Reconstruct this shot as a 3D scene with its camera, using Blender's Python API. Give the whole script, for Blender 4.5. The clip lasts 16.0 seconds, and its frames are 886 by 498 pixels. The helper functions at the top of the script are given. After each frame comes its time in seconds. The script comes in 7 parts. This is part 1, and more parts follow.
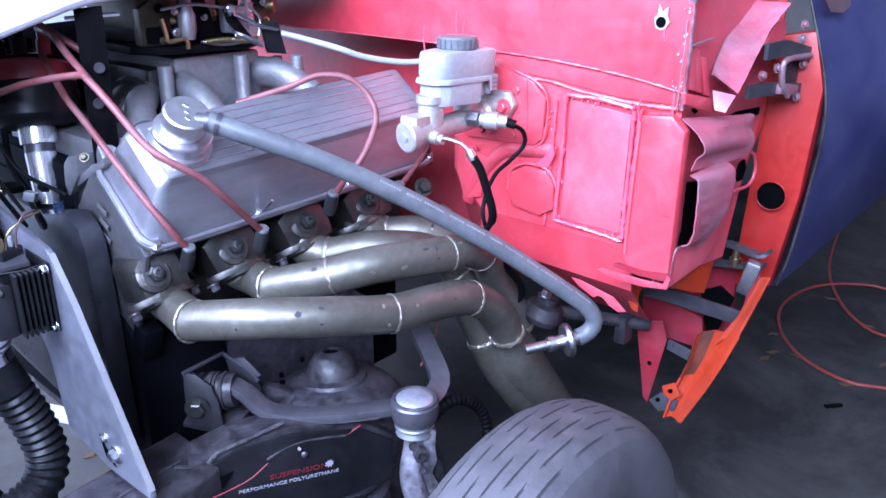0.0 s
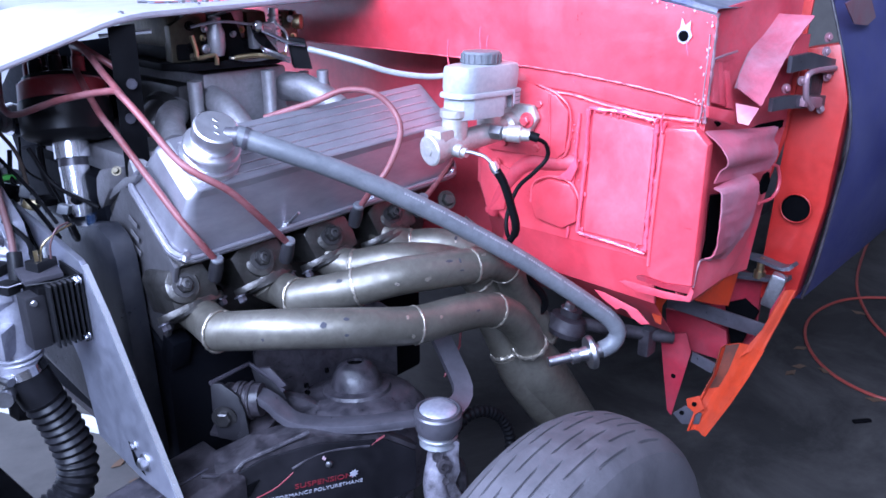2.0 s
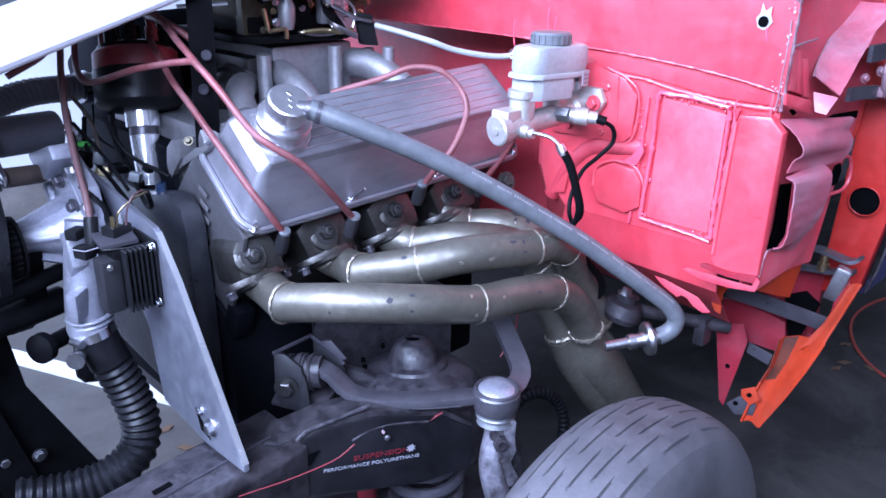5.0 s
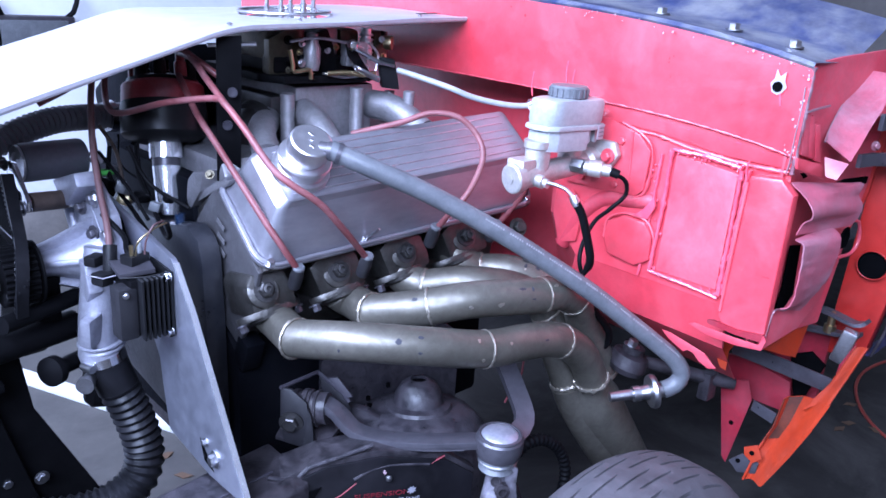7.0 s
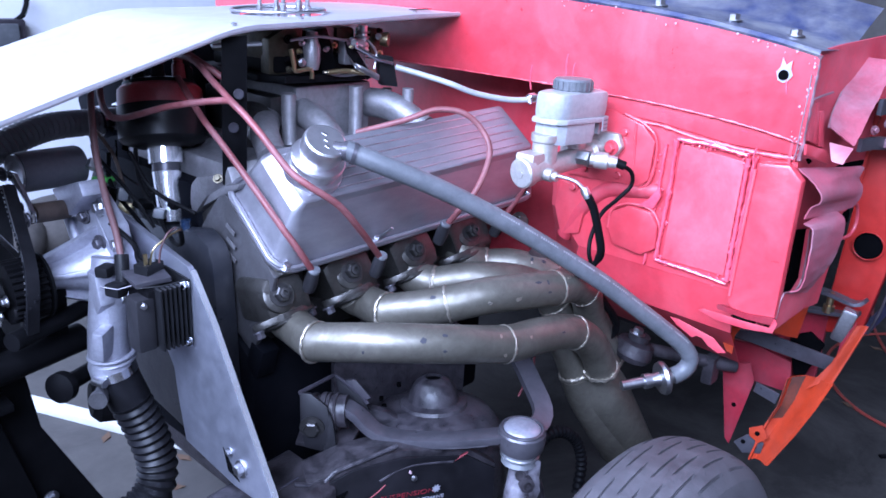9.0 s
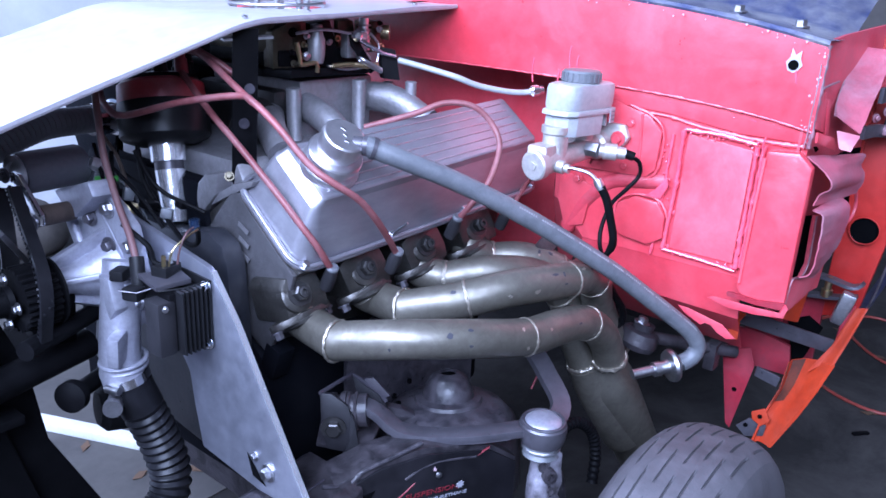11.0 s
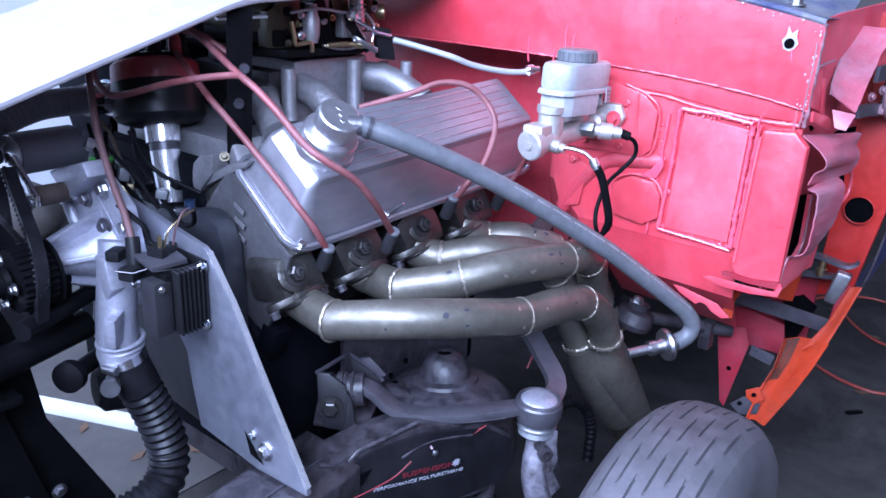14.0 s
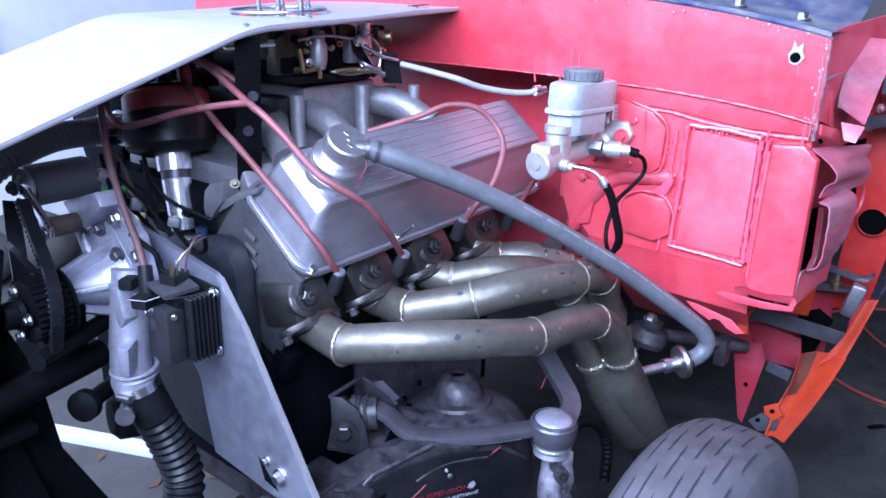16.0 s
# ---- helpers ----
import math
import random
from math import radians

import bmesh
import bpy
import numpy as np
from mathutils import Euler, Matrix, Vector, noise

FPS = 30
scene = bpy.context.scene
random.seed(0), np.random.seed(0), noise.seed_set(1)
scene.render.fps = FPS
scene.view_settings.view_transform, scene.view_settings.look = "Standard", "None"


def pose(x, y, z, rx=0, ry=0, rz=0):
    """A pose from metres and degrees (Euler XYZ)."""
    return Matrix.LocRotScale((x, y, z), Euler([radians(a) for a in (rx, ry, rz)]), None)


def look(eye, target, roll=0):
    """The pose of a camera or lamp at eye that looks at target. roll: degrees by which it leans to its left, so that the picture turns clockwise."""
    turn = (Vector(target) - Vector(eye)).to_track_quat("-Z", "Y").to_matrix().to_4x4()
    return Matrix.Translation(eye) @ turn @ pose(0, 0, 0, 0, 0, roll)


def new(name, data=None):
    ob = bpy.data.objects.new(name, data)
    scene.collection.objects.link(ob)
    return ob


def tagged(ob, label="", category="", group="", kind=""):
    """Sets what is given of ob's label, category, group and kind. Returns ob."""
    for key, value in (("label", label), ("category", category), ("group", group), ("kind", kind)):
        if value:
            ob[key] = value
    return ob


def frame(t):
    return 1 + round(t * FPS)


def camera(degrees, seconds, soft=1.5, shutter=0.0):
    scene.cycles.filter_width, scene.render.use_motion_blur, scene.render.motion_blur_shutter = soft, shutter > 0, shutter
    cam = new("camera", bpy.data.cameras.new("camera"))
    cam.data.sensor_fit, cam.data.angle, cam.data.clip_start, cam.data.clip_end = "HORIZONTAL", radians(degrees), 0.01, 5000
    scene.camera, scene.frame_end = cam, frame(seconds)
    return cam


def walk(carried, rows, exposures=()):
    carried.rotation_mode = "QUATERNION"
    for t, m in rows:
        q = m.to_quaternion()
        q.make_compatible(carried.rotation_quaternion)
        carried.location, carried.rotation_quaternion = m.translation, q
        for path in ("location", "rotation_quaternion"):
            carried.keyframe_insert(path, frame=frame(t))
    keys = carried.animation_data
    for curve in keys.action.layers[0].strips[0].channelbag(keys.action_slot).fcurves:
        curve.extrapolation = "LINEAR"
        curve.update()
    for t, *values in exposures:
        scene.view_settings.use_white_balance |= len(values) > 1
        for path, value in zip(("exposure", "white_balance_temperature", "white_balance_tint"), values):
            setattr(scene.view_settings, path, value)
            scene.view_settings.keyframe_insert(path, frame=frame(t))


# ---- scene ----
cam = camera(59.5, 16.0, soft=1.6, shutter=0.3)
PATH = [  # seconds, eye, yaw, pitch, roll
    (0.0, -0.0077, -0.0515, 1.1409, -49.13, -21.00, -0.48),
    (0.5, -0.0126, -0.0534, 1.1395, -48.28, -21.03, 0.39),
    (1.0, -0.0251, -0.0447, 1.1414, -47.90, -20.12, -0.85),
    (1.5, -0.0160, -0.0500, 1.1440, -48.23, -20.22, -0.86),
    (2.0, -0.0161, -0.0570, 1.1435, -47.35, -20.06, 0.06),
    (2.5, -0.0225, -0.0555, 1.1414, -46.96, -20.82, -0.65),
    (3.0, -0.0315, -0.0476, 1.1382, -46.02, -20.68, -0.48),
    (5.5, -0.0591, -0.0214, 1.1417, -44.88, -21.36, -1.58),
    (6.0, -0.0642, -0.0204, 1.1452, -44.90, -20.68, -2.17),
    (6.5, -0.0674, -0.0220, 1.1468, -44.05, -20.19, -1.35),
    (7.0, -0.0674, -0.0256, 1.1549, -44.56, -18.74, -3.88),
    (7.5, -0.0792, -0.0248, 1.1535, -44.11, -18.48, -3.87),
    (8.0, -0.0911, -0.0161, 1.1469, -43.58, -18.88, -4.44),
    (8.5, -0.0950, -0.0109, 1.1429, -43.00, -19.00, -3.85),
    (9.0, -0.1277, 0.0417, 1.1511, -48.42, -18.88, -2.97),
    (9.2, -0.1457, 0.0640, 1.1490, -49.90, -18.99, -3.06),
    (11.3, -0.1845, 0.1216, 1.1439, -53.07, -19.36, -3.10),
    (11.5, -0.1819, 0.1180, 1.1449, -53.57, -19.79, -3.27),
    (12.0, -0.1801, 0.1164, 1.1454, -53.92, -19.52, -2.78),
    (12.5, -0.1822, 0.1235, 1.1425, -53.21, -19.46, -2.47),
    (13.0, -0.1836, 0.1309, 1.1408, -52.76, -19.97, -2.72),
    (13.5, -0.1847, 0.1272, 1.1404, -52.46, -20.21, -2.96),
    (14.0, -0.1859, 0.1184, 1.1407, -52.86, -20.36, -2.91),
    (14.5, -0.1847, 0.1155, 1.1355, -50.87, -19.54, -0.90),
    (15.0, -0.1865, 0.1187, 1.1391, -51.81, -19.67, -1.79),
    (15.5, -0.1833, 0.1180, 1.1399, -51.21, -19.58, -1.30),
    (16.0, -0.1829, 0.1133, 1.1429, -51.66, -18.89, -1.26),
]
walk(cam, [(t, pose(x, y, z, 90 + pitch, 0, yaw) @ pose(0, 0, 0, 0, 0, -roll)) for t, x, y, z, yaw, pitch, roll in PATH],
     exposures=[(0.0, 0.26, 4870, 21), (3.0, 0.09, 4870, 21), (6.0, 0.15, 4870, 21), (9.0, 0.01, 4830, 21), (16.0, 0.0, 4830, 21)])

# ---- light: a garage with a wide door, unseen, assumed open ahead of the car ----
world = bpy.data.worlds.new("world")
scene.world = world
world.use_nodes = True
wn = world.node_tree
sky = wn.nodes.new("ShaderNodeTexSky")
sky.sky_type, sky.sun_disc, sky.sun_elevation, sky.sun_rotation = "NISHITA", False, radians(48), radians(300)
wn.links.new(sky.outputs[0], wn.nodes["Background"].inputs[0])
wn.nodes["Background"].inputs[1].default_value = 0.05
sun = new("sun", bpy.data.lights.new("sun", "SUN"))
sun.data.energy, sun.data.angle, sun.data.color = 2.0, radians(0.6), (1.0, 0.95, 0.88)
sun.matrix_world = look((-6, 8, 9), (0, 0, 0))
# Area lamp added in place of sky light through the assumed door
door_light = new("door_light", bpy.data.lights.new("door_light", "AREA"))
door_light.data.shape, door_light.data.size, door_light.data.size_y = "RECTANGLE", 4.4, 1.5
door_light.data.energy, door_light.data.color = 430.0, (0.93, 0.96, 1.0)
door_light.matrix_world = look((-1.45, 0.35, 2.45), (0.65, 0.55, 0.75))


# ---- materials ----
def shader(name, colour, rough, metal=0.0, second=None, scale=8.0, mix=0.5, bump=0.0, bump_scale=60.0,
           dust=None, dust_amount=0.0, dust_scale=14.0, coat=0.0, rough_var=0.12, stretch=(1, 1, 1), gloss=0.5, coat_rough=0.12):
    """A surface with large and fine variation, a second tone in patches, dust on it and fine relief."""
    m = bpy.data.materials.new(name)
    m.use_nodes = True
    nt = m.node_tree
    b = nt.nodes["Principled BSDF"]

    def node(kind, **values):
        n = nt.nodes.new(kind)
        for k, v in values.items():
            n.inputs[k].default_value = v
        return n

    co = node("ShaderNodeTexCoord")
    mp = node("ShaderNodeMapping", Scale=stretch)
    nt.links.new(co.outputs["Object"], mp.inputs[0])
    big = node("ShaderNodeTexNoise", Scale=scale, Detail=6.0, Roughness=0.6)
    fine = node("ShaderNodeTexNoise", Scale=scale * 9, Detail=4.0, Roughness=0.65)
    for n in (big, fine):
        nt.links.new(mp.outputs[0], n.inputs["Vector"])
    ramp = nt.nodes.new("ShaderNodeValToRGB")
    ramp.color_ramp.elements[0].position, ramp.color_ramp.elements[1].position = 0.38, 0.66
    nt.links.new(big.outputs["Fac"], ramp.inputs[0])
    second = second or tuple(c * 0.72 for c in colour)
    mixer = node("ShaderNodeMix")
    mixer.data_type = "RGBA"
    mixer.inputs[6].default_value, mixer.inputs[7].default_value = (*colour, 1), (*second, 1)
    amount = node("ShaderNodeMath")
    amount.operation = "MULTIPLY"
    amount.inputs[1].default_value = mix
    nt.links.new(ramp.outputs[0], amount.inputs[0])
    nt.links.new(amount.outputs[0], mixer.inputs[0])
    last = mixer.outputs[2]
    grain = node("ShaderNodeMix")
    grain.data_type, grain.blend_type = "RGBA", "OVERLAY"
    grain.inputs[0].default_value = 0.28
    nt.links.new(last, grain.inputs[6])
    nt.links.new(fine.outputs["Fac"], grain.inputs[7])
    last = grain.outputs[2]
    rv = node("ShaderNodeMapRange", **{"To Min": max(0.03, rough - rough_var), "To Max": min(1.0, rough + rough_var)})
    nt.links.new(fine.outputs["Fac"], rv.inputs[0])
    rlast = rv.outputs[0]
    if dust:
        dn = node("ShaderNodeTexNoise", Scale=dust_scale, Detail=8.0, Roughness=0.7, Distortion=0.6)
        nt.links.new(co.outputs["Object"], dn.inputs["Vector"])
        dr = nt.nodes.new("ShaderNodeValToRGB")
        dr.color_ramp.elements[0].position, dr.color_ramp.elements[1].position = 0.42, 0.75
        nt.links.new(dn.outputs["Fac"], dr.inputs[0])
        da = node("ShaderNodeMath")
        da.operation = "MULTIPLY"
        da.inputs[1].default_value = dust_amount
        nt.links.new(dr.outputs[0], da.inputs[0])
        dm = node("ShaderNodeMix")
        dm.data_type = "RGBA"
        dm.inputs[7].default_value = (*dust, 1)
        nt.links.new(da.outputs[0], dm.inputs[0])
        nt.links.new(last, dm.inputs[6])
        last = dm.outputs[2]
        rm = node("ShaderNodeMix")
        rm.inputs[3].default_value = 0.85
        nt.links.new(da.outputs[0], rm.inputs[0])
        nt.links.new(rlast, rm.inputs[2])
        rlast = rm.outputs[0]
    nt.links.new(last, b.inputs["Base Color"])
    nt.links.new(rlast, b.inputs["Roughness"])
    b.inputs["Metallic"].default_value = metal
    b.inputs["Specular IOR Level"].default_value = gloss
    b.inputs["Coat Weight"].default_value = coat
    b.inputs["Coat Roughness"].default_value = coat_rough
    if bump:
        bn = node("ShaderNodeTexNoise", Scale=bump_scale, Detail=5.0, Roughness=0.6)
        nt.links.new(mp.outputs[0], bn.inputs["Vector"])
        bp = node("ShaderNodeBump", Strength=bump, Distance=0.002)
        nt.links.new(bn.outputs["Fac"], bp.inputs["Height"])
        nt.links.new(bp.outputs[0], b.inputs["Normal"])
    return m


DUST = (0.42, 0.38, 0.40)
RED = shader("red_body_paint", (0.56, 0.052, 0.072), 0.32, second=(0.43, 0.028, 0.042), scale=5, mix=0.75, bump=0.40, bump_scale=34,
             dust=(0.66, 0.19, 0.23), dust_amount=0.28, dust_scale=6, coat=0.55, coat_rough=0.24)
# Paler than RED: the panel's pink reflection is put into the colour
RED_PATCH = shader("paler_red_patch", (0.60, 0.064, 0.088), 0.38, second=(0.50, 0.040, 0.058), scale=9, mix=0.7, bump=0.25, bump_scale=40,
                   dust=(0.70, 0.22, 0.26), dust_amount=0.35, dust_scale=8, coat=0.4, coat_rough=0.24)
RED_DUSTY = shader("dusty_red_paint", (0.50, 0.045, 0.068), 0.45, second=(0.34, 0.04, 0.055), scale=14, mix=0.75, bump=0.35, bump_scale=60,
                   dust=(0.42, 0.17, 0.20), dust_amount=0.42, dust_scale=13, coat=0.2)
ORANGE = shader("orange_red_paint", (0.36, 0.032, 0.006), 0.45, second=(0.20, 0.018, 0.006), scale=12, mix=0.8, bump=0.2,
                dust=(0.20, 0.06, 0.04), dust_amount=0.25, dust_scale=18, gloss=0.35)
BLUE = shader("faded_blue_paint", (0.058, 0.060, 0.20), 0.38, second=(0.11, 0.11, 0.27), scale=5, mix=0.9, bump=0.08,
              dust=(0.25, 0.25, 0.36), dust_amount=0.3, dust_scale=7, coat=0.5, coat_rough=0.2)
COWL = shader("bare_grey_cowl", (0.36, 0.36, 0.40), 0.36, second=(0.05, 0.07, 0.22), scale=16, mix=0.95, bump=0.25,
              dust=(0.10, 0.095, 0.11), dust_amount=0.5, dust_scale=11)
BRUSHED = shader("brushed_aluminium", (0.36, 0.352, 0.39), 0.35, 0.75, second=(0.27, 0.264, 0.295), scale=6, mix=0.6, bump=0.03, bump_scale=150,
                 stretch=(0.35, 1, 1), rough_var=0.04, dust=(0.17, 0.16, 0.17), dust_amount=0.15, dust_scale=9)
# Bright tone paints in the light that the rib tops catch
RIB = shader("bright_rib_glint", (0.74, 0.71, 0.76), 0.38, 1.0, second=(0.55, 0.52, 0.57), scale=30, mix=0.7)
CAST = shader("cast_aluminium", (0.30, 0.29, 0.305), 0.44, 0.7, second=(0.20, 0.195, 0.20), scale=16, mix=0.6, bump=0.4, bump_scale=240,
              dust=(0.10, 0.09, 0.088), dust_amount=0.38, dust_scale=22)
PUMPCAST = shader("grey_cast_pump", (0.40, 0.40, 0.46), 0.42, 0.6, second=(0.26, 0.26, 0.305), scale=18, mix=0.7, bump=0.35, bump_scale=200,
                  dust=(0.09, 0.087, 0.10), dust_amount=0.25, dust_scale=26)
CHROME = shader("bright_chrome", (0.80, 0.80, 0.83), 0.13, 1.0, second=(0.62, 0.62, 0.66), scale=20, mix=0.4, rough_var=0.05)
SHEET = shader("aluminium_sheet", (0.50, 0.51, 0.59), 0.36, 0.88, second=(0.36, 0.37, 0.45), scale=5, mix=0.75, bump=0.05, bump_scale=90,
               dust=(0.25, 0.245, 0.285), dust_amount=0.25, dust_scale=16)
HEADER = shader("bronze_coated_steel", (0.185, 0.173, 0.143), 0.38, 0.65, second=(0.112, 0.104, 0.083), scale=8, mix=0.75, bump=0.14, bump_scale=140,
                dust=(0.055, 0.049, 0.040), dust_amount=0.45, dust_scale=46, rough_var=0.14)
SCUFF = shader("burnt_dark_scuff", (0.035, 0.035, 0.045), 0.6, scale=60, gloss=0.3)
WELD = shader("weld_bead", (0.46, 0.42, 0.35), 0.42, 0.9, bump=0.6, bump_scale=260, scale=40)
HEADIRON = shader("dull_cast_head", (0.130, 0.124, 0.116), 0.34, 0.85, second=(0.066, 0.063, 0.057), scale=22, mix=0.75, bump=0.45, bump_scale=150,
                  dust=(0.055, 0.051, 0.046), dust_amount=0.45, dust_scale=30)
BOLTM = shader("dark_bronze_bolt", (0.070, 0.067, 0.067), 0.36, 0.8, second=(0.038, 0.036, 0.036), scale=40, mix=0.7, bump=0.2)
# Near black: the dark void round the block is put into its colour
BLOCKM = shader("shaded_block", (0.0035, 0.004, 0.006), 0.6, 0.1, second=(0.005, 0.005, 0.007), scale=14, mix=0.8, bump=0.3,
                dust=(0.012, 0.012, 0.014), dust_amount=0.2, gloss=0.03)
BLACK = shader("satin_black", (0.0028, 0.0028, 0.0034), 0.5, second=(0.006, 0.006, 0.007), scale=20, mix=0.6, bump=0.1,
               dust=(0.014, 0.013, 0.015), dust_amount=0.15, dust_scale=25, gloss=0.06)
PLASTIC = shader("black_plastic", (0.009, 0.009, 0.010), 0.36, second=(0.014, 0.014, 0.016), scale=20, bump=0.06, gloss=0.15)
RUBBER = shader("grey_rubber_hose", (0.085, 0.09, 0.10), 0.42, second=(0.12, 0.125, 0.135), scale=22, mix=0.6, bump=0.25, bump_scale=220,
                dust=(0.24, 0.24, 0.26), dust_amount=0.3, dust_scale=30)
CORRUGATED = shader("black_corrugated_rubber", (0.0055, 0.0055, 0.0066), 0.33, gloss=0.2, second=(0.016, 0.016, 0.019), scale=20, bump=0.2,
                    dust=(0.04, 0.038, 0.045), dust_amount=0.15)
LEAD = shader("faded_red_silicone", (0.185, 0.052, 0.054), 0.45, second=(0.105, 0.034, 0.037), scale=25, mix=0.65, bump=0.15,
              dust=(0.29, 0.16, 0.17), dust_amount=0.5, dust_scale=22)
LEAD_DARK = shader("brown_red_lead", (0.11, 0.05, 0.05), 0.5, second=(0.06, 0.03, 0.03), scale=25, mix=0.7, bump=0.15, dust=(0.2, 0.13, 0.13), dust_amount=0.4)
CHASSIS = shader("dirty_grey_black_chassis", (0.009, 0.0083, 0.010), 0.36, second=(0.034, 0.030, 0.035), scale=20, mix=0.9, bump=0.5,
                 bump_scale=120, dust=(0.10, 0.088, 0.098), dust_amount=0.42, dust_scale=38, gloss=0.35)
ARM = shader("dark_grey_steel", (0.088, 0.084, 0.098), 0.31, 0.45, second=(0.042, 0.039, 0.047), scale=14, mix=0.75, bump=0.18,
             dust=(0.12, 0.108, 0.12), dust_amount=0.28, dust_scale=34)
KNUCKLE = shader("flaking_grey_casting", (0.19, 0.18, 0.21), 0.45, 0.3, second=(0.030, 0.026, 0.028), scale=42, mix=0.95, bump=0.5)
TYRE = shader("worn_tyre_rubber", (0.082, 0.077, 0.085), 0.66, second=(0.022, 0.021, 0.024), scale=5, mix=0.85, bump=0.4, bump_scale=160,
              dust=(0.125, 0.115, 0.125), dust_amount=0.5, dust_scale=20)
GROOVE = shader("shaded_tyre_groove", (0.030, 0.029, 0.032), 0.85)
WHITE = shader("white_sheet_paint", (0.34, 0.332, 0.355), 0.45, second=(0.25, 0.242, 0.272), scale=6, mix=0.7, bump=0.14,
               dust=(0.30, 0.285, 0.32), dust_amount=0.35, dust_scale=9)
RESERVOIR = shader("milky_white_plastic", (0.33, 0.34, 0.348), 0.34, second=(0.235, 0.245, 0.258), scale=14, mix=0.7, bump=0.05)
BRASS = shader("dull_gold_zinc", (0.42, 0.34, 0.18), 0.36, 1.0, second=(0.3, 0.26, 0.18), scale=30, mix=0.7, bump=0.2)
CAPRED = shader("red_plastic_cap", (0.26, 0.020, 0.026), 0.38, second=(0.12, 0.014, 0.018), scale=15, dust=DUST, dust_amount=0.15)
CONCRETE = shader("stained_concrete", (0.034, 0.031, 0.029), 0.85, second=(0.014, 0.013, 0.013), scale=1.7, mix=0.9, bump=0.4, bump_scale=60,
                  dust=(0.17, 0.157, 0.146), dust_amount=0.38, dust_scale=2.6, gloss=0.25)
PALECON = shader("doorlit_concrete", (0.078, 0.073, 0.068), 0.85, second=(0.050, 0.046, 0.044), scale=5, mix=0.8, bump=0.4, bump_scale=80, dust=(0.10, 0.093, 0.086), dust_amount=0.45, dust_scale=7)
DIMWALL = shader("dim_unseen_wall", (0.17, 0.158, 0.15), 0.85, second=(0.11, 0.10, 0.095), scale=1.5, mix=0.6, bump=0.2)
PLASTER = shader("pale_wall_paint", (0.72, 0.73, 0.76), 0.8, second=(0.6, 0.62, 0.66), scale=1.5, mix=0.6, bump=0.2)
CEIL = shader("ceiling_board", (0.45, 0.44, 0.435), 0.85, scale=1.2)
STEEL = shader("plain_steel", (0.50, 0.50, 0.53), 0.34, 1.0, second=(0.36, 0.35, 0.36), scale=30, mix=0.6, bump=0.15)
CORD = shader("red_extension_cord", (0.30, 0.05, 0.035), 0.5, scale=20)
WOOD = shader("white_painted_wood", (0.72, 0.72, 0.70), 0.6, second=(0.55, 0.54, 0.5), scale=10, mix=0.6)
LEAF = shader("dry_leaf", (0.12, 0.072, 0.042), 0.8, scale=30)
INK_RED = shader("red_print", (0.15, 0.012, 0.02), 0.5, scale=30)
INK_GREY = shader("grey_print", (0.26, 0.265, 0.28), 0.6, scale=30)
INK_WHITE = shader("white_print", (0.28, 0.28, 0.32), 0.5, scale=30)
GREEN = shader("green_tape", (0.10, 0.42, 0.06), 0.5, scale=30)
# Lighter than RED, so part of the sealant's glints is in its colour
SEAL = shader("red_sealant", (0.70, 0.10, 0.145), 0.12, second=(0.62, 0.05, 0.09), scale=30, mix=0.6, bump=0.6, bump_scale=130, coat=1.0)
# Darker red than the body: the pillar's weaker light is in the colour
PILLAR = shader("shaded_red_pillar", (0.34, 0.014, 0.008), 0.42, second=(0.24, 0.010, 0.008), scale=9, mix=0.7, bump=0.12, dust=(0.30, 0.08, 0.07), dust_amount=0.12, dust_scale=14)
TOWER = shader("dusty_tower_steel", (0.026, 0.024, 0.029), 0.30, second=(0.011, 0.010, 0.013), scale=24, mix=0.9, bump=0.5, bump_scale=130,
               dust=(0.13, 0.115, 0.13), dust_amount=0.45, dust_scale=46)
# Darker red for low parts; their weaker light is put into the colour
SHADE_RED = shader("shaded_red", (0.24, 0.009, 0.022), 0.55, second=(0.13, 0.007, 0.014), scale=14, mix=0.7, bump=0.25, dust=(0.22, 0.07, 0.09), dust_amount=0.25)
BARE = shader("dull_bare_sheet", (0.22, 0.145, 0.165), 0.45, 0.3, second=(0.26, 0.075, 0.10), scale=22, mix=0.8, bump=0.3, dust=(0.34, 0.25, 0.275), dust_amount=0.4)
MAUVE = shader("dull_mauve_sheet", (0.33, 0.075, 0.105), 0.42, second=(0.20, 0.065, 0.085), scale=16, mix=0.8, bump=0.3, bump_scale=70,
               dust=(0.34, 0.22, 0.26), dust_amount=0.55, dust_scale=16, coat=0.15)
APRON = shader("satin_black_apron", (0.0055, 0.0053, 0.0065), 0.34, second=(0.014, 0.013, 0.016), scale=9, mix=0.8, bump=0.15, dust=(0.03, 0.028, 0.032), dust_amount=0.22, gloss=0.28)
CANVAS = shader("grey_brown_canvas", (0.10, 0.09, 0.083), 0.85, second=(0.055, 0.050, 0.047), scale=9, mix=0.8, bump=0.5, bump_scale=30)
FLANK_DARK = shader("dark_flank_brown", (0.030, 0.014, 0.010), 0.5, second=(0.10, 0.022, 0.010), scale=26, mix=0.9, bump=0.3, gloss=0.3)
DUCT = shader("grey_duct_rubber", (0.20, 0.202, 0.225), 0.42, second=(0.12, 0.12, 0.135), scale=20, mix=0.6, bump=0.15, dust=(0.25, 0.25, 0.28), dust_amount=0.3)
BOOT = shader("grey_black_boot", (0.016, 0.0155, 0.018), 0.45, second=(0.028, 0.027, 0.030), scale=30, mix=0.6, bump=0.2, gloss=0.3)
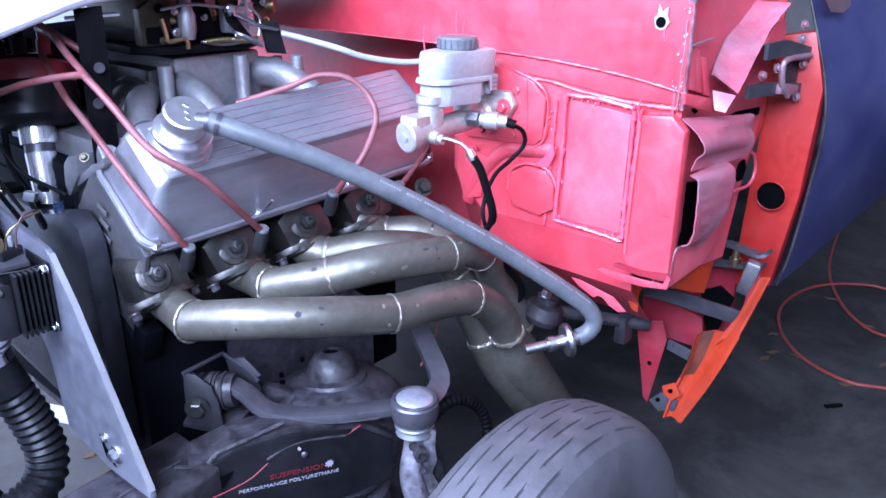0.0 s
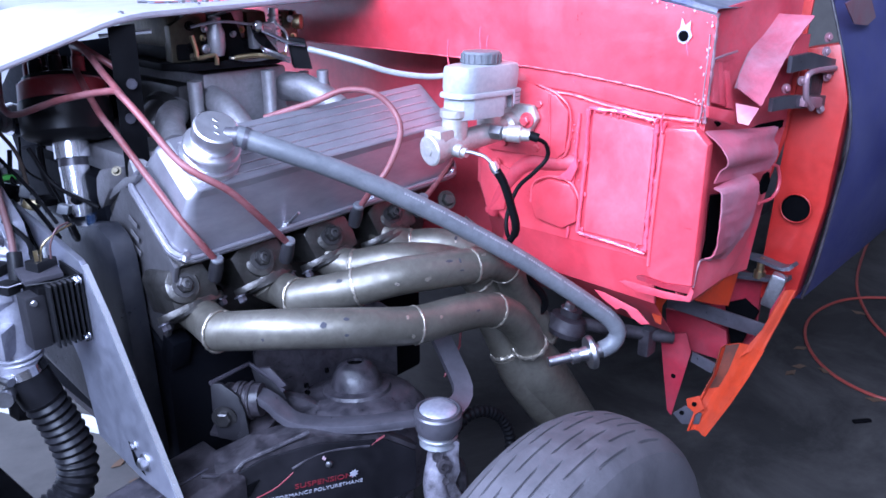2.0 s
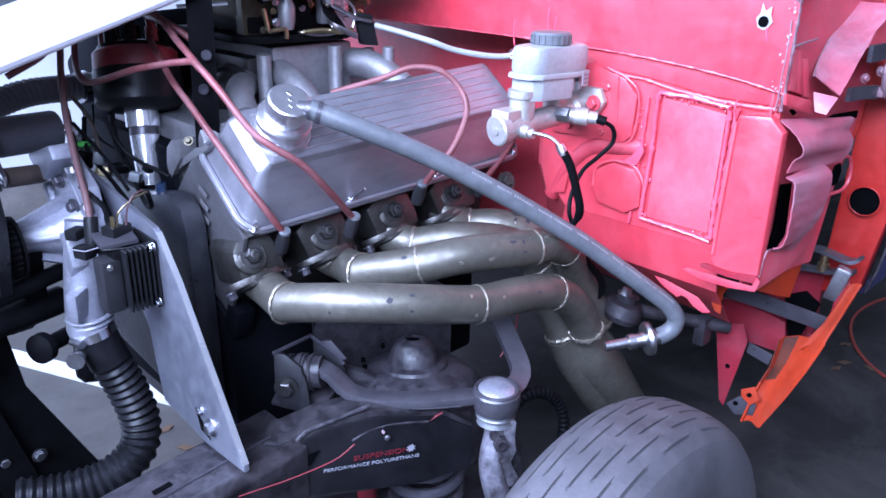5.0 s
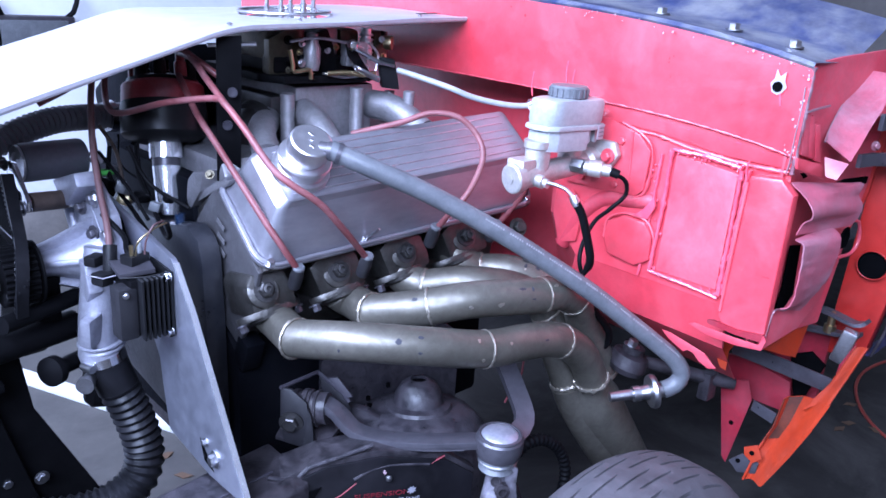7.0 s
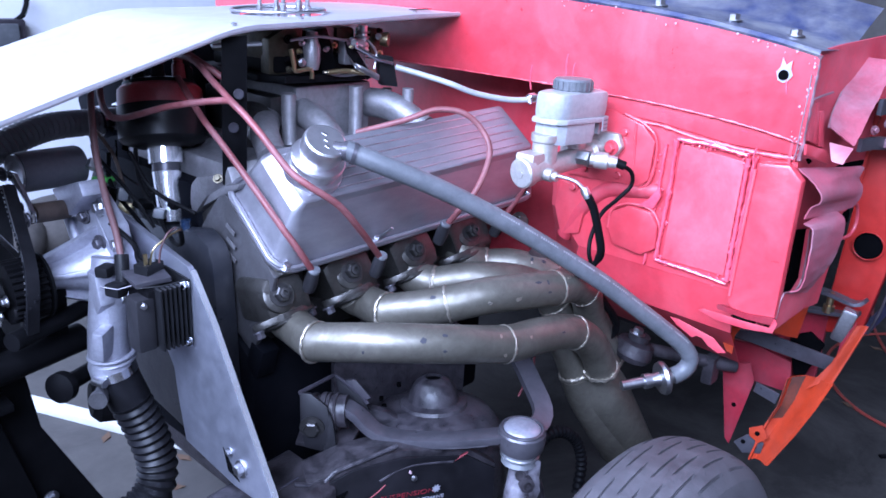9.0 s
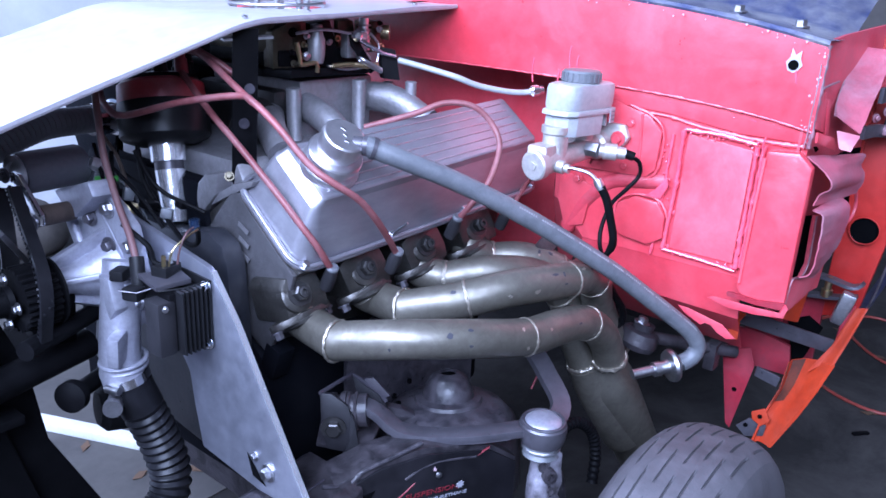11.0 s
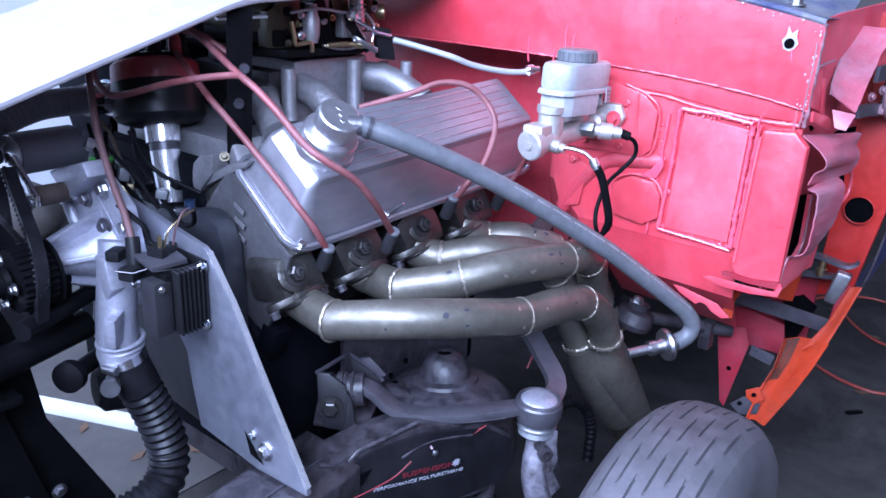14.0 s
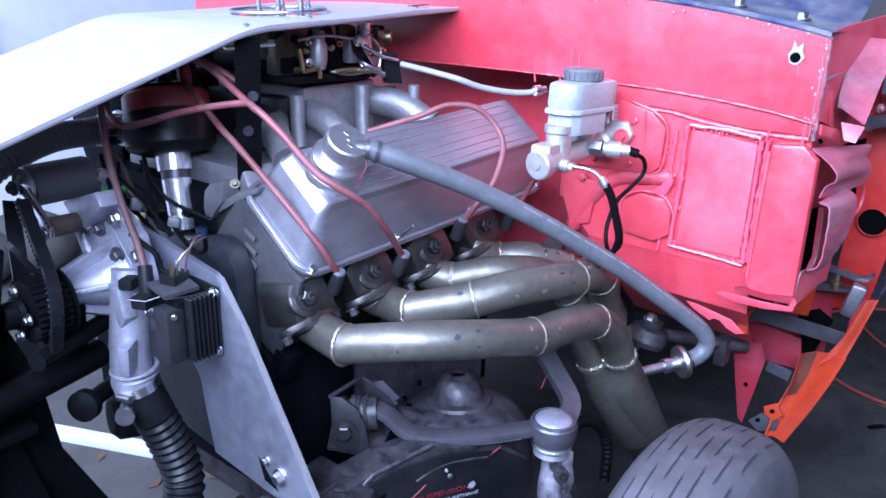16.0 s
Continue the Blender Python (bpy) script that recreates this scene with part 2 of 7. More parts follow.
HEADEND = shader("dull_silver_head_end", (0.17, 0.165, 0.175), 0.40, 0.7, second=(0.10, 0.096, 0.10), scale=12, mix=0.7, bump=0.3, bump_scale=180,
                 dust=(0.06, 0.055, 0.053), dust_amount=0.4, dust_scale=20)
TIMING = shader("blue_grey_cover", (0.034, 0.035, 0.042), 0.30, 0.3, second=(0.012, 0.014, 0.021), scale=16, mix=0.85, bump=0.25, dust=(0.06, 0.055, 0.053), dust_amount=0.3)
ROLLER = shader("matt_grey_black", (0.095, 0.095, 0.112), 0.5, second=(0.115, 0.115, 0.132), scale=20, mix=0.5, bump=0.1, gloss=0.4)
# Flat black put in for the darkness inside holes, slots and gaps
HOLE = shader("inside_shade", (0.003, 0.003, 0.0035), 0.9, scale=10, gloss=0.0)
RAILM = shader("grey_purple_rail", (0.034, 0.031, 0.040), 0.45, second=(0.018, 0.016, 0.021), scale=14, mix=0.8, bump=0.3, dust=(0.12, 0.105, 0.115), dust_amount=0.3, gloss=0.3)
MCAST = shader("warm_cast_aluminium", (0.55, 0.53, 0.51), 0.48, 0.75, second=(0.40, 0.38, 0.36), scale=24, mix=0.7, bump=0.35, bump_scale=220, dust=(0.2, 0.17, 0.15), dust_amount=0.25)
SATIN = shader("satin_plated_cap", (0.78, 0.77, 0.81), 0.36, 1.0, second=(0.58, 0.57, 0.61), scale=18, mix=0.5, rough_var=0.12)
RUST = shader("rusty_brown_steel", (0.085, 0.062, 0.048), 0.6, 0.3, second=(0.05, 0.035, 0.028), scale=40, mix=0.8, bump=0.4)
BLUEGLOSS = shader("glossy_dark_blue", (0.012, 0.022, 0.05), 0.25, second=(0.008, 0.014, 0.03), scale=20, mix=0.6, coat=0.6)
POLISHED = shader("polished_alloy", (0.82, 0.82, 0.86), 0.24, 0.8, second=(0.55, 0.55, 0.60), scale=24, mix=0.5, rough_var=0.08)
OLIVE = shader("stained_olive_zinc", (0.095, 0.082, 0.052), 0.42, 0.7, second=(0.035, 0.030, 0.024), scale=26, mix=0.8, bump=0.35, bump_scale=160)
CHIP = shader("bare_chip", (0.42, 0.32, 0.35), 0.4, second=(0.36, 0.20, 0.23), scale=60, mix=0.7)


# ---- mesh helpers ----
def finish(me, mat, angle=32):
    me.materials.append(mat)
    me.polygons.foreach_set("use_smooth", [True] * len(me.polygons))
    me.set_sharp_from_angle(angle=radians(angle))
    return me


def part(name, bm, mat, parent=None, label="", angle=32):
    """Links a bmesh as one mesh object, under a thing or a part."""
    bmesh.ops.recalc_face_normals(bm, faces=bm.faces)
    me = bpy.data.meshes.new(name)
    bm.to_mesh(me)
    bm.free()
    ob = new(name, finish(me, mat, angle))
    if parent:
        ob.parent = parent
        if not parent.data:
            ob.matrix_parent_inverse = parent.matrix_basis.inverted()
    return tagged(ob, label) if label else ob


def thing(name, at, label, category, group="", kind=""):
    ob = new(name)
    ob.empty_display_size = 0.05
    ob.matrix_basis = Matrix.Translation(at)
    return tagged(ob, label, category, group, kind)


def mesh_in(bm, verts, faces):
    vs = [bm.verts.new(v) for v in verts]
    return [bm.faces.new([vs[i] for i in f]) for f in faces]


def bevel(bm, width, segments=2, angle=25):
    bm.normal_update()
    edges = [e for e in bm.edges if len(e.link_faces) == 2 and e.calc_face_angle(0) > radians(angle)]
    if edges:
        bmesh.ops.bevel(bm, geom=edges, offset=width, segments=segments, affect="EDGES", profile=0.6, clamp_overlap=True)
    return bm


def add_box(bm, c, size, m=None, wide=0.0, segments=2):
    tmp = bmesh.new()
    bmesh.ops.create_cube(tmp, size=1.0)
    bmesh.ops.scale(tmp, vec=size, verts=tmp.verts)
    if wide:
        bevel(tmp, wide, segments)
    bmesh.ops.transform(tmp, matrix=Matrix.Translation(c) @ (m or Matrix()), verts=tmp.verts)
    merge(bm, tmp)
    return bm


def merge(bm, tmp):
    me = bpy.data.meshes.new("t")
    tmp.to_mesh(me)
    tmp.free()
    bm.from_mesh(me)
    bpy.data.meshes.remove(me)


def box(c, size, m=None, wide=0.003):
    return add_box(bmesh.new(), c, size, m, wide)


def prism(points, offset, wide=0.0, bm=None):
    """A polygon of points in space, given thickness by the offset vector."""
    tmp = bmesh.new()
    n = len(points)
    off = Vector(offset)
    vs = [Vector(p) for p in points] + [Vector(p) + off for p in points]
    faces = [tuple(range(n)), tuple(range(2 * n - 1, n - 1, -1))] + [(i, (i + 1) % n, n + (i + 1) % n, n + i) for i in range(n)]
    mesh_in(tmp, vs, faces)
    bmesh.ops.recalc_face_normals(tmp, faces=tmp.faces)
    if wide:
        bevel(tmp, wide)
    if bm is None:
        return tmp
    merge(bm, tmp)
    return bm


def basis(axis):
    a = Vector(axis).normalized()
    s = a.cross(Vector((0, 0, 1)) if abs(a.z) < 0.9 else Vector((1, 0, 0))).normalized()
    return a, s, a.cross(s)


def lathe(origin, axis, profile, n=32, bm=None, lobes=0):
    """Turns (radius, height) pairs round an axis. lobes: a hexagonal or other many-sided turn."""
    bm = bm or bmesh.new()
    a, s, u = basis(axis)
    o = Vector(origin)
    n = lobes or n
    rings = []
    for r, h in profile:
        if r <= 1e-6:
            rings.append([bm.verts.new(o + a * h)])
        else:
            rings.append([bm.verts.new(o + a * h + (s * math.cos(2 * math.pi * i / n) + u * math.sin(2 * math.pi * i / n)) * r) for i in range(n)])
    for p, q in zip(rings, rings[1:]):
        for i in range(n):
            j = (i + 1) % n
            if len(p) == 1 and len(q) == 1:
                continue
            if len(p) == 1:
                bm.faces.new((p[0], q[i], q[j]))
            elif len(q) == 1:
                bm.faces.new((p[i], p[j], q[0]))
            else:
                bm.faces.new((p[i], p[j], q[j], q[i]))
    for ring, flip in ((rings[0], True), (rings[-1], False)):
        if len(ring) > 1:
            bm.faces.new(ring[::-1] if flip else ring)
    return bm


def spline(points, step=0.008):
    """A smooth line through the points (Catmull-Rom)."""
    p = [Vector(q) for q in points]
    p = [p[0] * 2 - p[1]] + p + [p[-1] * 2 - p[-2]]
    out = []
    for i in range(1, len(p) - 2):
        a, b, c, d = p[i - 1:i + 3]
        n = max(2, int((c - b).length / step))
        for k in range(n):
            t = k / n
            out.append(0.5 * ((2 * b) + (c - a) * t + (2 * a - 5 * b + 4 * c - d) * t * t + (3 * b - a - 3 * c + d) * t ** 3))
    return out + [p[-2]]


def sweep(line, radius, n=16, bm=None, flat=1.0, up=None, caps=True):
    """A tube along a line. radius: a number or a function of 0..1; flat: height over width of the section."""
    bm = bm or bmesh.new()
    line = [Vector(q) for q in line]
    side = None
    rings = []
    total = max(1, len(line) - 1)
    for i, q in enumerate(line):
        d = (line[min(i + 1, total)] - line[max(i - 1, 0)]).normalized()
        if side is None:
            side = d.cross(Vector(up) if up else (Vector((0, 0, 1)) if abs(d.z) < 0.9 else Vector((1, 0, 0)))).normalized()
        elif up:
            side = d.cross(Vector(up)).normalized()
        else:
            side = (side - d * side.dot(d)).normalized()
        v = side.cross(d)
        r = radius(i / total) if callable(radius) else radius
        rings.append([bm.verts.new(q + (side * math.cos(2 * math.pi * k / n) + v * flat * math.sin(2 * math.pi * k / n)) * r) for k in range(n)])
    for p, q in zip(rings, rings[1:]):
        for k in range(n):
            bm.faces.new((p[k], p[(k + 1) % n], q[(k + 1) % n], q[k]))
    if caps:
        bm.faces.new(rings[0][::-1])
        bm.faces.new(rings[-1])
    return bm


def bar(line, width, thick, up=(0, 0, 1), bm=None):
    """A flat bar with a rectangular section along a line."""
    bm = bm or bmesh.new()
    line = [Vector(q) for q in line]
    rings = []
    for i, q in enumerate(line):
        d = (line[min(i + 1, len(line) - 1)] - line[max(i - 1, 0)]).normalized()
        s = d.cross(Vector(up)).normalized()
        v = s.cross(d)
        rings.append([bm.verts.new(q + s * a * width / 2 + v * b * thick / 2) for a, b in ((-1, -1), (1, -1), (1, 1), (-1, 1))])
    for p, q in zip(rings, rings[1:]):
        for k in range(4):
            bm.faces.new((p[k], p[(k + 1) % 4], q[(k + 1) % 4], q[k]))
    bm.faces.new(rings[0][::-1])
    bm.faces.new(rings[-1])
    return bm


def torus(c, axis, major, minor, n=36, k=10, bm=None):
    bm = bm or bmesh.new()
    a, s, u = basis(axis)
    rings = []
    for i in range(n):
        w = s * math.cos(2 * math.pi * i / n) + u * math.sin(2 * math.pi * i / n)
        rings.append([bm.verts.new(Vector(c) + w * (major + minor * math.cos(2 * math.pi * j / k)) + a * minor * math.sin(2 * math.pi * j / k)) for j in range(k)])
    for i in range(n):
        p, q = rings[i], rings[(i + 1) % n]
        for j in range(k):
            bm.faces.new((p[j], p[(j + 1) % k], q[(j + 1) % k], q[j]))
    return bm


def hex_bolt(at, axis, r=0.008, h=0.006, washer=1.5):
    bm = lathe(at, axis, [(r * washer, 0), (r * washer, h * 0.25), (r * 1.1, h * 0.26)], n=20)
    return lathe(at, axis, [(r, h * 0.2), (r, h), (r * 0.8, h * 1.15)], bm=bm, lobes=6)


# ---- the setting ----
def slab(name, a, b, mat, label, category):
    c = [(p + q) / 2 for p, q in zip(a, b)]
    ob = part(name, box(c, [q - p for p, q in zip(a, b)], wide=0), mat)
    return tagged(ob, label, category, kind="structure")


slab("ground", (-60, -60, -0.2), (60, 60, 0.0), CONCRETE, "stained grey concrete floor running out through the door", "floor")
# Thin slab added over the floor; brighter door light is in its colour
slab("doorlit_strip", (-1.7, 1.42, -0.1), (1.15, 3.6, 0.004), PALECON, "thin added concrete strip along the wall, paler for the door's light", "floor")
slab("wall_right", (-1.75, 3.6, 0.0), (6.2, 3.75, 3.1), PLASTER, "pale painted garage side wall", "wall")
# Left and back walls, lintel and ceiling are unseen; they shape the light
slab("wall_left", (-1.75, -3.3, 0.0), (6.2, -3.15, 3.1), DIMWALL, "unseen garage side wall, dark to cut bounce light", "wall")
slab("wall_back", (6.05, -3.15, 0.0), (6.2, 3.6, 3.1), DIMWALL, "unseen garage back wall, dark to cut bounce light", "wall")
slab("wall_front", (-1.90, -3.3, 2.92), (-1.75, 3.75, 3.2), PLASTER, "unseen lintel above the assumed garage door", "wall")
slab("ceiling", (-1.75, -3.15, 3.1), (6.2, 3.75, 3.2), CEIL, "unseen garage ceiling, toned for bounce light", "ceiling")


# ---- the car's body: firewall, cowl, door pillar ----
body = thing("stripped_car", (1.2, 0.9, 0.0), "stripped red car with its front wing taken off", "car")
FX = 0.960
LOWER = [(FX, 0.375, 0.720),  (FX, 0.375, 0.985), (FX, 0.45, 1.0), (FX, 0.56, 1.012), (FX, 0.70, 1.018), (FX, 0.755, 1.02),
         (FX, 0.755, 0.80), (FX, 0.70, 0.742), (FX, 0.44, 0.742)]
part("firewall", prism(LOWER, (0.012, 0, 0)), RED, body, "glossy red firewall with weld beads")
# set-back middle of the firewall behind the engine
bm = prism([(FX, 0.755, 0.80), (FX, 0.755, 1.02), (1.09, 0.83, 1.02), (1.09, 0.83, 0.76)], (0.004, 0.01, 0))
prism([(1.09, 0.83, 0.60), (1.09, 0.83, 1.03), (1.09, 1.75, 1.03), (1.09, 1.75, 0.60)], (0.012, 0, 0), bm=bm)
prism([(FX, 0.70, 0.742), (FX, 0.755, 0.80), (1.09, 0.83, 0.76), (1.09, 0.80, 0.60)], (0.004, 0.008, 0), bm=bm)
part("firewall_recess", bm, RED, body)
# upper firewall: a curved sheet that overlaps the lower one along a welded seam
ys = [0.372 + 1.4 * i / 28 for i in range(29)]


def seam_z(y):
    return 0.972 + 0.034 * (1 - math.exp(-(y - 0.37) * 6.0))


def top_z(y):
    return 1.088 + 0.07 * (1 - math.exp(-(y - 0.37) * 3.4))


bm = bmesh.new()
rows = []
for y in ys:
    a, b = seam_z(y), top_z(y)
    rows.append([bm.verts.new((x, y, a + (b - a) * k)) for k, x in ((0, 0.9590), (0.008, 0.9512), (0.05, 0.9500), (0.5, 0.9495), (0.97, 0.9525), (1.0, 0.958))])
for p, q in zip(rows, rows[1:]):
    for k in range(5):
        bm.faces.new((p[k], p[k + 1], q[k + 1], q[k]))
bmesh.ops.recalc_face_normals(bm, faces=bm.faces)
part("firewall_upper", bm, RED, body, "glossy red upper firewall sheet")


def bead(points, r=0.0035, seed=1):
    """A lumpy run of sealant or weld."""
    rnd = random.Random(seed)
    line = spline(points, 0.006)
    wob = [rnd.uniform(0.6, 1.0) if rnd.random() < 0.9 else 1.2 for _ in line]
    line = [q + Vector((0, rnd.uniform(-1, 1) * r * 0.2, rnd.uniform(-1, 1) * r * 0.2)) for q in line]
    return sweep(line, lambda t: r * wob[min(len(wob) - 1, int(t * (len(wob) - 1)))], n=8)


part("seam_bead", bead([(0.9525, y, seam_z(y) + 0.0005) for y in ys[:22]], 0.0022, 3), RED_PATCH, body)
part("seam_bead", bead([(0.958, 0.378, 0.951), (0.958, 0.42, 0.950), (0.958, 0.47, 0.952), (0.958, 0.53, 0.957), (0.958, 0.58, 0.965), (0.958, 0.63, 0.966), (0.958, 0.68, 0.970), (0.958, 0.75, 0.972)], 0.0034, 5), RED_PATCH, body)
part("seam_step", prism([(FX, 0.376, 0.955), (FX, 0.376, 0.982), (FX, 0.47, 0.994), (FX, 0.58, 1.006), (FX, 0.75, 1.012), (FX, 0.75, 0.978), (FX, 0.58, 0.970), (FX, 0.47, 0.956)], (-0.004, 0, 0), 0.0015), RED, body)
for k, (y, z, n) in enumerate(((0.752, 1.02, 0.035), (0.737, 1.012, 0.03), (0.770, 0.985, 0.03), (0.82, 0.99, 0.04), (0.405, 1.035, 0.03), (0.43, 0.93, 0.028))):
    part("paint_run", bead([(0.9500, y, z + n), (0.9496, y + 0.002, z + n * 0.5), (0.9496, y - 0.001, z)], 0.0016, 60 + k), SEAL, body)
part("corner_bead", bead([(0.955, 0.373, z) for z in (0.95, 0.98, 1.02, 1.06, 1.088)], 0.0036, 8), BARE, body, "chipped bare corner edge")
# patch panel framed by sealant
part("patch_panel", prism([(0.957, 0.447, 0.762), (0.957, 0.445, 0.934), (0.957, 0.543, 0.944), (0.957, 0.547, 0.762)], (0.004, 0, 0), 0.0015), RED_PATCH, body,
     "flat red patch panel let into the firewall")
for k, run in enumerate([[(0.955, 0.441, 0.757), (0.955, 0.441, 0.85), (0.955, 0.440, 0.942)], [(0.955, 0.434, 0.76), (0.955, 0.433, 0.86), (0.955, 0.430, 0.944)],
                         [(0.955, 0.440, 0.944), (0.955, 0.49, 0.950), (0.955, 0.548, 0.950)], [(0.955, 0.549, 0.948), (0.955, 0.551, 0.85), (0.955, 0.557, 0.76)],
                         [(0.955, 0.557, 0.758), (0.955, 0.50, 0.756), (0.955, 0.441, 0.752)], [(0.957, 0.566, 0.94), (0.957, 0.57, 0.85), (0.957, 0.576, 0.745)]]):
    part("sealant_bead", bead(run, 0.0038 if k < 4 else 0.0028, 20 + k), SEAL, body)
# tall rounded rib beside the pillar, sitting in a folded channel
part("pressed_rib", prism([(FX + 0.004, 0.360, 0.722), (FX + 0.004, 0.360, 0.925), (FX + 0.004, 0.38, 0.944), (FX + 0.004, 0.424, 0.940), (FX + 0.004, 0.432, 0.73), (FX + 0.004, 0.42, 0.718), (FX + 0.004, 0.37, 0.716)],
                          (-0.020, 0, 0), 0.009), RED, body, "tall rounded red rib pressed into the firewall")
part("rib_edge", sweep(spline([(0.9435, 0.424, 0.93), (0.9425, 0.426, 0.85), (0.9430, 0.428, 0.74)], 0.02), 0.0022, n=8), RED_PATCH, body)
lip = part("folded_lip", prism([(0.935, 0.467, 0.707), (0.935, 0.457, 0.712), (0.935, 0.44, 0.712), (0.935, 0.397, 0.712), (0.935, 0.361, 0.714), (0.935, 0.356, 0.729), (0.935, 0.352, 0.723), (0.935, 0.356, 0.707), (0.935, 0.395, 0.701), (0.935, 0.44, 0.7)], (0.004, 0.003, -0.001), 0.001), RED_DUSTY, body, "dusty red lip folded under the rib")
part("channel_flange", prism([(0.956, 0.364, 0.699), (0.96, 0.363, 0.72), (0.968, 0.362, 0.757), (0.997, 0.357, 0.753), (1.014, 0.355, 0.77), (1.006, 0.356, 0.847), (1.088, 0.343, 0.837), (1.098, 0.341, 0.8), (1.078, 0.344, 0.753), (1.036, 0.351, 0.716)], (0.003, 0.006, 0), 0.0015), RED_DUSTY, body, "dusty red channel flange beside the rib")
part("flange_edge", sweep(spline([(0.945, 0.362, 0.71), (0.951, 0.361, 0.724), (0.959, 0.359, 0.76), (0.988, 0.355, 0.756), (1.004, 0.352, 0.773), (1.003, 0.352, 0.808), (0.998, 0.353, 0.849)], 0.006), 0.0014, n=8), BARE, body)
# Thin dark strips painted in for shade under and beside the rib
part("slot_shade", prism([(0.938, 0.442, 0.722), (0.938, 0.435, 0.724), (0.938, 0.398, 0.722), (0.938, 0.36, 0.728), (0.938, 0.357, 0.725), (0.938, 0.362, 0.717), (0.938, 0.398, 0.715), (0.938, 0.44, 0.717)], (0.006, 0, 0)), SHADE_RED, body)
part("slot_shade", prism([(0.987, 0.369, 0.751), (0.992, 0.368, 0.781), (0.99, 0.368, 0.846), (1.025, 0.363, 0.842), (1.033, 0.362, 0.764), (1.016, 0.364, 0.747)], (0.004, 0.003, 0)), HOLE, body)
part("orange_gusset", prism([(1.02, 0.474, 0.666), (1.02, 0.428, 0.665), (1.02, 0.436, 0.65), (1.02, 0.435, 0.617), (1.02, 0.445, 0.619)], (0.004, 0.002, 0)), ORANGE, body)
part("orange_gusset", prism([(1.019, 0.384, 0.674), (1.099, 0.371, 0.693), (1.13, 0.366, 0.701), (1.11, 0.369, 0.64), (1.075, 0.375, 0.652)], (0.004, 0.004, 0)), ORANGE, body)
part("inner_red_panel", prism([(1.145, 0.489, 0.587), (1.145, 0.437, 0.59), (1.145, 0.38, 0.58), (1.145, 0.371, 0.525), (1.145, 0.429, 0.524), (1.145, 0.479, 0.527)], (0.006, 0, 0), 0.001), SHADE_RED, body)
# Black sheet stands in for the shaded opening here
part("gap_shade", prism([(1.165, 0.396, 0.618), (1.165, 0.365, 0.635), (1.165, 0.34, 0.62), (1.165, 0.37, 0.523)], (0.004, 0, 0)), HOLE, body)
# embossed shapes around the brake master cylinder
part("mount_plate", prism([(0.958, 0.664, 0.978), (0.958, 0.606, 0.962), (0.958, 0.583, 0.940), (0.958, 0.586, 0.880), (0.958, 0.600, 0.867), (0.958, 0.735, 0.862), (0.958, 0.738, 0.975)], (-0.005, 0, 0), 0.003), RED, body)
part("plate_fold", sweep([(0.953, 0.618, 0.964), (0.9525, 0.615, 0.92), (0.953, 0.613, 0.871)], 0.0022, n=8), RED, body)
part("plate_bead", bead([(0.955, 0.640, 0.974), (0.955, 0.606, 0.964), (0.955, 0.581, 0.941), (0.955, 0.583, 0.882), (0.955, 0.600, 0.864)], 0.0024, 51), RED_PATCH, body)
part("pressing", prism([(FX, 0.642, 0.818), (FX, 0.613, 0.834), (FX, 0.575, 0.832), (FX, 0.559, 0.812), (FX, 0.558, 0.775), (FX, 0.583, 0.759), (FX, 0.634, 0.765), (FX, 0.645, 0.790)], (-0.009, 0, 0), 0.006), RED, body, "rounded square pressing")
part("pressing_bead", bead([(0.954, 0.645, 0.790), (0.954, 0.642, 0.820), (0.954, 0.612, 0.837), (0.954, 0.575, 0.835), (0.954, 0.557, 0.812), (0.954, 0.556, 0.775)], 0.0024, 52), RED_PATCH, body)
part("pressing", prism([(FX, 0.70, 0.765), (FX, 0.69, 0.835), (FX, 0.745, 0.85), (FX, 0.752, 0.80), (FX, 0.735, 0.755)], (-0.006, 0, 0), 0.005), RED, body)
# Blob added where a triangular glint lies on the sealant
part("glint_blob", prism([(0.9555, 0.598, 0.838), (0.9545, 0.580, 0.852), (0.9545, 0.564, 0.876), (0.9545, 0.560, 0.860), (0.9545, 0.570, 0.838)], (-0.005, 0, 0), 0.002), SEAL, body)
part("raised_swage", sweep(spline([(FX + 0.008, 0.735, 0.752), (0.966, 0.70, 0.81), (0.966, 0.66, 0.848), (0.966, 0.61, 0.858), (FX + 0.008, 0.568, 0.864)], 0.01), 0.014, n=14), RED_DUSTY, body)
for y, z in ((0.635, 0.947), (0.70, 0.878), (0.638, 0.878), (0.718, 0.842)):
    part("mount_bolt", hex_bolt((0.954, y, z), (-1, 0, 0), 0.006, 0.005), RED, body)
# hole with chipped paint
part("chipped_paint", prism([(0.9494, 0.411 + 0.011 * math.cos(a) * s, 1.060 + 0.0125 * math.sin(a) * s) for a, s in
                             [(0.2, 1.0), (0.9, 0.9), (1.3, 1.75), (1.6, 0.95), (2.0, 1.6), (2.4, 0.9), (3.2, 1.0), (4.0, 0.85), (4.7, 0.9), (5.5, 0.95)]],
                            (-0.0012, 0, 0)), WHITE, body, "bare white ring of chipped paint")
part("drilled_hole", lathe((0.9476, 0.4115, 1.059), (-1, 0, 0), [(0.0068, 0), (0.0068, 0.0006), (0.005, -0.004), (0, -0.006)], n=24), HOLE, body)
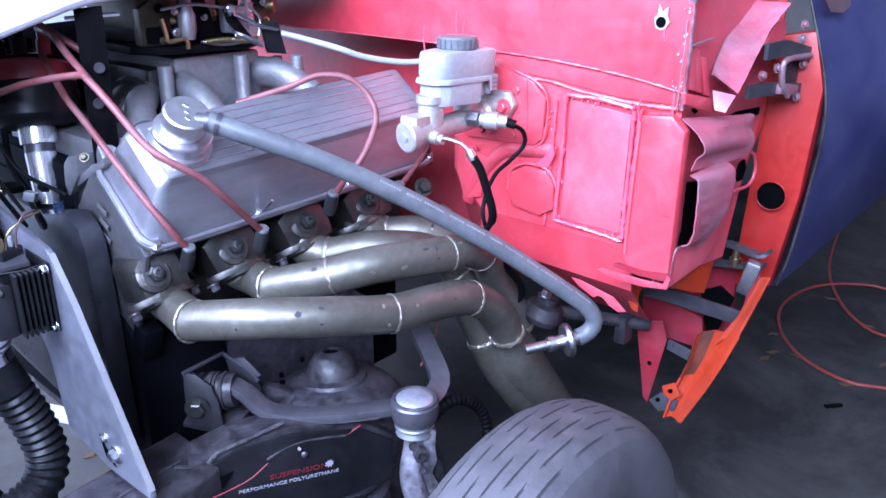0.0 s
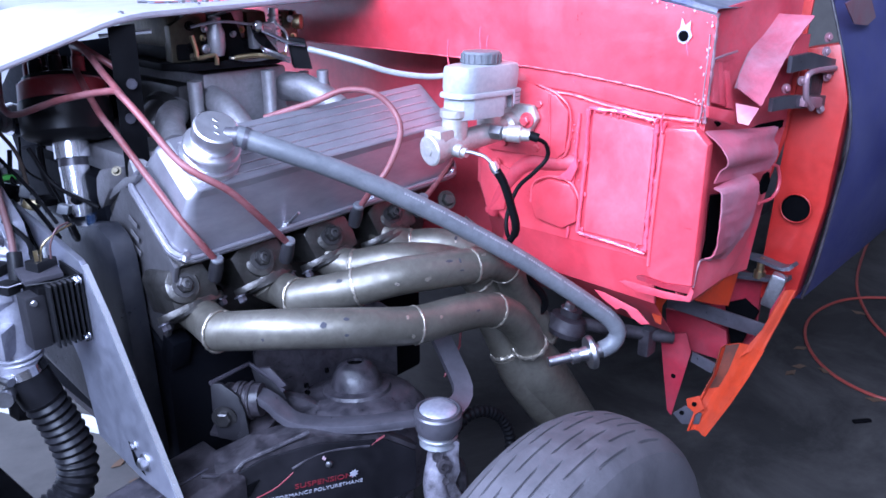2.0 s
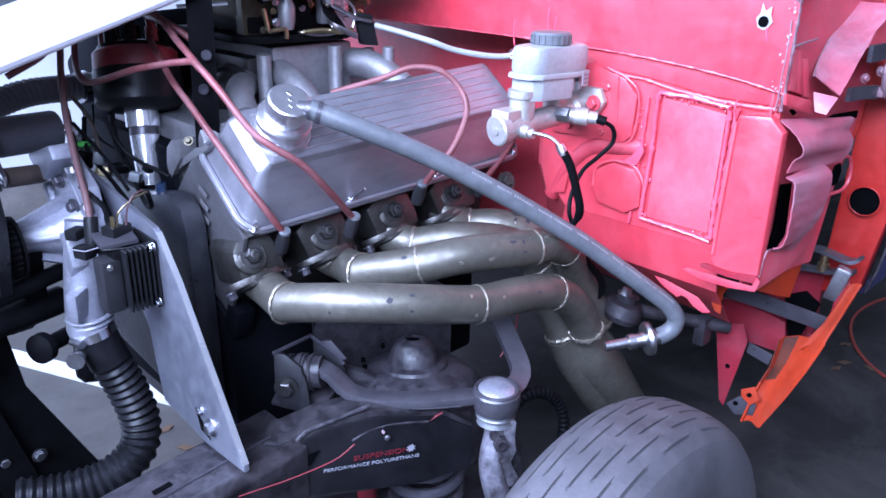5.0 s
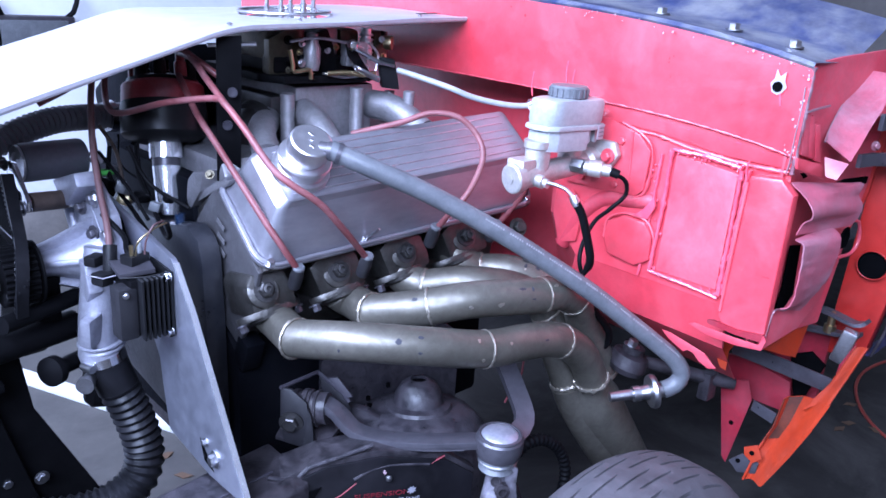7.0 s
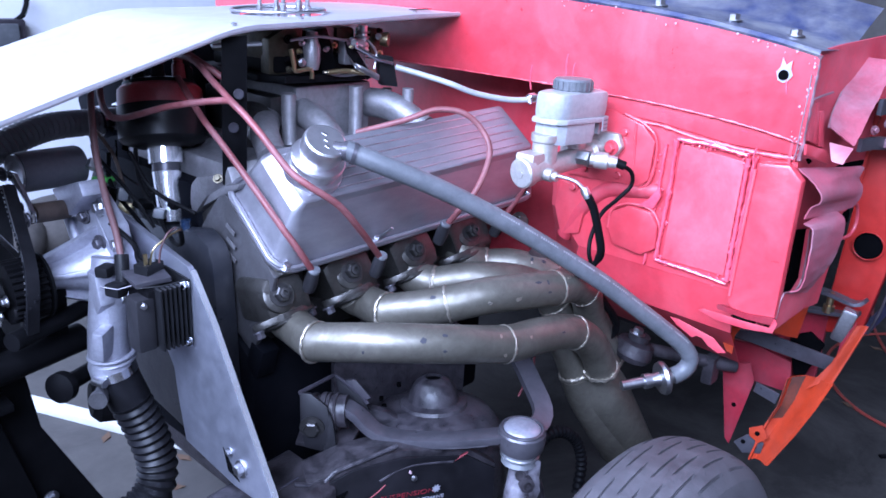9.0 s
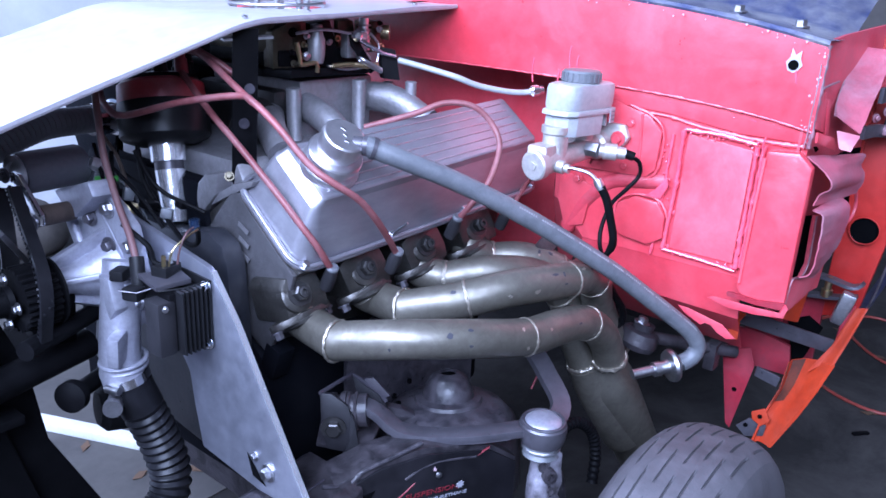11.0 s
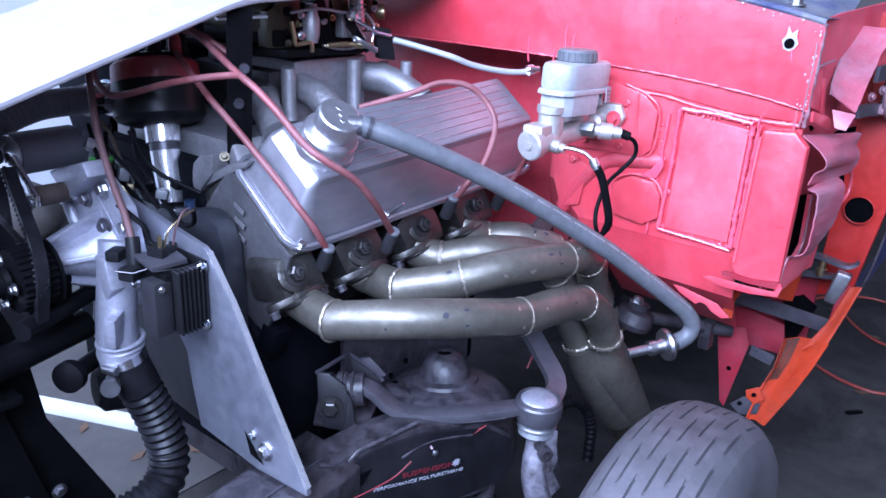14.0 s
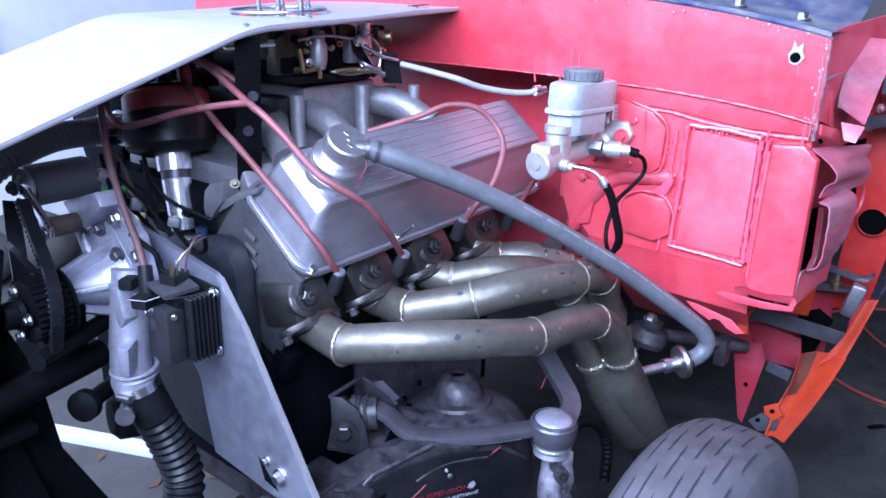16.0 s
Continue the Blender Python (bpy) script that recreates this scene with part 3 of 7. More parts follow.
# flaked paint along the corner and the cowl, with lumps added on the seams for glints


def flake(c, right, up, r, rnd):
    n = rnd.randint(5, 8)
    return [Vector(c) + Vector(right) * r * math.cos(6.283 * k / n) * rnd.uniform(0.4, 1.3) + Vector(up) * r * math.sin(6.283 * k / n) * rnd.uniform(0.5, 1.7) for k in range(n)]


rnd = random.Random(404)
bm = bmesh.new()
for k in range(22):
    z = rnd.uniform(0.955, 1.085)
    prism(flake((0.9488, 0.374 + abs(rnd.gauss(0, 0.008)), z), (0, 1, 0), (0, 0, 1), rnd.uniform(0.0005, 0.0019), rnd), (-0.0006, 0, 0), bm=bm)
for k in range(26):
    y = rnd.uniform(0.39, 0.80)
    prism(flake((0.9485, y, top_z(y) - abs(rnd.gauss(0, 0.006)) - 0.002), (0, 1, 0), (0, 0, 1), rnd.uniform(0.0005, 0.0017), rnd), (-0.0006, 0, 0), bm=bm)
part("flaked_paint", bm, CHIP, body, "pale flakes of bare metal along the corner")["kind"] = "stuff"
bm = bmesh.new()
for k in range(60):
    y = rnd.uniform(0.38, 0.75)
    z = seam_z(y) + rnd.gauss(-0.004, 0.007)
    tmp = bmesh.new()
    bmesh.ops.create_icosphere(tmp, subdivisions=1, radius=1.0, matrix=Matrix.Translation((0.9515 if z > seam_z(y) else 0.9565, y, z)) @ Matrix.Diagonal((0.0010, rnd.uniform(0.0012, 0.004), rnd.uniform(0.0008, 0.0018), 1)))
    merge(bm, tmp)
for k in range(70):
    y, z = rnd.choice(((0.441, rnd.uniform(0.757, 0.944)), (0.549, rnd.uniform(0.757, 0.944)), (rnd.uniform(0.44, 0.55), 0.946), (rnd.uniform(0.44, 0.55), 0.757), (0.572, rnd.uniform(0.75, 0.94)), (rnd.uniform(0.56, 0.66), rnd.uniform(0.84, 0.87))))
    tmp = bmesh.new()
    bmesh.ops.create_icosphere(tmp, subdivisions=1, radius=1.0, matrix=Matrix.Translation((0.9562, y + rnd.gauss(0, 0.003), z + rnd.gauss(0, 0.003))) @ Matrix.Diagonal((0.0014, rnd.uniform(0.0010, 0.0030), rnd.uniform(0.0010, 0.0045), 1)))
    merge(bm, tmp)
part("glint_lumps", bm, SEAL, body, "glossy red lumps added along the sealed seams for glints")["kind"] = "stuff"
# cowl top
bm = bmesh.new()
rows = []
for y in ys:
    z = top_z(y)
    rows.append([bm.verts.new(v) for v in ((0.954, y, z - 0.006), (0.950, y, z), (0.954, y, z + 0.005), (1.02, y, z + 0.004), (1.10, y, z + 0.012), (1.20, y, z + 0.06))])
for p, q in zip(rows, rows[1:]):
    for k in range(5):
        bm.faces.new((p[k], p[k + 1], q[k + 1], q[k]))
bmesh.ops.solidify(bm, geom=list(bm.faces), thickness=-0.003)
part("cowl_top", bm, COWL, body, "bare grey cowl top with blue overspray")
for y in (0.43, 0.52, 0.64):
    part("cowl_stud", hex_bolt((1.02, y, top_z(y) + 0.005), (0, 0, 1), 0.008, 0.009), STEEL, body)
# side of the cowl, folding back towards the door


def side_y(x):
    return 0.384 - 0.16 * (x - 0.955)


def on_side(points, out=0.0):
    return [(x, side_y(x) - out, z) for x, z in points]


part("cowl_side", prism(on_side([(0.955, 0.70), (0.955, 1.088), (1.04, 1.10), (1.20, 1.115), (1.20, 0.98), (1.16, 0.85), (1.13, 0.70)]), (0.0, 0.004, 0)), RED_DUSTY, body,
     "dusty dented red side of the cowl")

def folded(rows, across=10, step=5, thick=0.0018, dent=0.0012, seed=3):
    """Bent sheet metal lofted through rows of (left, right) edges, slightly dented."""
    rnd = random.Random(seed)
    left = spline([r[0] for r in rows], 0.004)
    right = spline([r[1] for r in rows], 0.004)
    n = max(len(left), len(right))
    bm = bmesh.new()
    grid = []
    for k in range(n):
        a, b = (Vector(e[min(len(e) - 1, round(k * (len(e) - 1) / (n - 1)))]) for e in (left, right))
        grid.append([bm.verts.new(a.lerp(b, c / across) + Vector((0, rnd.uniform(-dent, dent), rnd.uniform(-dent, dent) * 0.5))) for c in range(across + 1)])
    for p, q in zip(grid, grid[1:]):
        for c in range(across):
            bm.faces.new((p[c], p[c + 1], q[c + 1], q[c]))
    bmesh.ops.smooth_vert(bm, verts=list(bm.verts), factor=0.5, use_axis_x=True, use_axis_y=True, use_axis_z=True)
    bmesh.ops.solidify(bm, geom=list(bm.faces), thickness=thick)
    return bm


FLANGE = [((0.957, 0.375, 0.939), (1.075, 0.338, 0.930)), ((0.955, 0.353, 0.924), (1.078, 0.322, 0.934)), ((0.946, 0.337, 0.914), (1.075, 0.325, 0.919)), ((0.950, 0.335, 0.901), (1.078, 0.317, 0.904)),
          ((0.962, 0.350, 0.889), (1.076, 0.318, 0.892)), ((0.960, 0.355, 0.870), (1.070, 0.322, 0.877))]
FLAP = [((0.957, 0.353, 0.865), (1.030, 0.338, 0.876)), ((0.950, 0.345, 0.865), (1.028, 0.327, 0.873)), ((0.945, 0.336, 0.862), (1.026, 0.318, 0.863)), ((0.945, 0.334, 0.818), (1.026, 0.319, 0.834)),
        ((0.947, 0.336, 0.780), (1.024, 0.324, 0.803)), ((0.950, 0.351, 0.770), (1.000, 0.342, 0.757))]
BRACE = [((1.120, 0.366, 1.081), (1.130, 0.312, 1.079)), ((1.090, 0.366, 1.055), (1.100, 0.320, 1.053)), ((1.060, 0.367, 1.036), (1.070, 0.322, 1.027)), ((1.030, 0.365, 1.009), (1.045, 0.323, 1.002)),
         ((1.005, 0.359, 0.992), (1.010, 0.323, 0.970))]
FOOT = [((0.990, 0.351, 0.975), (0.995, 0.319, 0.971)), ((0.984, 0.344, 0.961), (0.986, 0.322, 0.960)), ((0.980, 0.340, 0.951), (0.980, 0.325, 0.949))]
part("wavy_flange", folded(FLANGE, seed=11), MAUVE, body, "bent dusty red flange with wavy folds")
part("rolled_flap", folded(FLAP, seed=12), MAUVE, body, "dusty red flap with a rolled edge")
brace = part("brace", folded(BRACE, seed=13), MAUVE, body, "dusty pink diagonal brace")
part("brace_foot", folded(FOOT, dent=0.0004, seed=14), MAUVE, brace, "dull bent foot")
part("brace_lip", sweep(spline([r[0] for r in BRACE], 0.006), 0.0014, n=6), BARE, brace)
for pts in ([(0.96, 1.029), (0.972, 1.03), (0.989, 0.97), (0.969, 0.975)], [(0.971, 1.026), (0.982, 1.027), (1.004, 0.966), (0.987, 0.97)], [(0.989, 1.014), (1.0, 1.015), (1.022, 0.96), (1.006, 0.964)]):
    part("pleat", prism(on_side(pts, 0.010), (0.002, 0.008, 0), 0.003), RED_DUSTY, body)
part("pleat_edge", sweep(on_side([(0.954, 1.032), (0.979, 1.036), (1.004, 1.039)], 0.014), 0.0016, n=6), BARE, body)
part("tab", prism(on_side([(0.927, 0.978), (0.982, 0.966), (0.996, 0.958), (0.999, 0.944), (0.93, 0.963)], 0.03), (0, 0.004, 0), 0.002), RED, body)
# Black sheets on the cowl side stand in for shade between the folds
part("gap_shade", prism(on_side([(1.009, 0.842), (1.035, 0.827), (1.045, 0.746), (1.004, 0.755)], 0.004), (0, 0.003, 0)), HOLE, body)
part("gap_shade", prism(on_side([(1.028, 0.908), (1.154, 0.921), (1.155, 0.931), (1.095, 0.932), (1.044, 0.924)], 0.01), (0, 0.003, 0)), HOLE, body)
part("gap_shade", prism(on_side([(1.108, 0.863), (1.097, 0.86), (1.089, 0.845), (1.097, 0.831), (1.109, 0.833), (1.114, 0.849)], 0.024), (0, 0.003, 0)), HOLE, body)
part("gap_shade", prism(on_side([(0.982, 0.949), (0.99, 0.949), (0.999, 0.944), (0.992, 0.941)], 0.008), (0, 0.002, 0)), HOLE, body)
part("flange_loop", sweep(spline(on_side([(1.087, 0.82), (1.124, 0.822), (1.137, 0.841), (1.125, 0.869), (1.108, 0.873)], 0.026), 0.008), 0.0026, n=8), RED_DUSTY, body)
part("bare_edge", bar(spline([(0.95, 0.377, 1.063), (0.95, 0.376, 1.034), (0.95, 0.377, 0.994), (0.95, 0.377, 0.965), (0.95, 0.379, 0.951)], 0.006), 0.0018, 0.0030, up=(1, 0, 0)), BARE, body, "bare metal edge of the corner")
part("red_tab", prism(on_side([(1.103, 1.024), (1.152, 1.019), (1.153, 1.054), (1.124, 1.056)], 0.03), (0, 0.003, 0), 0.001), RED, body)
# Thin sheet added for the shaded strip beside the pillar
part("pillar_shade", prism([(1.178, 0.385, 0.72), (1.178, 0.372, 1.10), (1.182, 0.335, 1.10), (1.182, 0.345, 0.90)], (0.004, 0, 0)), PILLAR, body)
# door pillar with its round hole
part("door_pillar", prism([(1.19, 0.358, 0.63), (1.19, 0.345, 1.03), (1.20, 0.295, 1.04), (1.20, 0.272, 0.96), (1.20, 0.278, 0.80), (1.20, 0.30, 0.64)], (0.05, 0.004, 0), 0.006), PILLAR, body,
     "bright red door pillar with a round access hole")
part("access_hole", lathe((1.1872, 0.316, 0.794), (-1, 0, 0), [(0.0215, -0.004), (0.0225, 0.001), (0.0195, 0.0012), (0.019, -0.002), (0, -0.002)], n=36), HOLE, body)
part("access_rim", torus((1.1862, 0.316, 0.794), (1, 0, 0), 0.0222, 0.0010), PILLAR, body)
part("lower_panel", prism([(1.19, 0.35, 0.52), (1.19, 0.35, 0.66), (1.19, 0.47, 0.70), (1.19, 0.47, 0.50)], (0.01, 0, 0)), SHADE_RED, body)
bm = prism([(0.961, 0.43, 0.742), (0.961, 0.70, 0.742), (0.975, 0.72, 0.676), (0.980, 0.43, 0.668)], (0.005, 0, 0))
prism([(0.980, 0.43, 0.668), (0.975, 0.72, 0.676), (1.06, 0.74, 0.60), (1.07, 0.44, 0.585)], (0.005, 0, -0.004), bm=bm)
part("toe_board", bm, RED, body, "red toe board sloping back under the firewall")
part("torn_pinch_weld", prism([(0.95, 0.517, 0.676), (0.95, 0.5, 0.676), (0.95, 0.443, 0.665), (0.95, 0.42, 0.648), (0.95, 0.433, 0.643), (0.95, 0.449, 0.649), (0.95, 0.46, 0.658), (0.95, 0.469, 0.659), (0.95, 0.476, 0.654), (0.95, 0.502, 0.665)], (0.004, 0, -0.002), 0.001), RED_DUSTY, body, "torn pinkish pinch weld")
part("strap", prism([(1.075, 0.455, 0.636), (1.075, 0.417, 0.647), (1.118, 0.308, 0.623), (1.118, 0.317, 0.599), (1.075, 0.454, 0.623)], (0.004, 0.002, 0), 0.001), ARM, body, "dull grey steel strap")
part("strap", prism([(1.11, 0.417, 0.541), (1.11, 0.377, 0.534), (1.11, 0.381, 0.514), (1.11, 0.419, 0.522)], (0.004, 0.002, 0), 0.001), ARM, body)
part("toe_seam", bead([(0.964, 0.45, 0.742), (0.964, 0.52, 0.742), (0.964, 0.60, 0.742), (0.964, 0.69, 0.742)], 0.003, 91), SEAL, body)
part("pointed_bracket", prism([(1.120, 0.482, 0.548), (1.120, 0.436, 0.566), (1.120, 0.424, 0.535), (1.120, 0.446, 0.402), (1.120, 0.455, 0.410)], (0.004, 0.002, 0), 0.001), SHADE_RED, body,
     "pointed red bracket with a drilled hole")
part("bracket_hole", lathe((1.1195, 0.450, 0.480), (-1, 0, 0), [(0.0042, 0), (0.0042, 0.0008), (0, 0.0008)], n=16), HOLE, body)
# curved orange strip below the door
LOWER = [(1.075, 0.396, 0.416, 1.070, 0.362, 0.424), (1.082, 0.386, 0.476, 1.078, 0.333, 0.492), (1.090, 0.372, 0.523, 1.086, 0.314, 0.544), (1.098, 0.368, 0.571, 1.096, 0.300, 0.592)]  # inner and outer edge
UPPER = [(1.100, 0.338, 0.566, 1.096, 0.300, 0.592), (1.110, 0.312, 0.618, 1.106, 0.286, 0.644), (1.122, 0.294, 0.684, 1.120, 0.275, 0.690)]


def channel(stations, deep_by, first=0, out=0.0):
    """A run of the strip: a trough between its two edges, the outer one rolled to a rim."""
    bm = bmesh.new()
    rows = []
    n = len(stations) - 1
    for k in range(13):
        t = first + (n - first) * k / 12
        i = min(int(t), n - 1)
        a, b = (Vector(stations[i][c:c + 3]).lerp(Vector(stations[i + 1][c:c + 3]), t - i) for c in (0, 3))
        w, deep = (b - a).length * deep_by, Vector((0.85, 0.35, -0.1))
        ring = (a, a.lerp(b, 0.12) + deep * w * 0.6, a.lerp(b, 0.45) + deep * w, a.lerp(b, 0.70) + deep * w * 0.7, a.lerp(b, 0.84) + deep * w * 0.1, a.lerp(b, 0.92) - deep * w * 0.1, b)
        rows.append([bm.verts.new(v - deep * out) for v in (ring[:3] if out else ring)])
    for p, q in zip(rows, rows[1:]):
        for k in range(len(p) - 1):
            bm.faces.new((p[k], p[k + 1], q[k + 1], q[k]))
    bmesh.ops.recalc_face_normals(bm, faces=bm.faces)
    bmesh.ops.solidify(bm, geom=list(bm.faces), thickness=0.001 if out else 0.003)
    return bm


strip = part("rocker_strip", channel(LOWER, 0.42), ORANGE, body, "orange-red rocker end strip with a rolled rim")
# Darker brown sheet laid over the inner flank's upper run
part("dark_flank", channel(LOWER, 0.42, 1.4, 0.004), FLANK_DARK, strip, "dark brown sheet over the inner flank")
part("upper_strip", channel(UPPER, 0.15), ORANGE, strip, "dusty red upper end")
part("tab", prism([(1.078, 0.405, 0.471), (1.080, 0.385, 0.484), (1.080, 0.374, 0.464), (1.078, 0.386, 0.450), (1.078, 0.402, 0.458)], (0.003, 0, 0), 0.001), ORANGE, strip)
part("tab_hole", lathe((1.0772, 0.390, 0.468), (-1, -0.4, 0), [(0.004, 0), (0.004, 0.001), (0, 0.001)], n=14), HOLE, strip)
part("bare_end", prism([(1.082, 0.427, 0.433), (1.082, 0.407, 0.456), (1.082, 0.378, 0.452), (1.082, 0.380, 0.431), (1.082, 0.409, 0.419)], (0.003, 0, 0), 0.001), ARM, strip, "bare grey drilled end")
part("end_hole", lathe((1.0812, 0.411, 0.441), (-1, -0.4, 0), [(0.004, 0), (0.004, 0.001), (0, 0.001)], n=14), HOLE, strip)
part("red_blade", prism([(1.125, 0.293, 0.689), (1.125, 0.296, 0.652), (1.125, 0.311, 0.618), (1.125, 0.309, 0.648)], (0.004, 0.002, 0), 0.001), SHADE_RED, body)
part("lower_hinge_arm", bar(spline([(1.165, 0.40, 0.70), (1.16, 0.36, 0.712), (1.16, 0.31, 0.705), (1.16, 0.295, 0.715)], 0.01), 0.02, 0.006), ARM, body)
part("lower_hinge_arm", bar([(1.165, 0.385, 0.672), (1.16, 0.33, 0.682), (1.16, 0.30, 0.69)], 0.02, 0.006), ARM, body)
part("hinge_pin", lathe((1.158, 0.345, 0.68), (0, 0, 1), [(0.009, 0), (0.009, 0.012), (0.006, 0.013), (0.006, 0.03), (0.008, 0.031), (0, 0.036)], n=14), BRASS, body)
part("hinge_pin", lathe((1.165, 0.388, 0.68), (0, 0, 1), [(0.006, 0), (0.006, 0.02), (0.01, 0.021), (0.008, 0.03), (0, 0.032)], n=14), RED_DUSTY, body)
part("bare_block", box((1.135, 0.312, 0.675), (0.02, 0.022, 0.055), pose(0, 0, 0, 12, 0, 10), 0.004), STEEL, body)

# ---- door ----
bm = bmesh.new()
rows = []
for k in range(14):
    x = 1.205 + 1.05 * (k / 13) ** 1.3
    d = x - 1.205
    rows.append([bm.verts.new(v) for v in ((x, 0.330 - 0.02 * min(1, d * 5), 1.13), (x, 0.300 - 0.10 * d, 1.05), (x, 0.272 - 0.13 * d, 0.97), (x, 0.262 - 0.13 * d, 0.90), (x, 0.268 - 0.09 * d, 0.80),
                                           (x, 0.278 - 0.04 * d, 0.70), (x, 0.290 + 0.0 * d, 0.645), (x + 0.002, 0.31, 0.64))])
for p, q in zip(rows, rows[1:]):
    for k in range(7):
        bm.faces.new((p[k], p[k + 1], q[k + 1], q[k]))
bmesh.ops.solidify(bm, geom=list(bm.faces), thickness=-0.012)
door = part("door", bm, BLUE, body, "faded blue-purple door with dull scuffed paint")
part("edge_fold", sweep(spline([(1.204, 0.330, 1.13), (1.204, 0.300, 1.05), (1.204, 0.273, 0.97), (1.204, 0.263, 0.90), (1.204, 0.269, 0.80), (1.204, 0.279, 0.70), (1.206, 0.291, 0.645)], 0.01), 0.0022, n=8), CHASSIS, door)
hinge = part("hinge", bar(on_side([(1.078, 1.019), (1.125, 1.021), (1.205, 1.005)], 0.045), 0.006, 0.022, up=(0, 0, 1)), ARM, door, "dusty grey steel hinge arm")
part("lower_arm", bar(on_side([(1.054, 0.967), (1.094, 0.967), (1.156, 0.961), (1.227, 0.954)], 0.04), 0.006, 0.018, up=(0, 0, 1)), ARM, hinge)
part("loop", sweep(spline(on_side([(1.194, 1.006), (1.143, 1.006), (1.121, 1.002), (1.12, 0.989), (1.127, 0.969), (1.146, 0.953)], 0.05), 0.006), 0.0042, n=8), BARE, hinge, "bent rod loop")
part("foot", box((1.150, side_y(1.15) - 0.04, 0.962), (0.05, 0.022, 0.016), pose(0, 0, 0, 0, 8, -10), 0.004), BARE, hinge)
part("block", prism(on_side([(1.164, 1.005), (1.197, 1.003), (1.224, 0.962), (1.163, 0.964)], 0.036), (0, 0.006, 0), 0.002), CHASSIS, hinge)
for x, z in [(1.173, 1.03), (1.117, 0.994), (1.079, 0.987), (1.133, 0.967), (1.187, 0.994), (1.173, 1.049), (1.183, 0.948)]:
    part("hinge_bolt", hex_bolt((x, side_y(x) - 0.044, z), (-0.5, -0.85, 0.1), 0.0045, 0.005), BARE, hinge)
# Lighter grey patch lying on the door skin
part("pale_patch", prism([(1.155, 0.286, 1.096), (1.257, 0.286, 1.108), (1.312, 0.286, 1.071), (1.276, 0.286, 1.061), (1.212, 0.286, 1.066)], (0, -0.0012, 0)), BARE, door, "light grey patch")
# Unseen plain box added to keep light from the floor below
part("underbody_blocker", box((2.3, 1.25, 0.50), (2.0, 1.1, 0.05)), CHASSIS, body)


# ---- engine ----
def ez(x):
    return 0.045 * (x - 0.46)


engine = thing("engine", (0.7, 1.1, 0.42), "large V8 engine with aluminium intake sitting in the bay", "engine")
# the engine's long axis is skewed, nose down, to fit the camera's view; U runs across the near bank, N out of its rail
A = Vector((0.9935, -0.0888, 0.0705))
U, N = Vector((0.0282, 0.7954, 0.6054)), Vector((-0.1099, -0.5995, 0.7928))
RAIL = Vector((0.440, 0.8369, 0.7725))
ENGINE = Matrix(((0.9125, 0, 0, 0.0370), (-0.083, 1, 0, 0.0359), (0.0206, 0, 1, -0.0094), (0, 0, 0, 1)))


def bank(x, u, n):
    """A point of the near cylinder bank: along the engine, across the bank, out of the rail's plane."""
    return RAIL + A * (x - 0.440) + U * u + N * n


def eng(bm):
    """Shears and shortens a part drawn square to the body, to fit the camera's view."""
    bmesh.ops.transform(bm, matrix=ENGINE, verts=bm.verts)
    return bm


bm = prism([bank(0.448, 0.002, -0.001), bank(0.448, 0.160, -0.001), (0.448, 1.05, 0.80), (0.448, 1.03, 0.58), (0.448, 0.95, 0.555), (0.448, 0.930, 0.62), (0.448, 0.915, 0.69), (0.448, 0.900, 0.745), (0.448, 0.845, 0.768)], A * 0.50, 0.004)
part("cylinder_head", bm, HEADIRON, engine, "dull grey-bronze cast cylinder head")
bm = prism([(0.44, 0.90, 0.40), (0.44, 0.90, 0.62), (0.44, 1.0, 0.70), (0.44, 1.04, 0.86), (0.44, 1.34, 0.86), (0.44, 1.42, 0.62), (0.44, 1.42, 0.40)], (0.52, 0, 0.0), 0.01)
part("engine_block", bm, BLOCKM, engine, "engine block in near black for the dark bay")
part("front_cover", prism([(0.402, 0.915, 0.45), (0.402, 0.922, 0.66), (0.402, 0.930, 0.770), (0.402, 0.942, 0.797), (0.402, 0.975, 0.812), (0.402, 1.05, 0.795), (0.402, 1.25, 0.80), (0.402, 1.32, 0.5)], (0.036, 0, 0), 0.014), TIMING, engine, "blue-grey rounded timing cover")
part("head_end", prism([bank(0.441, 0.004, -0.006), bank(0.441, 0.160, -0.006), (0.441, 1.02, 0.80), (0.441, 0.98, 0.68), (0.441, 0.90, 0.64), (0.441, 0.868, 0.69)], (0.008, 0, 0), 0.003), HEADEND, engine,
     "flat silver end face of the head with stamped marks")
for k in range(3):
    part("stamped_mark", prism([(0.4405, 0.93 + 0.0 * k, 0.812 - 0.02 * k), (0.4405, 0.95, 0.822 - 0.02 * k), (0.4405, 0.953, 0.816 - 0.02 * k), (0.4405, 0.933, 0.806 - 0.02 * k)], (-0.001, 0, 0)), CAST, engine)
part("oil_pan", prism([(0.56, 0.94, 0.27), (0.56, 0.92, 0.41), (0.56, 1.36, 0.41), (0.56, 1.34, 0.27)], (0.36, 0, 0), 0.02), BLACK, engine)
part("stepped_lug", box((0.455, 0.895, 0.63), (0.03, 0.03, 0.05), pose(0, 0, 0, 20), 0.004), BLOCKM, engine)
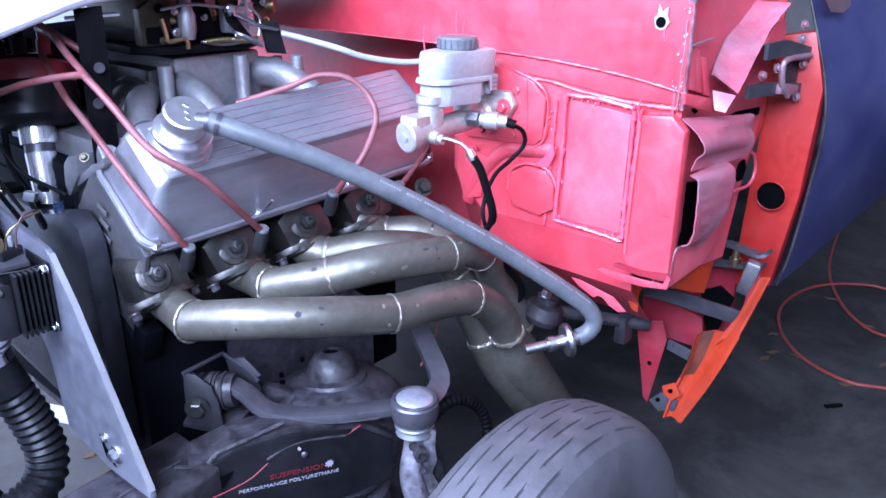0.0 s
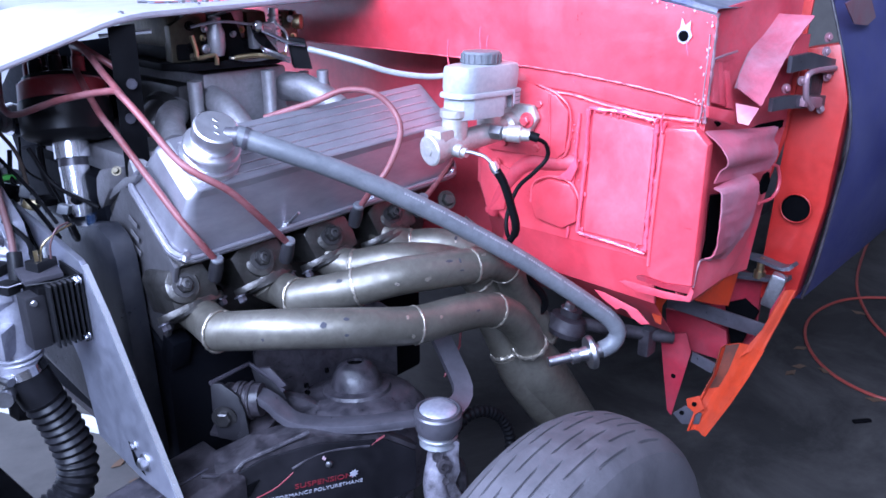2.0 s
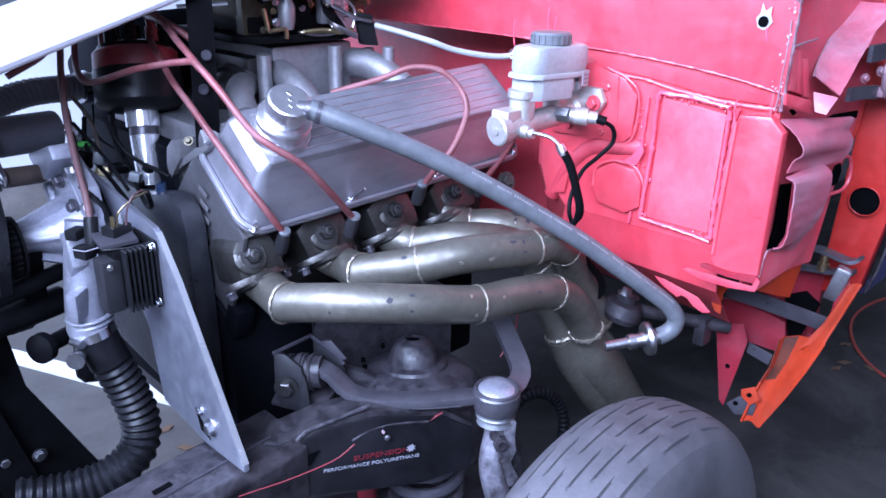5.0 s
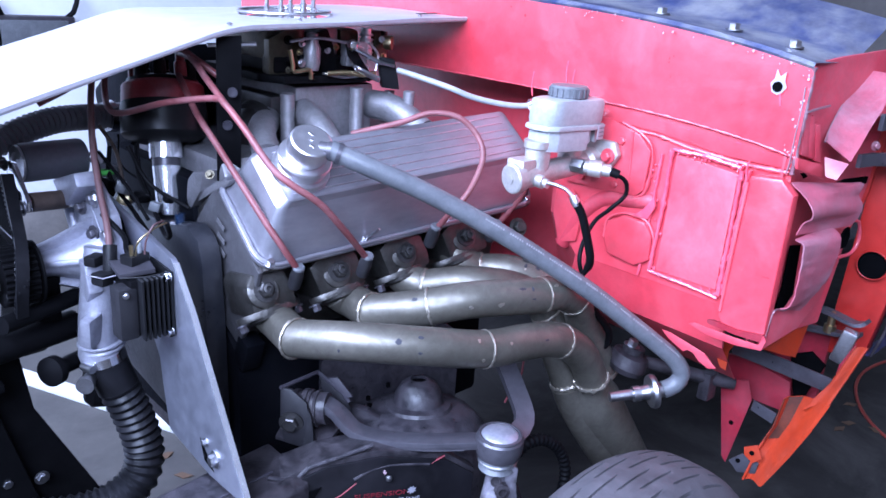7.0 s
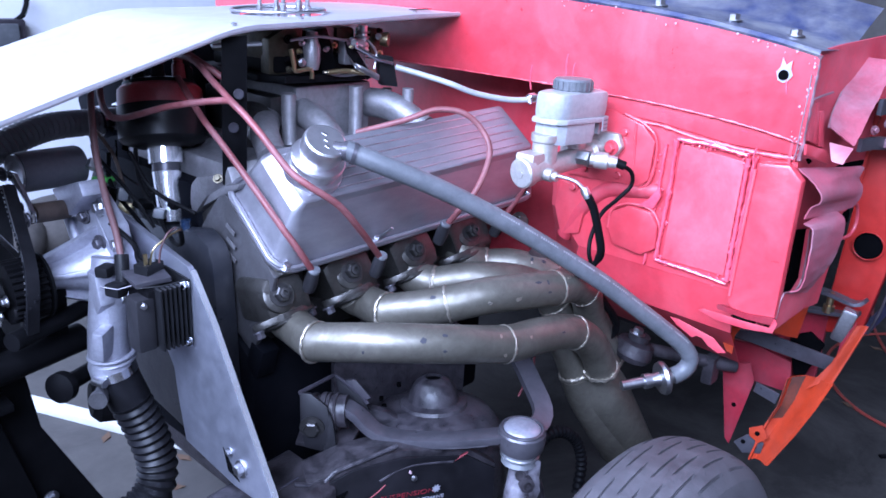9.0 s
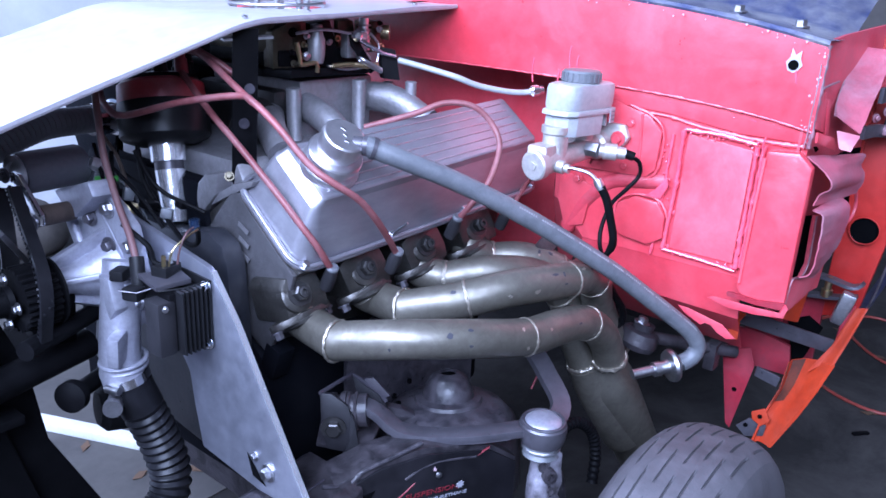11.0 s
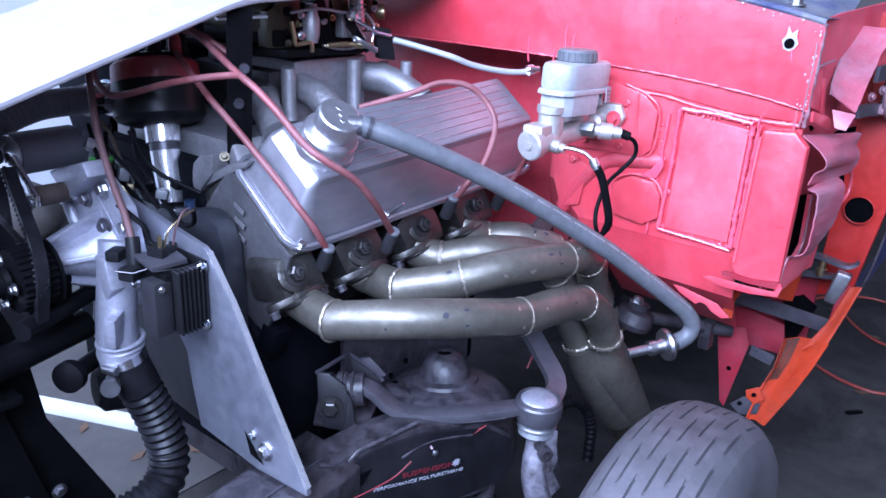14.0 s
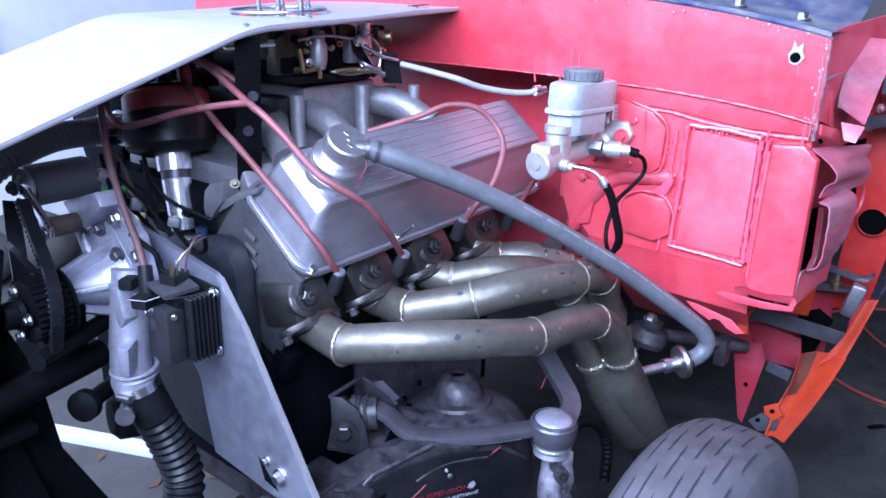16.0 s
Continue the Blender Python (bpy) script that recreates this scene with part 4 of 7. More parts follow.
for x in (0.457, 0.584, 0.715, 0.846):
    z = ez(x)
    # cast boss under the rail, carrying one big nut on a stud
    boss = part("head_boss", eng(prism([(max(x - 0.047, 0.432), 0.856, 0.752 + z), (max(x - 0.030, 0.440), 0.856, 0.765 + z), (x + 0.034, 0.854, 0.766 + z), (x + 0.046, 0.846, 0.738 + z), (x + 0.050, 0.842, 0.716 + z), (max(x - 0.030, 0.438), 0.844, 0.704 + z)],
                                   (0, 0.07, -0.016), 0.005)), HEADIRON, engine)
    part("raised_pad", eng(lathe((x - 0.001, 0.852, 0.741 + z), (-0.10, -0.86, 0.42), [(0.026, -0.010), (0.0245, 0.0015), (0.022, 0.003), (0, 0.003)], n=26)), HEADIRON, boss)
    axis = Vector((-0.18, -0.86, 0.46))
    part("nut", eng(hex_bolt(Vector((x, 0.850, 0.742 + z)), axis, 0.0112, 0.013, 1.5)), BOLTM, boss, "large dull hex nut on a washer")
    part("stud", eng(lathe(Vector((x, 0.850, 0.742 + z)) + axis * 0.012, axis, [(0.0075, 0), (0.0072, 0.007), (0.0036, 0.0075), (0.0034, 0.002), (0, 0.002)], n=16)), BOLTM, boss)
    part("black_recess_box", eng(box((x + 0.068, 0.905, 0.69 + z), (0.035, 0.03, 0.03), None, 0.006)), BLOCKM, engine)
part("rear_nut", eng(hex_bolt((0.972, 0.846, 0.757), (-0.3, -0.85, 0.4), 0.011, 0.012, 1.5)), HEADIRON, engine)
# intake manifold
part("intake_plenum", eng(prism([(0.640, 1.05, 0.86), (0.640, 1.045, 0.985), (0.640, 1.26, 0.985), (0.640, 1.30, 0.86)], (0.16, 0, 0), 0.008)), CAST, engine, "cast aluminium intake manifold")
# Dark block added ahead of the plenum in place of shade
part("intake_shade_block", eng(prism([(0.605, 1.065, 0.86), (0.605, 1.065, 0.970), (0.605, 1.26, 0.970), (0.605, 1.29, 0.86)], (0.036, 0, 0), 0.012)), BOLTM, engine, "dark block added where the intake's front lies in shade")
part("thermostat_neck", eng(lathe((0.560, 1.075, 0.905), (0.75, 0.25, 0.35), [(0, -0.012), (0.024, -0.010), (0.033, 0.0), (0.036, 0.014), (0.036, 0.032), (0.042, 0.034), (0.042, 0.046), (0.0, 0.05)], n=36)), BOLTM, engine, "dark speckled thermostat neck")
part("intake_valley", eng(prism([(0.47, 0.96, 0.84), (0.47, 0.99, 0.895), (0.47, 1.30, 0.895), (0.47, 1.33, 0.84)], (0.46, 0, 0.01), 0.01)), CAST, engine)
for a, b, c, r in (((0.655, 1.05, 0.945), (0.645, 0.995, 0.935), (0.64, 0.945, 0.905), 0.022), ((0.79, 1.07, 0.95), (0.815, 1.01, 0.945), (0.83, 0.95, 0.915), 0.024),
                   ((0.61, 1.08, 0.93), (0.56, 1.02, 0.925), (0.535, 0.965, 0.90), 0.022)):
    part("intake_runner", eng(sweep(spline([a, b, c], 0.01), r, n=18)), CAST, engine)
for x, y, z0, z1, r in ((0.617, 1.034, 0.90, 0.978, 0.0115), (0.750, 1.028, 0.90, 0.982, 0.0115), (0.828, 0.986, 0.92, 0.978, 0.0095), (0.828, 1.036, 0.92, 0.972, 0.0085), (0.842, 1.005, 0.90, 0.955, 0.012)):
    part("manifold_post", eng(lathe((x, y, z0), (0, 0, 1), [(r * 1.15, 0), (r, 0.01), (r, z1 - z0 - 0.001), (r * 0.8, z1 - z0), (0, z1 - z0)], n=20)), CAST, engine)
# Added filler that darkens the view between distributor and carburettor
part("far_dark_mass", eng(prism([(0.47, 1.27, 0.84), (0.47, 1.25, 0.955), (0.47, 1.33, 1.02), (0.47, 1.47, 0.93), (0.47, 1.42, 0.82)], (0.46, 0, 0.02), 0.012)), BLOCKM, engine, "added dark mass in place of the far cylinder bank")
part("heater_stub", lathe((0.475, 0.955, 0.86), (0.6, -0.2, 0.5), [(0.012, 0), (0.012, 0.03), (0.015, 0.031), (0.013, 0.045), (0, 0.046)], n=16), CAST, engine)
part("front_lug", prism([(0.44, 1.04, 0.859), (0.44, 1.024, 0.873), (0.44, 0.993, 0.88), (0.44, 1.0, 0.849), (0.44, 1.039, 0.809), (0.44, 1.052, 0.815)], (0.03, 0, 0), 0.004), CAST, engine, "angular silver casting")
part("front_lug", prism([(0.445, 1.01, 0.846), (0.445, 0.965, 0.871), (0.445, 0.923, 0.882), (0.445, 0.929, 0.873), (0.445, 0.978, 0.85), (0.445, 1.021, 0.827)], (0.03, 0, 0), 0.006), CAST, engine)
part("lug_bolt", hex_bolt((0.438, 0.964, 0.882), (-0.6, -0.6, 0.5), 0.0045, 0.005), OLIVE, engine)
# Added blue rod stands in for the glint along the cover's edge
part("cover_edge_glint", sweep(spline([(0.415, 1.016, 0.815), (0.415, 1.013, 0.794), (0.415, 0.989, 0.781), (0.415, 0.974, 0.763), (0.415, 0.956, 0.731)], 0.008), 0.0075, n=12), BLUEGLOSS, engine, "blue rod in place of the highlight on the timing cover's edge")

# ---- valve cover ----
cover = thing("valve_cover", bank(0.7, 0.08, 0), "tall brushed aluminium valve cover with raised ribs", "valve cover")


def rounded(x0, x1, u0, u1, r, n, steps=8):
    """A rounded rectangle lying in the plane of the rail."""
    out = []
    for cx, cu, a0 in ((x1 - r, u1 - r, 0), (x0 + r, u1 - r, 90), (x0 + r, u0 + r, 180), (x1 - r, u0 + r, 270)):
        for i in range(steps + 1):
            a = radians(a0 + 90 * i / steps)
            out.append(bank(cx + r * math.cos(a), cu + r * math.sin(a), n))
    return out


bm = bmesh.new()
levels = [rounded(0.445, 0.946, 0.006, 0.158, 0.028, 0.004), rounded(0.4485, 0.943, 0.010, 0.155, 0.026, 0.013), rounded(0.4710, 0.935, 0.0440, 0.1490, 0.012, 0.0690),
          rounded(0.4740, 0.933, 0.0462, 0.1468, 0.010, 0.0725), rounded(0.4835, 0.929, 0.0490, 0.1440, 0.008, 0.0832), rounded(0.4870, 0.926, 0.0515, 0.1418, 0.007, 0.0845)]
levels = [[bm.verts.new(q) for q in ring] for ring in levels]
for p, q in zip(levels, levels[1:]):
    for i in range(len(p)):
        bm.faces.new((p[i], p[(i + 1) % len(p)], q[(i + 1) % len(p)], q[i]))
bm.faces.new(levels[-1])
bmesh.ops.recalc_face_normals(bm, faces=bm.faces)
part("shell", bm, BRUSHED, cover, angle=14)
part("rail_flange", prism(rounded(0.438, 0.956, -0.002, 0.166, 0.034, 0.0), N * 0.006, 0.002), BRUSHED, cover)
edge = rounded(0.4425, 0.9515, 0.0025, 0.1615, 0.030, 0.0075)
part("rolled_edge", sweep(edge + edge[:2], 0.0036, n=10, caps=False), BRUSHED, cover)
part("gasket", prism(rounded(0.440, 0.954, 0.0, 0.164, 0.032, -0.003), N * 0.003), BRASS, cover)
for k in range(6):
    u = 0.060 + 0.0145 * k
    part("rib", sweep([bank(0.496, u, 0.0835), bank(0.503, u, 0.0847), bank(0.908, u, 0.0847), bank(0.915, u, 0.0835)], 0.0011, n=8), RIB, cover)
for x in (0.457, 0.609, 0.765, 0.935):
    part("cover_bolt", hex_bolt(bank(x, 0.008, 0.006), N, 0.0055, 0.007), STEEL, cover)
part("wing_stud", sweep([bank(0.609, 0.007, 0.012), bank(0.617, 0.0, 0.042)], 0.002, n=8), STEEL, cover)

# ---- oil filler cap and breather hose ----
cap = thing("oil_filler_cap", bank(0.522, 0.095, 0.084), "chromed screw-on oil filler cap with a hose spout", "oil cap")
c0 = bank(0.522, 0.095, 0.0845)
part("collar", lathe(c0, N, [(0.0400, -0.004), (0.0405, 0.006), (0.0392, 0.0095), (0.0335, 0.0105), (0.0330, 0.0200), (0.0368, 0.0210), (0.0373, 0.0285), (0.0355, 0.0310), (0.0275, 0.0320)], n=56), SATIN, cap)
part("cap_body", lathe(c0, N, [(0.0255, 0.030), (0.0255, 0.0385), (0.0288, 0.0395), (0.0294, 0.0420), (0.0294, 0.0570), (0.0284, 0.0615), (0.0260, 0.0630), (0, 0.0630)], n=56), SATIN, cap)
FACE = Vector((0, 0, 1)).rotation_difference(N).to_matrix().to_4x4()
for k, w in enumerate((0.006, 0.005, 0.007)):
    part("stamped_word_bar", box(c0 + N * 0.0632 + A * (0.004 * (k - 1)) + U * (0.010 * (k - 1)), (0.003, w, 0.0010), FACE @ pose(0, 0, 0, 0, 0, 25), 0), STEEL, cap)
spout = c0 + N * 0.048 + Vector((0.0121, -0.0183, -0.001))
part("spout", lathe(spout, (0.55, -0.83, -0.05), [(0.011, -0.006), (0.011, 0.006), (0.013, 0.007), (0.013, 0.013), (0.010, 0.011)], n=20), ARM, cap)
breather = thing("breather_hose", (0.93, 0.505, 0.58), "long grey rubber breather hose from oil cap to exhaust", "hose")
HL = [(0.5265, 0.801, 0.9405), (0.568, 0.761, 0.919), (0.615, 0.727, 0.895), (0.666, 0.691, 0.865), (0.719, 0.654, 0.830), (0.774, 0.615, 0.790), (0.832, 0.574, 0.745), (0.879, 0.542, 0.704),
      (0.919, 0.514, 0.668), (0.952, 0.490, 0.636), (0.966, 0.479, 0.610), (0.960, 0.484, 0.590), (0.945, 0.495, 0.581)]
part("hose", sweep(spline(HL, 0.008), 0.0135, n=20), RUBBER, breather)
part("clamp", lathe((0.535, 0.793, 0.936), (0.72, -0.62, -0.3), [(0.0148, -0.003), (0.0148, 0.003), (0.0135, 0.003)], n=24), ARM, breather)
va = Vector((-0.80, 0.58, -0.14))
part("check_valve", lathe((0.945, 0.495, 0.581), va, [(0.011, -0.005), (0.011, 0.010), (0.026, 0.012), (0.027, 0.016), (0.025, 0.021), (0.012, 0.023), (0.010, 0.036), (0.012, 0.037), (0.012, 0.048), (0.008, 0.049), (0.008, 0.085)], n=32),
     STEEL, breather, "plated disc-shaped check valve")
rnd = random.Random(5)
line = spline(HL, 0.004)
for i in range(56, min(150, len(line) - 1)):
    if (i - 56) % 17 in (8, 9, 16):
        continue
    q, d = line[i], (line[i + 1] - line[i]).normalized()
    out = ((Vector((0, 0, 1)) - d * d.z).normalized() * 0.62 + d.cross(Vector((0, 0, 1))).normalized() * 0.78).normalized()
    turn = Matrix((d, out.cross(d), out)).transposed().to_4x4()
    part("print_mark", box(q + out * 0.0133, (0.0022 + rnd.uniform(-0.0006, 0.0004), 0.0028, 0.0005), turn, 0), INK_GREY, breather)

# ---- exhaust header ----
header = thing("exhaust_header", (0.97, 0.6, 0.42), "four-into-one bronze-coated tubular exhaust header with weld beads", "exhaust header")
R1 = 0.0262
TUBES = [
    [(0.470, 0.874, 0.712), (0.471, 0.860, 0.700), (0.472, 0.842, 0.692), (0.463, 0.785, 0.691), (0.505, 0.704, 0.706), (0.572, 0.650, 0.702), (0.660, 0.618, 0.685), (0.726, 0.608, 0.680), (0.792, 0.602, 0.669),
     (0.846, 0.599, 0.640), (0.882, 0.597, 0.602), (0.902, 0.595, 0.563)],
    [(0.594, 0.874, 0.720), (0.595, 0.860, 0.706), (0.598, 0.840, 0.696), (0.582, 0.770, 0.705), (0.616, 0.708, 0.725), (0.672, 0.660, 0.741), (0.772, 0.628, 0.735), (0.822, 0.622, 0.730), (0.876, 0.626, 0.700),
     (0.912, 0.634, 0.651), (0.950, 0.630, 0.596), (0.975, 0.624, 0.545)],
    [(0.717, 0.874, 0.726), (0.719, 0.856, 0.709), (0.711, 0.800, 0.707), (0.755, 0.742, 0.722), (0.825, 0.700, 0.707), (0.872, 0.680, 0.665), (0.880, 0.662, 0.610), (0.888, 0.648, 0.575), (0.897, 0.636, 0.540)],
    [(0.841, 0.874, 0.732), (0.843, 0.854, 0.716), (0.832, 0.800, 0.710), (0.862, 0.755, 0.715), (0.905, 0.715, 0.695), (0.935, 0.685, 0.65), (0.950, 0.668, 0.60), (0.958, 0.655, 0.545)],
]
TUBES = [[ENGINE @ Vector(p) if i < 2 else Vector(p) for i, p in enumerate(line)] for line in TUBES]


def weld_ring(c, axis, major, minor, seed):
    """A lumpy weld bead round a tube."""
    rnd = random.Random(seed)
    a, s, u = basis(axis)
    n, k = 44, 6
    bm = bmesh.new()
    rings = []
    for i in range(n):
        w = s * math.cos(2 * math.pi * i / n) + u * math.sin(2 * math.pi * i / n)
        m, lift = minor * rnd.uniform(0.55, 1.5), rnd.uniform(-0.4, 0.4) * minor
        rings.append([bm.verts.new(Vector(c) + w * (major + m * 0.8 * math.cos(2 * math.pi * j / k)) + a * (lift + m * 1.3 * math.sin(2 * math.pi * j / k))) for j in range(k)])
    for i in range(n):
        p, q = rings[i], rings[(i + 1) % n]
        for j in range(k):
            bm.faces.new((p[j], p[(j + 1) % k], q[(j + 1) % k], q[j]))
    bmesh.ops.recalc_face_normals(bm, faces=bm.faces)
    return bm


KINK = {0: 3, 1: 3, 2: 2, 3: 2}
for k, line in enumerate(TUBES):
    m = KINK[k]
    stub, run = spline(line[:m + 1], 0.008), spline(line[m:], 0.008)
    knee = Vector(line[m])
    bm = sweep(run, R1, n=28)
    bmesh.ops.create_uvsphere(bm, u_segments=28, v_segments=16, radius=R1, matrix=Matrix.Translation(knee))
    tube = part("primary_tube", bm, HEADER, header)
    part("port_stub", sweep(stub, R1, n=28), HEADER, header)
    way = (run[2] - knee).normalized() + (knee - stub[-3]).normalized()
    turn = (run[2] - knee).angle(knee - stub[-3])
    part("weld_bead", weld_ring(knee, way, R1 / max(0.8, math.cos(turn / 2)) * 1.0, 0.0019, 90 + k), WELD, tube)
    rnd = random.Random(300 + k)
    for i in range(9 if k < 2 else 3):
        at = run[rnd.randrange(8, len(run) - 22)]
        d = (run[min(run.index(at) + 1, len(run) - 1)] - at).normalized()
        out = (Vector((-0.35, -0.75, 0.55)) + Vector((rnd.uniform(-0.4, 0.4), 0, rnd.uniform(-0.7, 0.45))))
        out = (out - d * out.dot(d)).normalized()
        wdt = d.cross(out)
        w, h = rnd.uniform(0.002, 0.006), rnd.uniform(0.0015, 0.004)
        spot = [at + out * (R1 - 0.0002) + d * w * math.cos(a) * rnd.uniform(0.5, 1.2) + wdt * h * math.sin(a) * rnd.uniform(0.5, 1.2) for a in [j * 0.9 for j in range(7)]]
        part("burnt_scuff", prism(spot, out * 0.0005), SCUFF if i % 3 else WELD, tube)
    x = (0.470, 0.594, 0.717, 0.841)[k]
    nrm = Vector((0.10, -0.50, -0.86)).normalized()
    f0 = ENGINE @ Vector((x, 0.864, 0.706 + ez(x)))
    side = Vector((1, 0, 0.10)).normalized()
    upv = nrm.cross(side)
    ring = [f0 + side * (0.049 * math.cos(a)) * (1.0 if abs(math.cos(a)) > 0.6 else 0.88) + upv * 0.030 * math.sin(a) for a in [2 * math.pi * i / 32 for i in range(32)]]
    part("flange", prism(ring, nrm * 0.010, 0.0015), HEADIRON, header, "thick oval port flange")
    part("collar", lathe(f0 + nrm * 0.010, nrm, [(0.034, -0.002), (0.033, 0.003), (0.028, 0.006)], n=28), HEADIRON, header)
    for e in (-1, 1):
        part("flange_bolt", hex_bolt(f0 + side * 0.044 * e + nrm * 0.010, nrm, 0.0065, 0.010), ARM, header)
    for at in {0: (6.0, 8.3), 1: (4.2, 6.2, 7.75), 2: (5.0,), 3: (4.0,)}[k]:
        p = Vector(line[int(at)]).lerp(Vector(line[min(int(at) + 1, len(line) - 1)]), at - int(at))
        i = min(range(1, len(run) - 1), key=lambda j: (run[j] - p).length)
        part("weld_bead", weld_ring(run[i], run[i + 1] - run[i - 1], R1 + 0.0002, 0.0015, 70 + int(at * 10) + k), WELD, tube)
    part("weld_bead", weld_ring(run[-2], run[-1] - run[-3], R1 + 0.001, 0.003, 120 + k), WELD, tube)
part("collector_leg", sweep(spline([(0.894, 0.638, 0.548), (0.918, 0.628, 0.500), (0.962, 0.616, 0.440), (1.02, 0.606, 0.37)], 0.01), lambda t: 0.0285 + 0.010 * t, n=26), HEADER, header)
part("collector", sweep(spline([(0.912, 0.622, 0.570), (0.938, 0.616, 0.518), (0.984, 0.608, 0.450), (1.060, 0.600, 0.345), (1.14, 0.595, 0.235)], 0.01), lambda t: 0.030 + 0.017 * min(1, t * 7) - 0.004 * t, n=30), HEADER, header,
     "tapering collector going down past the wheel")

# ---- ignition: distributor, leads, module ----
dist = thing("distributor", (0.43, 1.085, 0.81), "black distributor with a red cap ring on a polished stem", "distributor")
da = Vector((0.14, 0.30, 1.0)).normalized()
d0 = Vector((0.428, 1.082, 0.80))
part("stem", lathe(d0, da, [(0.0165, -0.006), (0.0190, 0.03), (0.0208, 0.066), (0.0212, 0.069)], n=36), POLISHED, dist, "polished distributor stem")
part("stem_band", lathe(d0, da, [(0.0205, 0.069), (0.0205, 0.080), (0.0215, 0.0805)], n=36), ARM, dist, "dark band")
part("stem_collar", lathe(d0, da, [(0.0205, 0.080), (0.0245, 0.0815), (0.0250, 0.105), (0.03, 0.107)], n=36), POLISHED, dist)
part("bowl", lathe(d0, da, [(0.040, 0.105), (0.058, 0.112), (0.063, 0.118), (0.064, 0.15), (0.062, 0.165)], n=40), PLASTIC, dist)
part("cap_ring", lathe(d0, da, [(0.060, 0.160), (0.0615, 0.164), (0.0600, 0.190), (0.056, 0.194)], n=40), CAPRED, dist, "red cap ring")
part("cap", lathe(d0, da, [(0.055, 0.187), (0.052, 0.20), (0.03, 0.206), (0, 0.206)], n=40), PLASTIC, dist)
a0, s0, u0 = basis(da)
for k in range(8):
    w = (s0 * math.cos(k * math.pi / 4 + 0.3) + u0 * math.sin(k * math.pi / 4 + 0.3)) * 0.040
    part("tower", lathe(d0 + w, da, [(0.010, 0.19), (0.009, 0.222), (0.007, 0.224), (0.007, 0.240), (0, 0.240)], n=14), CAPRED if k in (1, 4) else PLASTIC, dist)
for k in range(2):
    part("clip", bar([d0 + da * 0.125 + (s0 if k else -u0) * 0.0655, d0 + da * 0.182 + (s0 if k else -u0) * 0.062], 0.012, 0.002, up=(s0 if k else u0)), PLASTIC, dist)

LEADS = [
    [(0.455, 1.085, 1.005), (0.440, 1.000, 0.961), (0.441, 0.950, 0.929), (0.446, 0.885, 0.880), (0.455, 0.845, 0.840), (0.470, 0.825, 0.806), (0.496, 0.828, 0.768)],
    [(0.385, 1.18, 1.01), (0.374, 1.160, 0.974), (0.363, 1.120, 0.957), (0.369, 1.090, 0.953), (0.396, 1.000, 0.980), (0.430, 0.930, 0.994), (0.430, 0.902, 0.991), (0.433, 0.860, 0.967), (0.445, 0.815, 0.924), (0.460, 0.790, 0.904),
     (0.494, 0.775, 0.877), (0.534, 0.775, 0.834), (0.592, 0.797, 0.776)],
    [(0.655, 0.925, 0.930), (0.704, 0.870, 0.953), (0.740, 0.840, 0.970), (0.771, 0.810, 0.966), (0.789, 0.785, 0.940), (0.783, 0.765, 0.909), (0.747, 0.755, 0.865), (0.720, 0.765, 0.833), (0.712, 0.785, 0.803)],
    [(0.985, 0.830, 0.88), (0.935, 0.800, 0.838), (0.890, 0.792, 0.807), (0.855, 0.790, 0.785)],
]
for k, line in enumerate(LEADS):
    lead = thing("ignition_lead", line[-1], "faded red silicone spark plug lead with a dark boot", "ignition lead", "spark plug leads")
    part("cable", sweep(spline(line, 0.008), 0.0046, n=12), LEAD, lead)
    end = Vector(line[-1])
    part("boot", lathe(end + Vector((-0.002, -0.004, 0.008)), Vector((0.05, 0.42, -0.9)), [(0.0074, 0), (0.0078, 0.004), (0.0092, 0.012), (0.0100, 0.022), (0.0092, 0.038), (0, 0.039)], n=18), BOOT, lead, "dark rubber boot")
    part("boot_ring", lathe(end + Vector((-0.002, -0.004, 0.008)), Vector((0.05, 0.42, -0.9)), [(0.0072, -0.001), (0.0086, 0.001), (0.0086, 0.004)], n=18), RUBBER, lead)
for line in ([(0.470, 1.12, 1.035), (0.450, 1.03, 1.034), (0.441, 0.975, 1.016), (0.438, 0.935, 0.999), (0.434, 0.905, 0.988)], [(0.43, 1.15, 1.03), (0.445, 1.08, 1.048), (0.455, 1.02, 1.032), (0.474, 0.995, 1.012)],
             [(0.40, 1.17, 1.03), (0.36, 1.18, 1.01), (0.33, 1.16, 0.985), (0.28, 1.16, 0.96)]):
    lead = thing("ignition_lead", line[0], "faded dark red lead leaving the distributor cap", "ignition lead", "spark plug leads")
    part("cable", sweep(spline(line, 0.008), 0.0046, n=12), LEAD, lead)
coil_lead = thing("coil_lead", (0.29, 0.945, 0.80), "dull reddish coil lead running down to the module", "ignition lead")
part("cable", sweep(spline([(0.335, 1.10, 1.00), (0.322, 1.075, 0.965), (0.312, 1.05, 0.915), (0.302, 1.01, 0.865), (0.295, 0.975, 0.83), (0.288, 0.952, 0.805)], 0.008), 0.0045, n=12), LEAD_DARK, coil_lead)
part("boot", sweep([(0.289, 0.953, 0.808), (0.284, 0.944, 0.785), (0.281, 0.940, 0.765)], 0.009, n=14), PLASTIC, coil_lead)

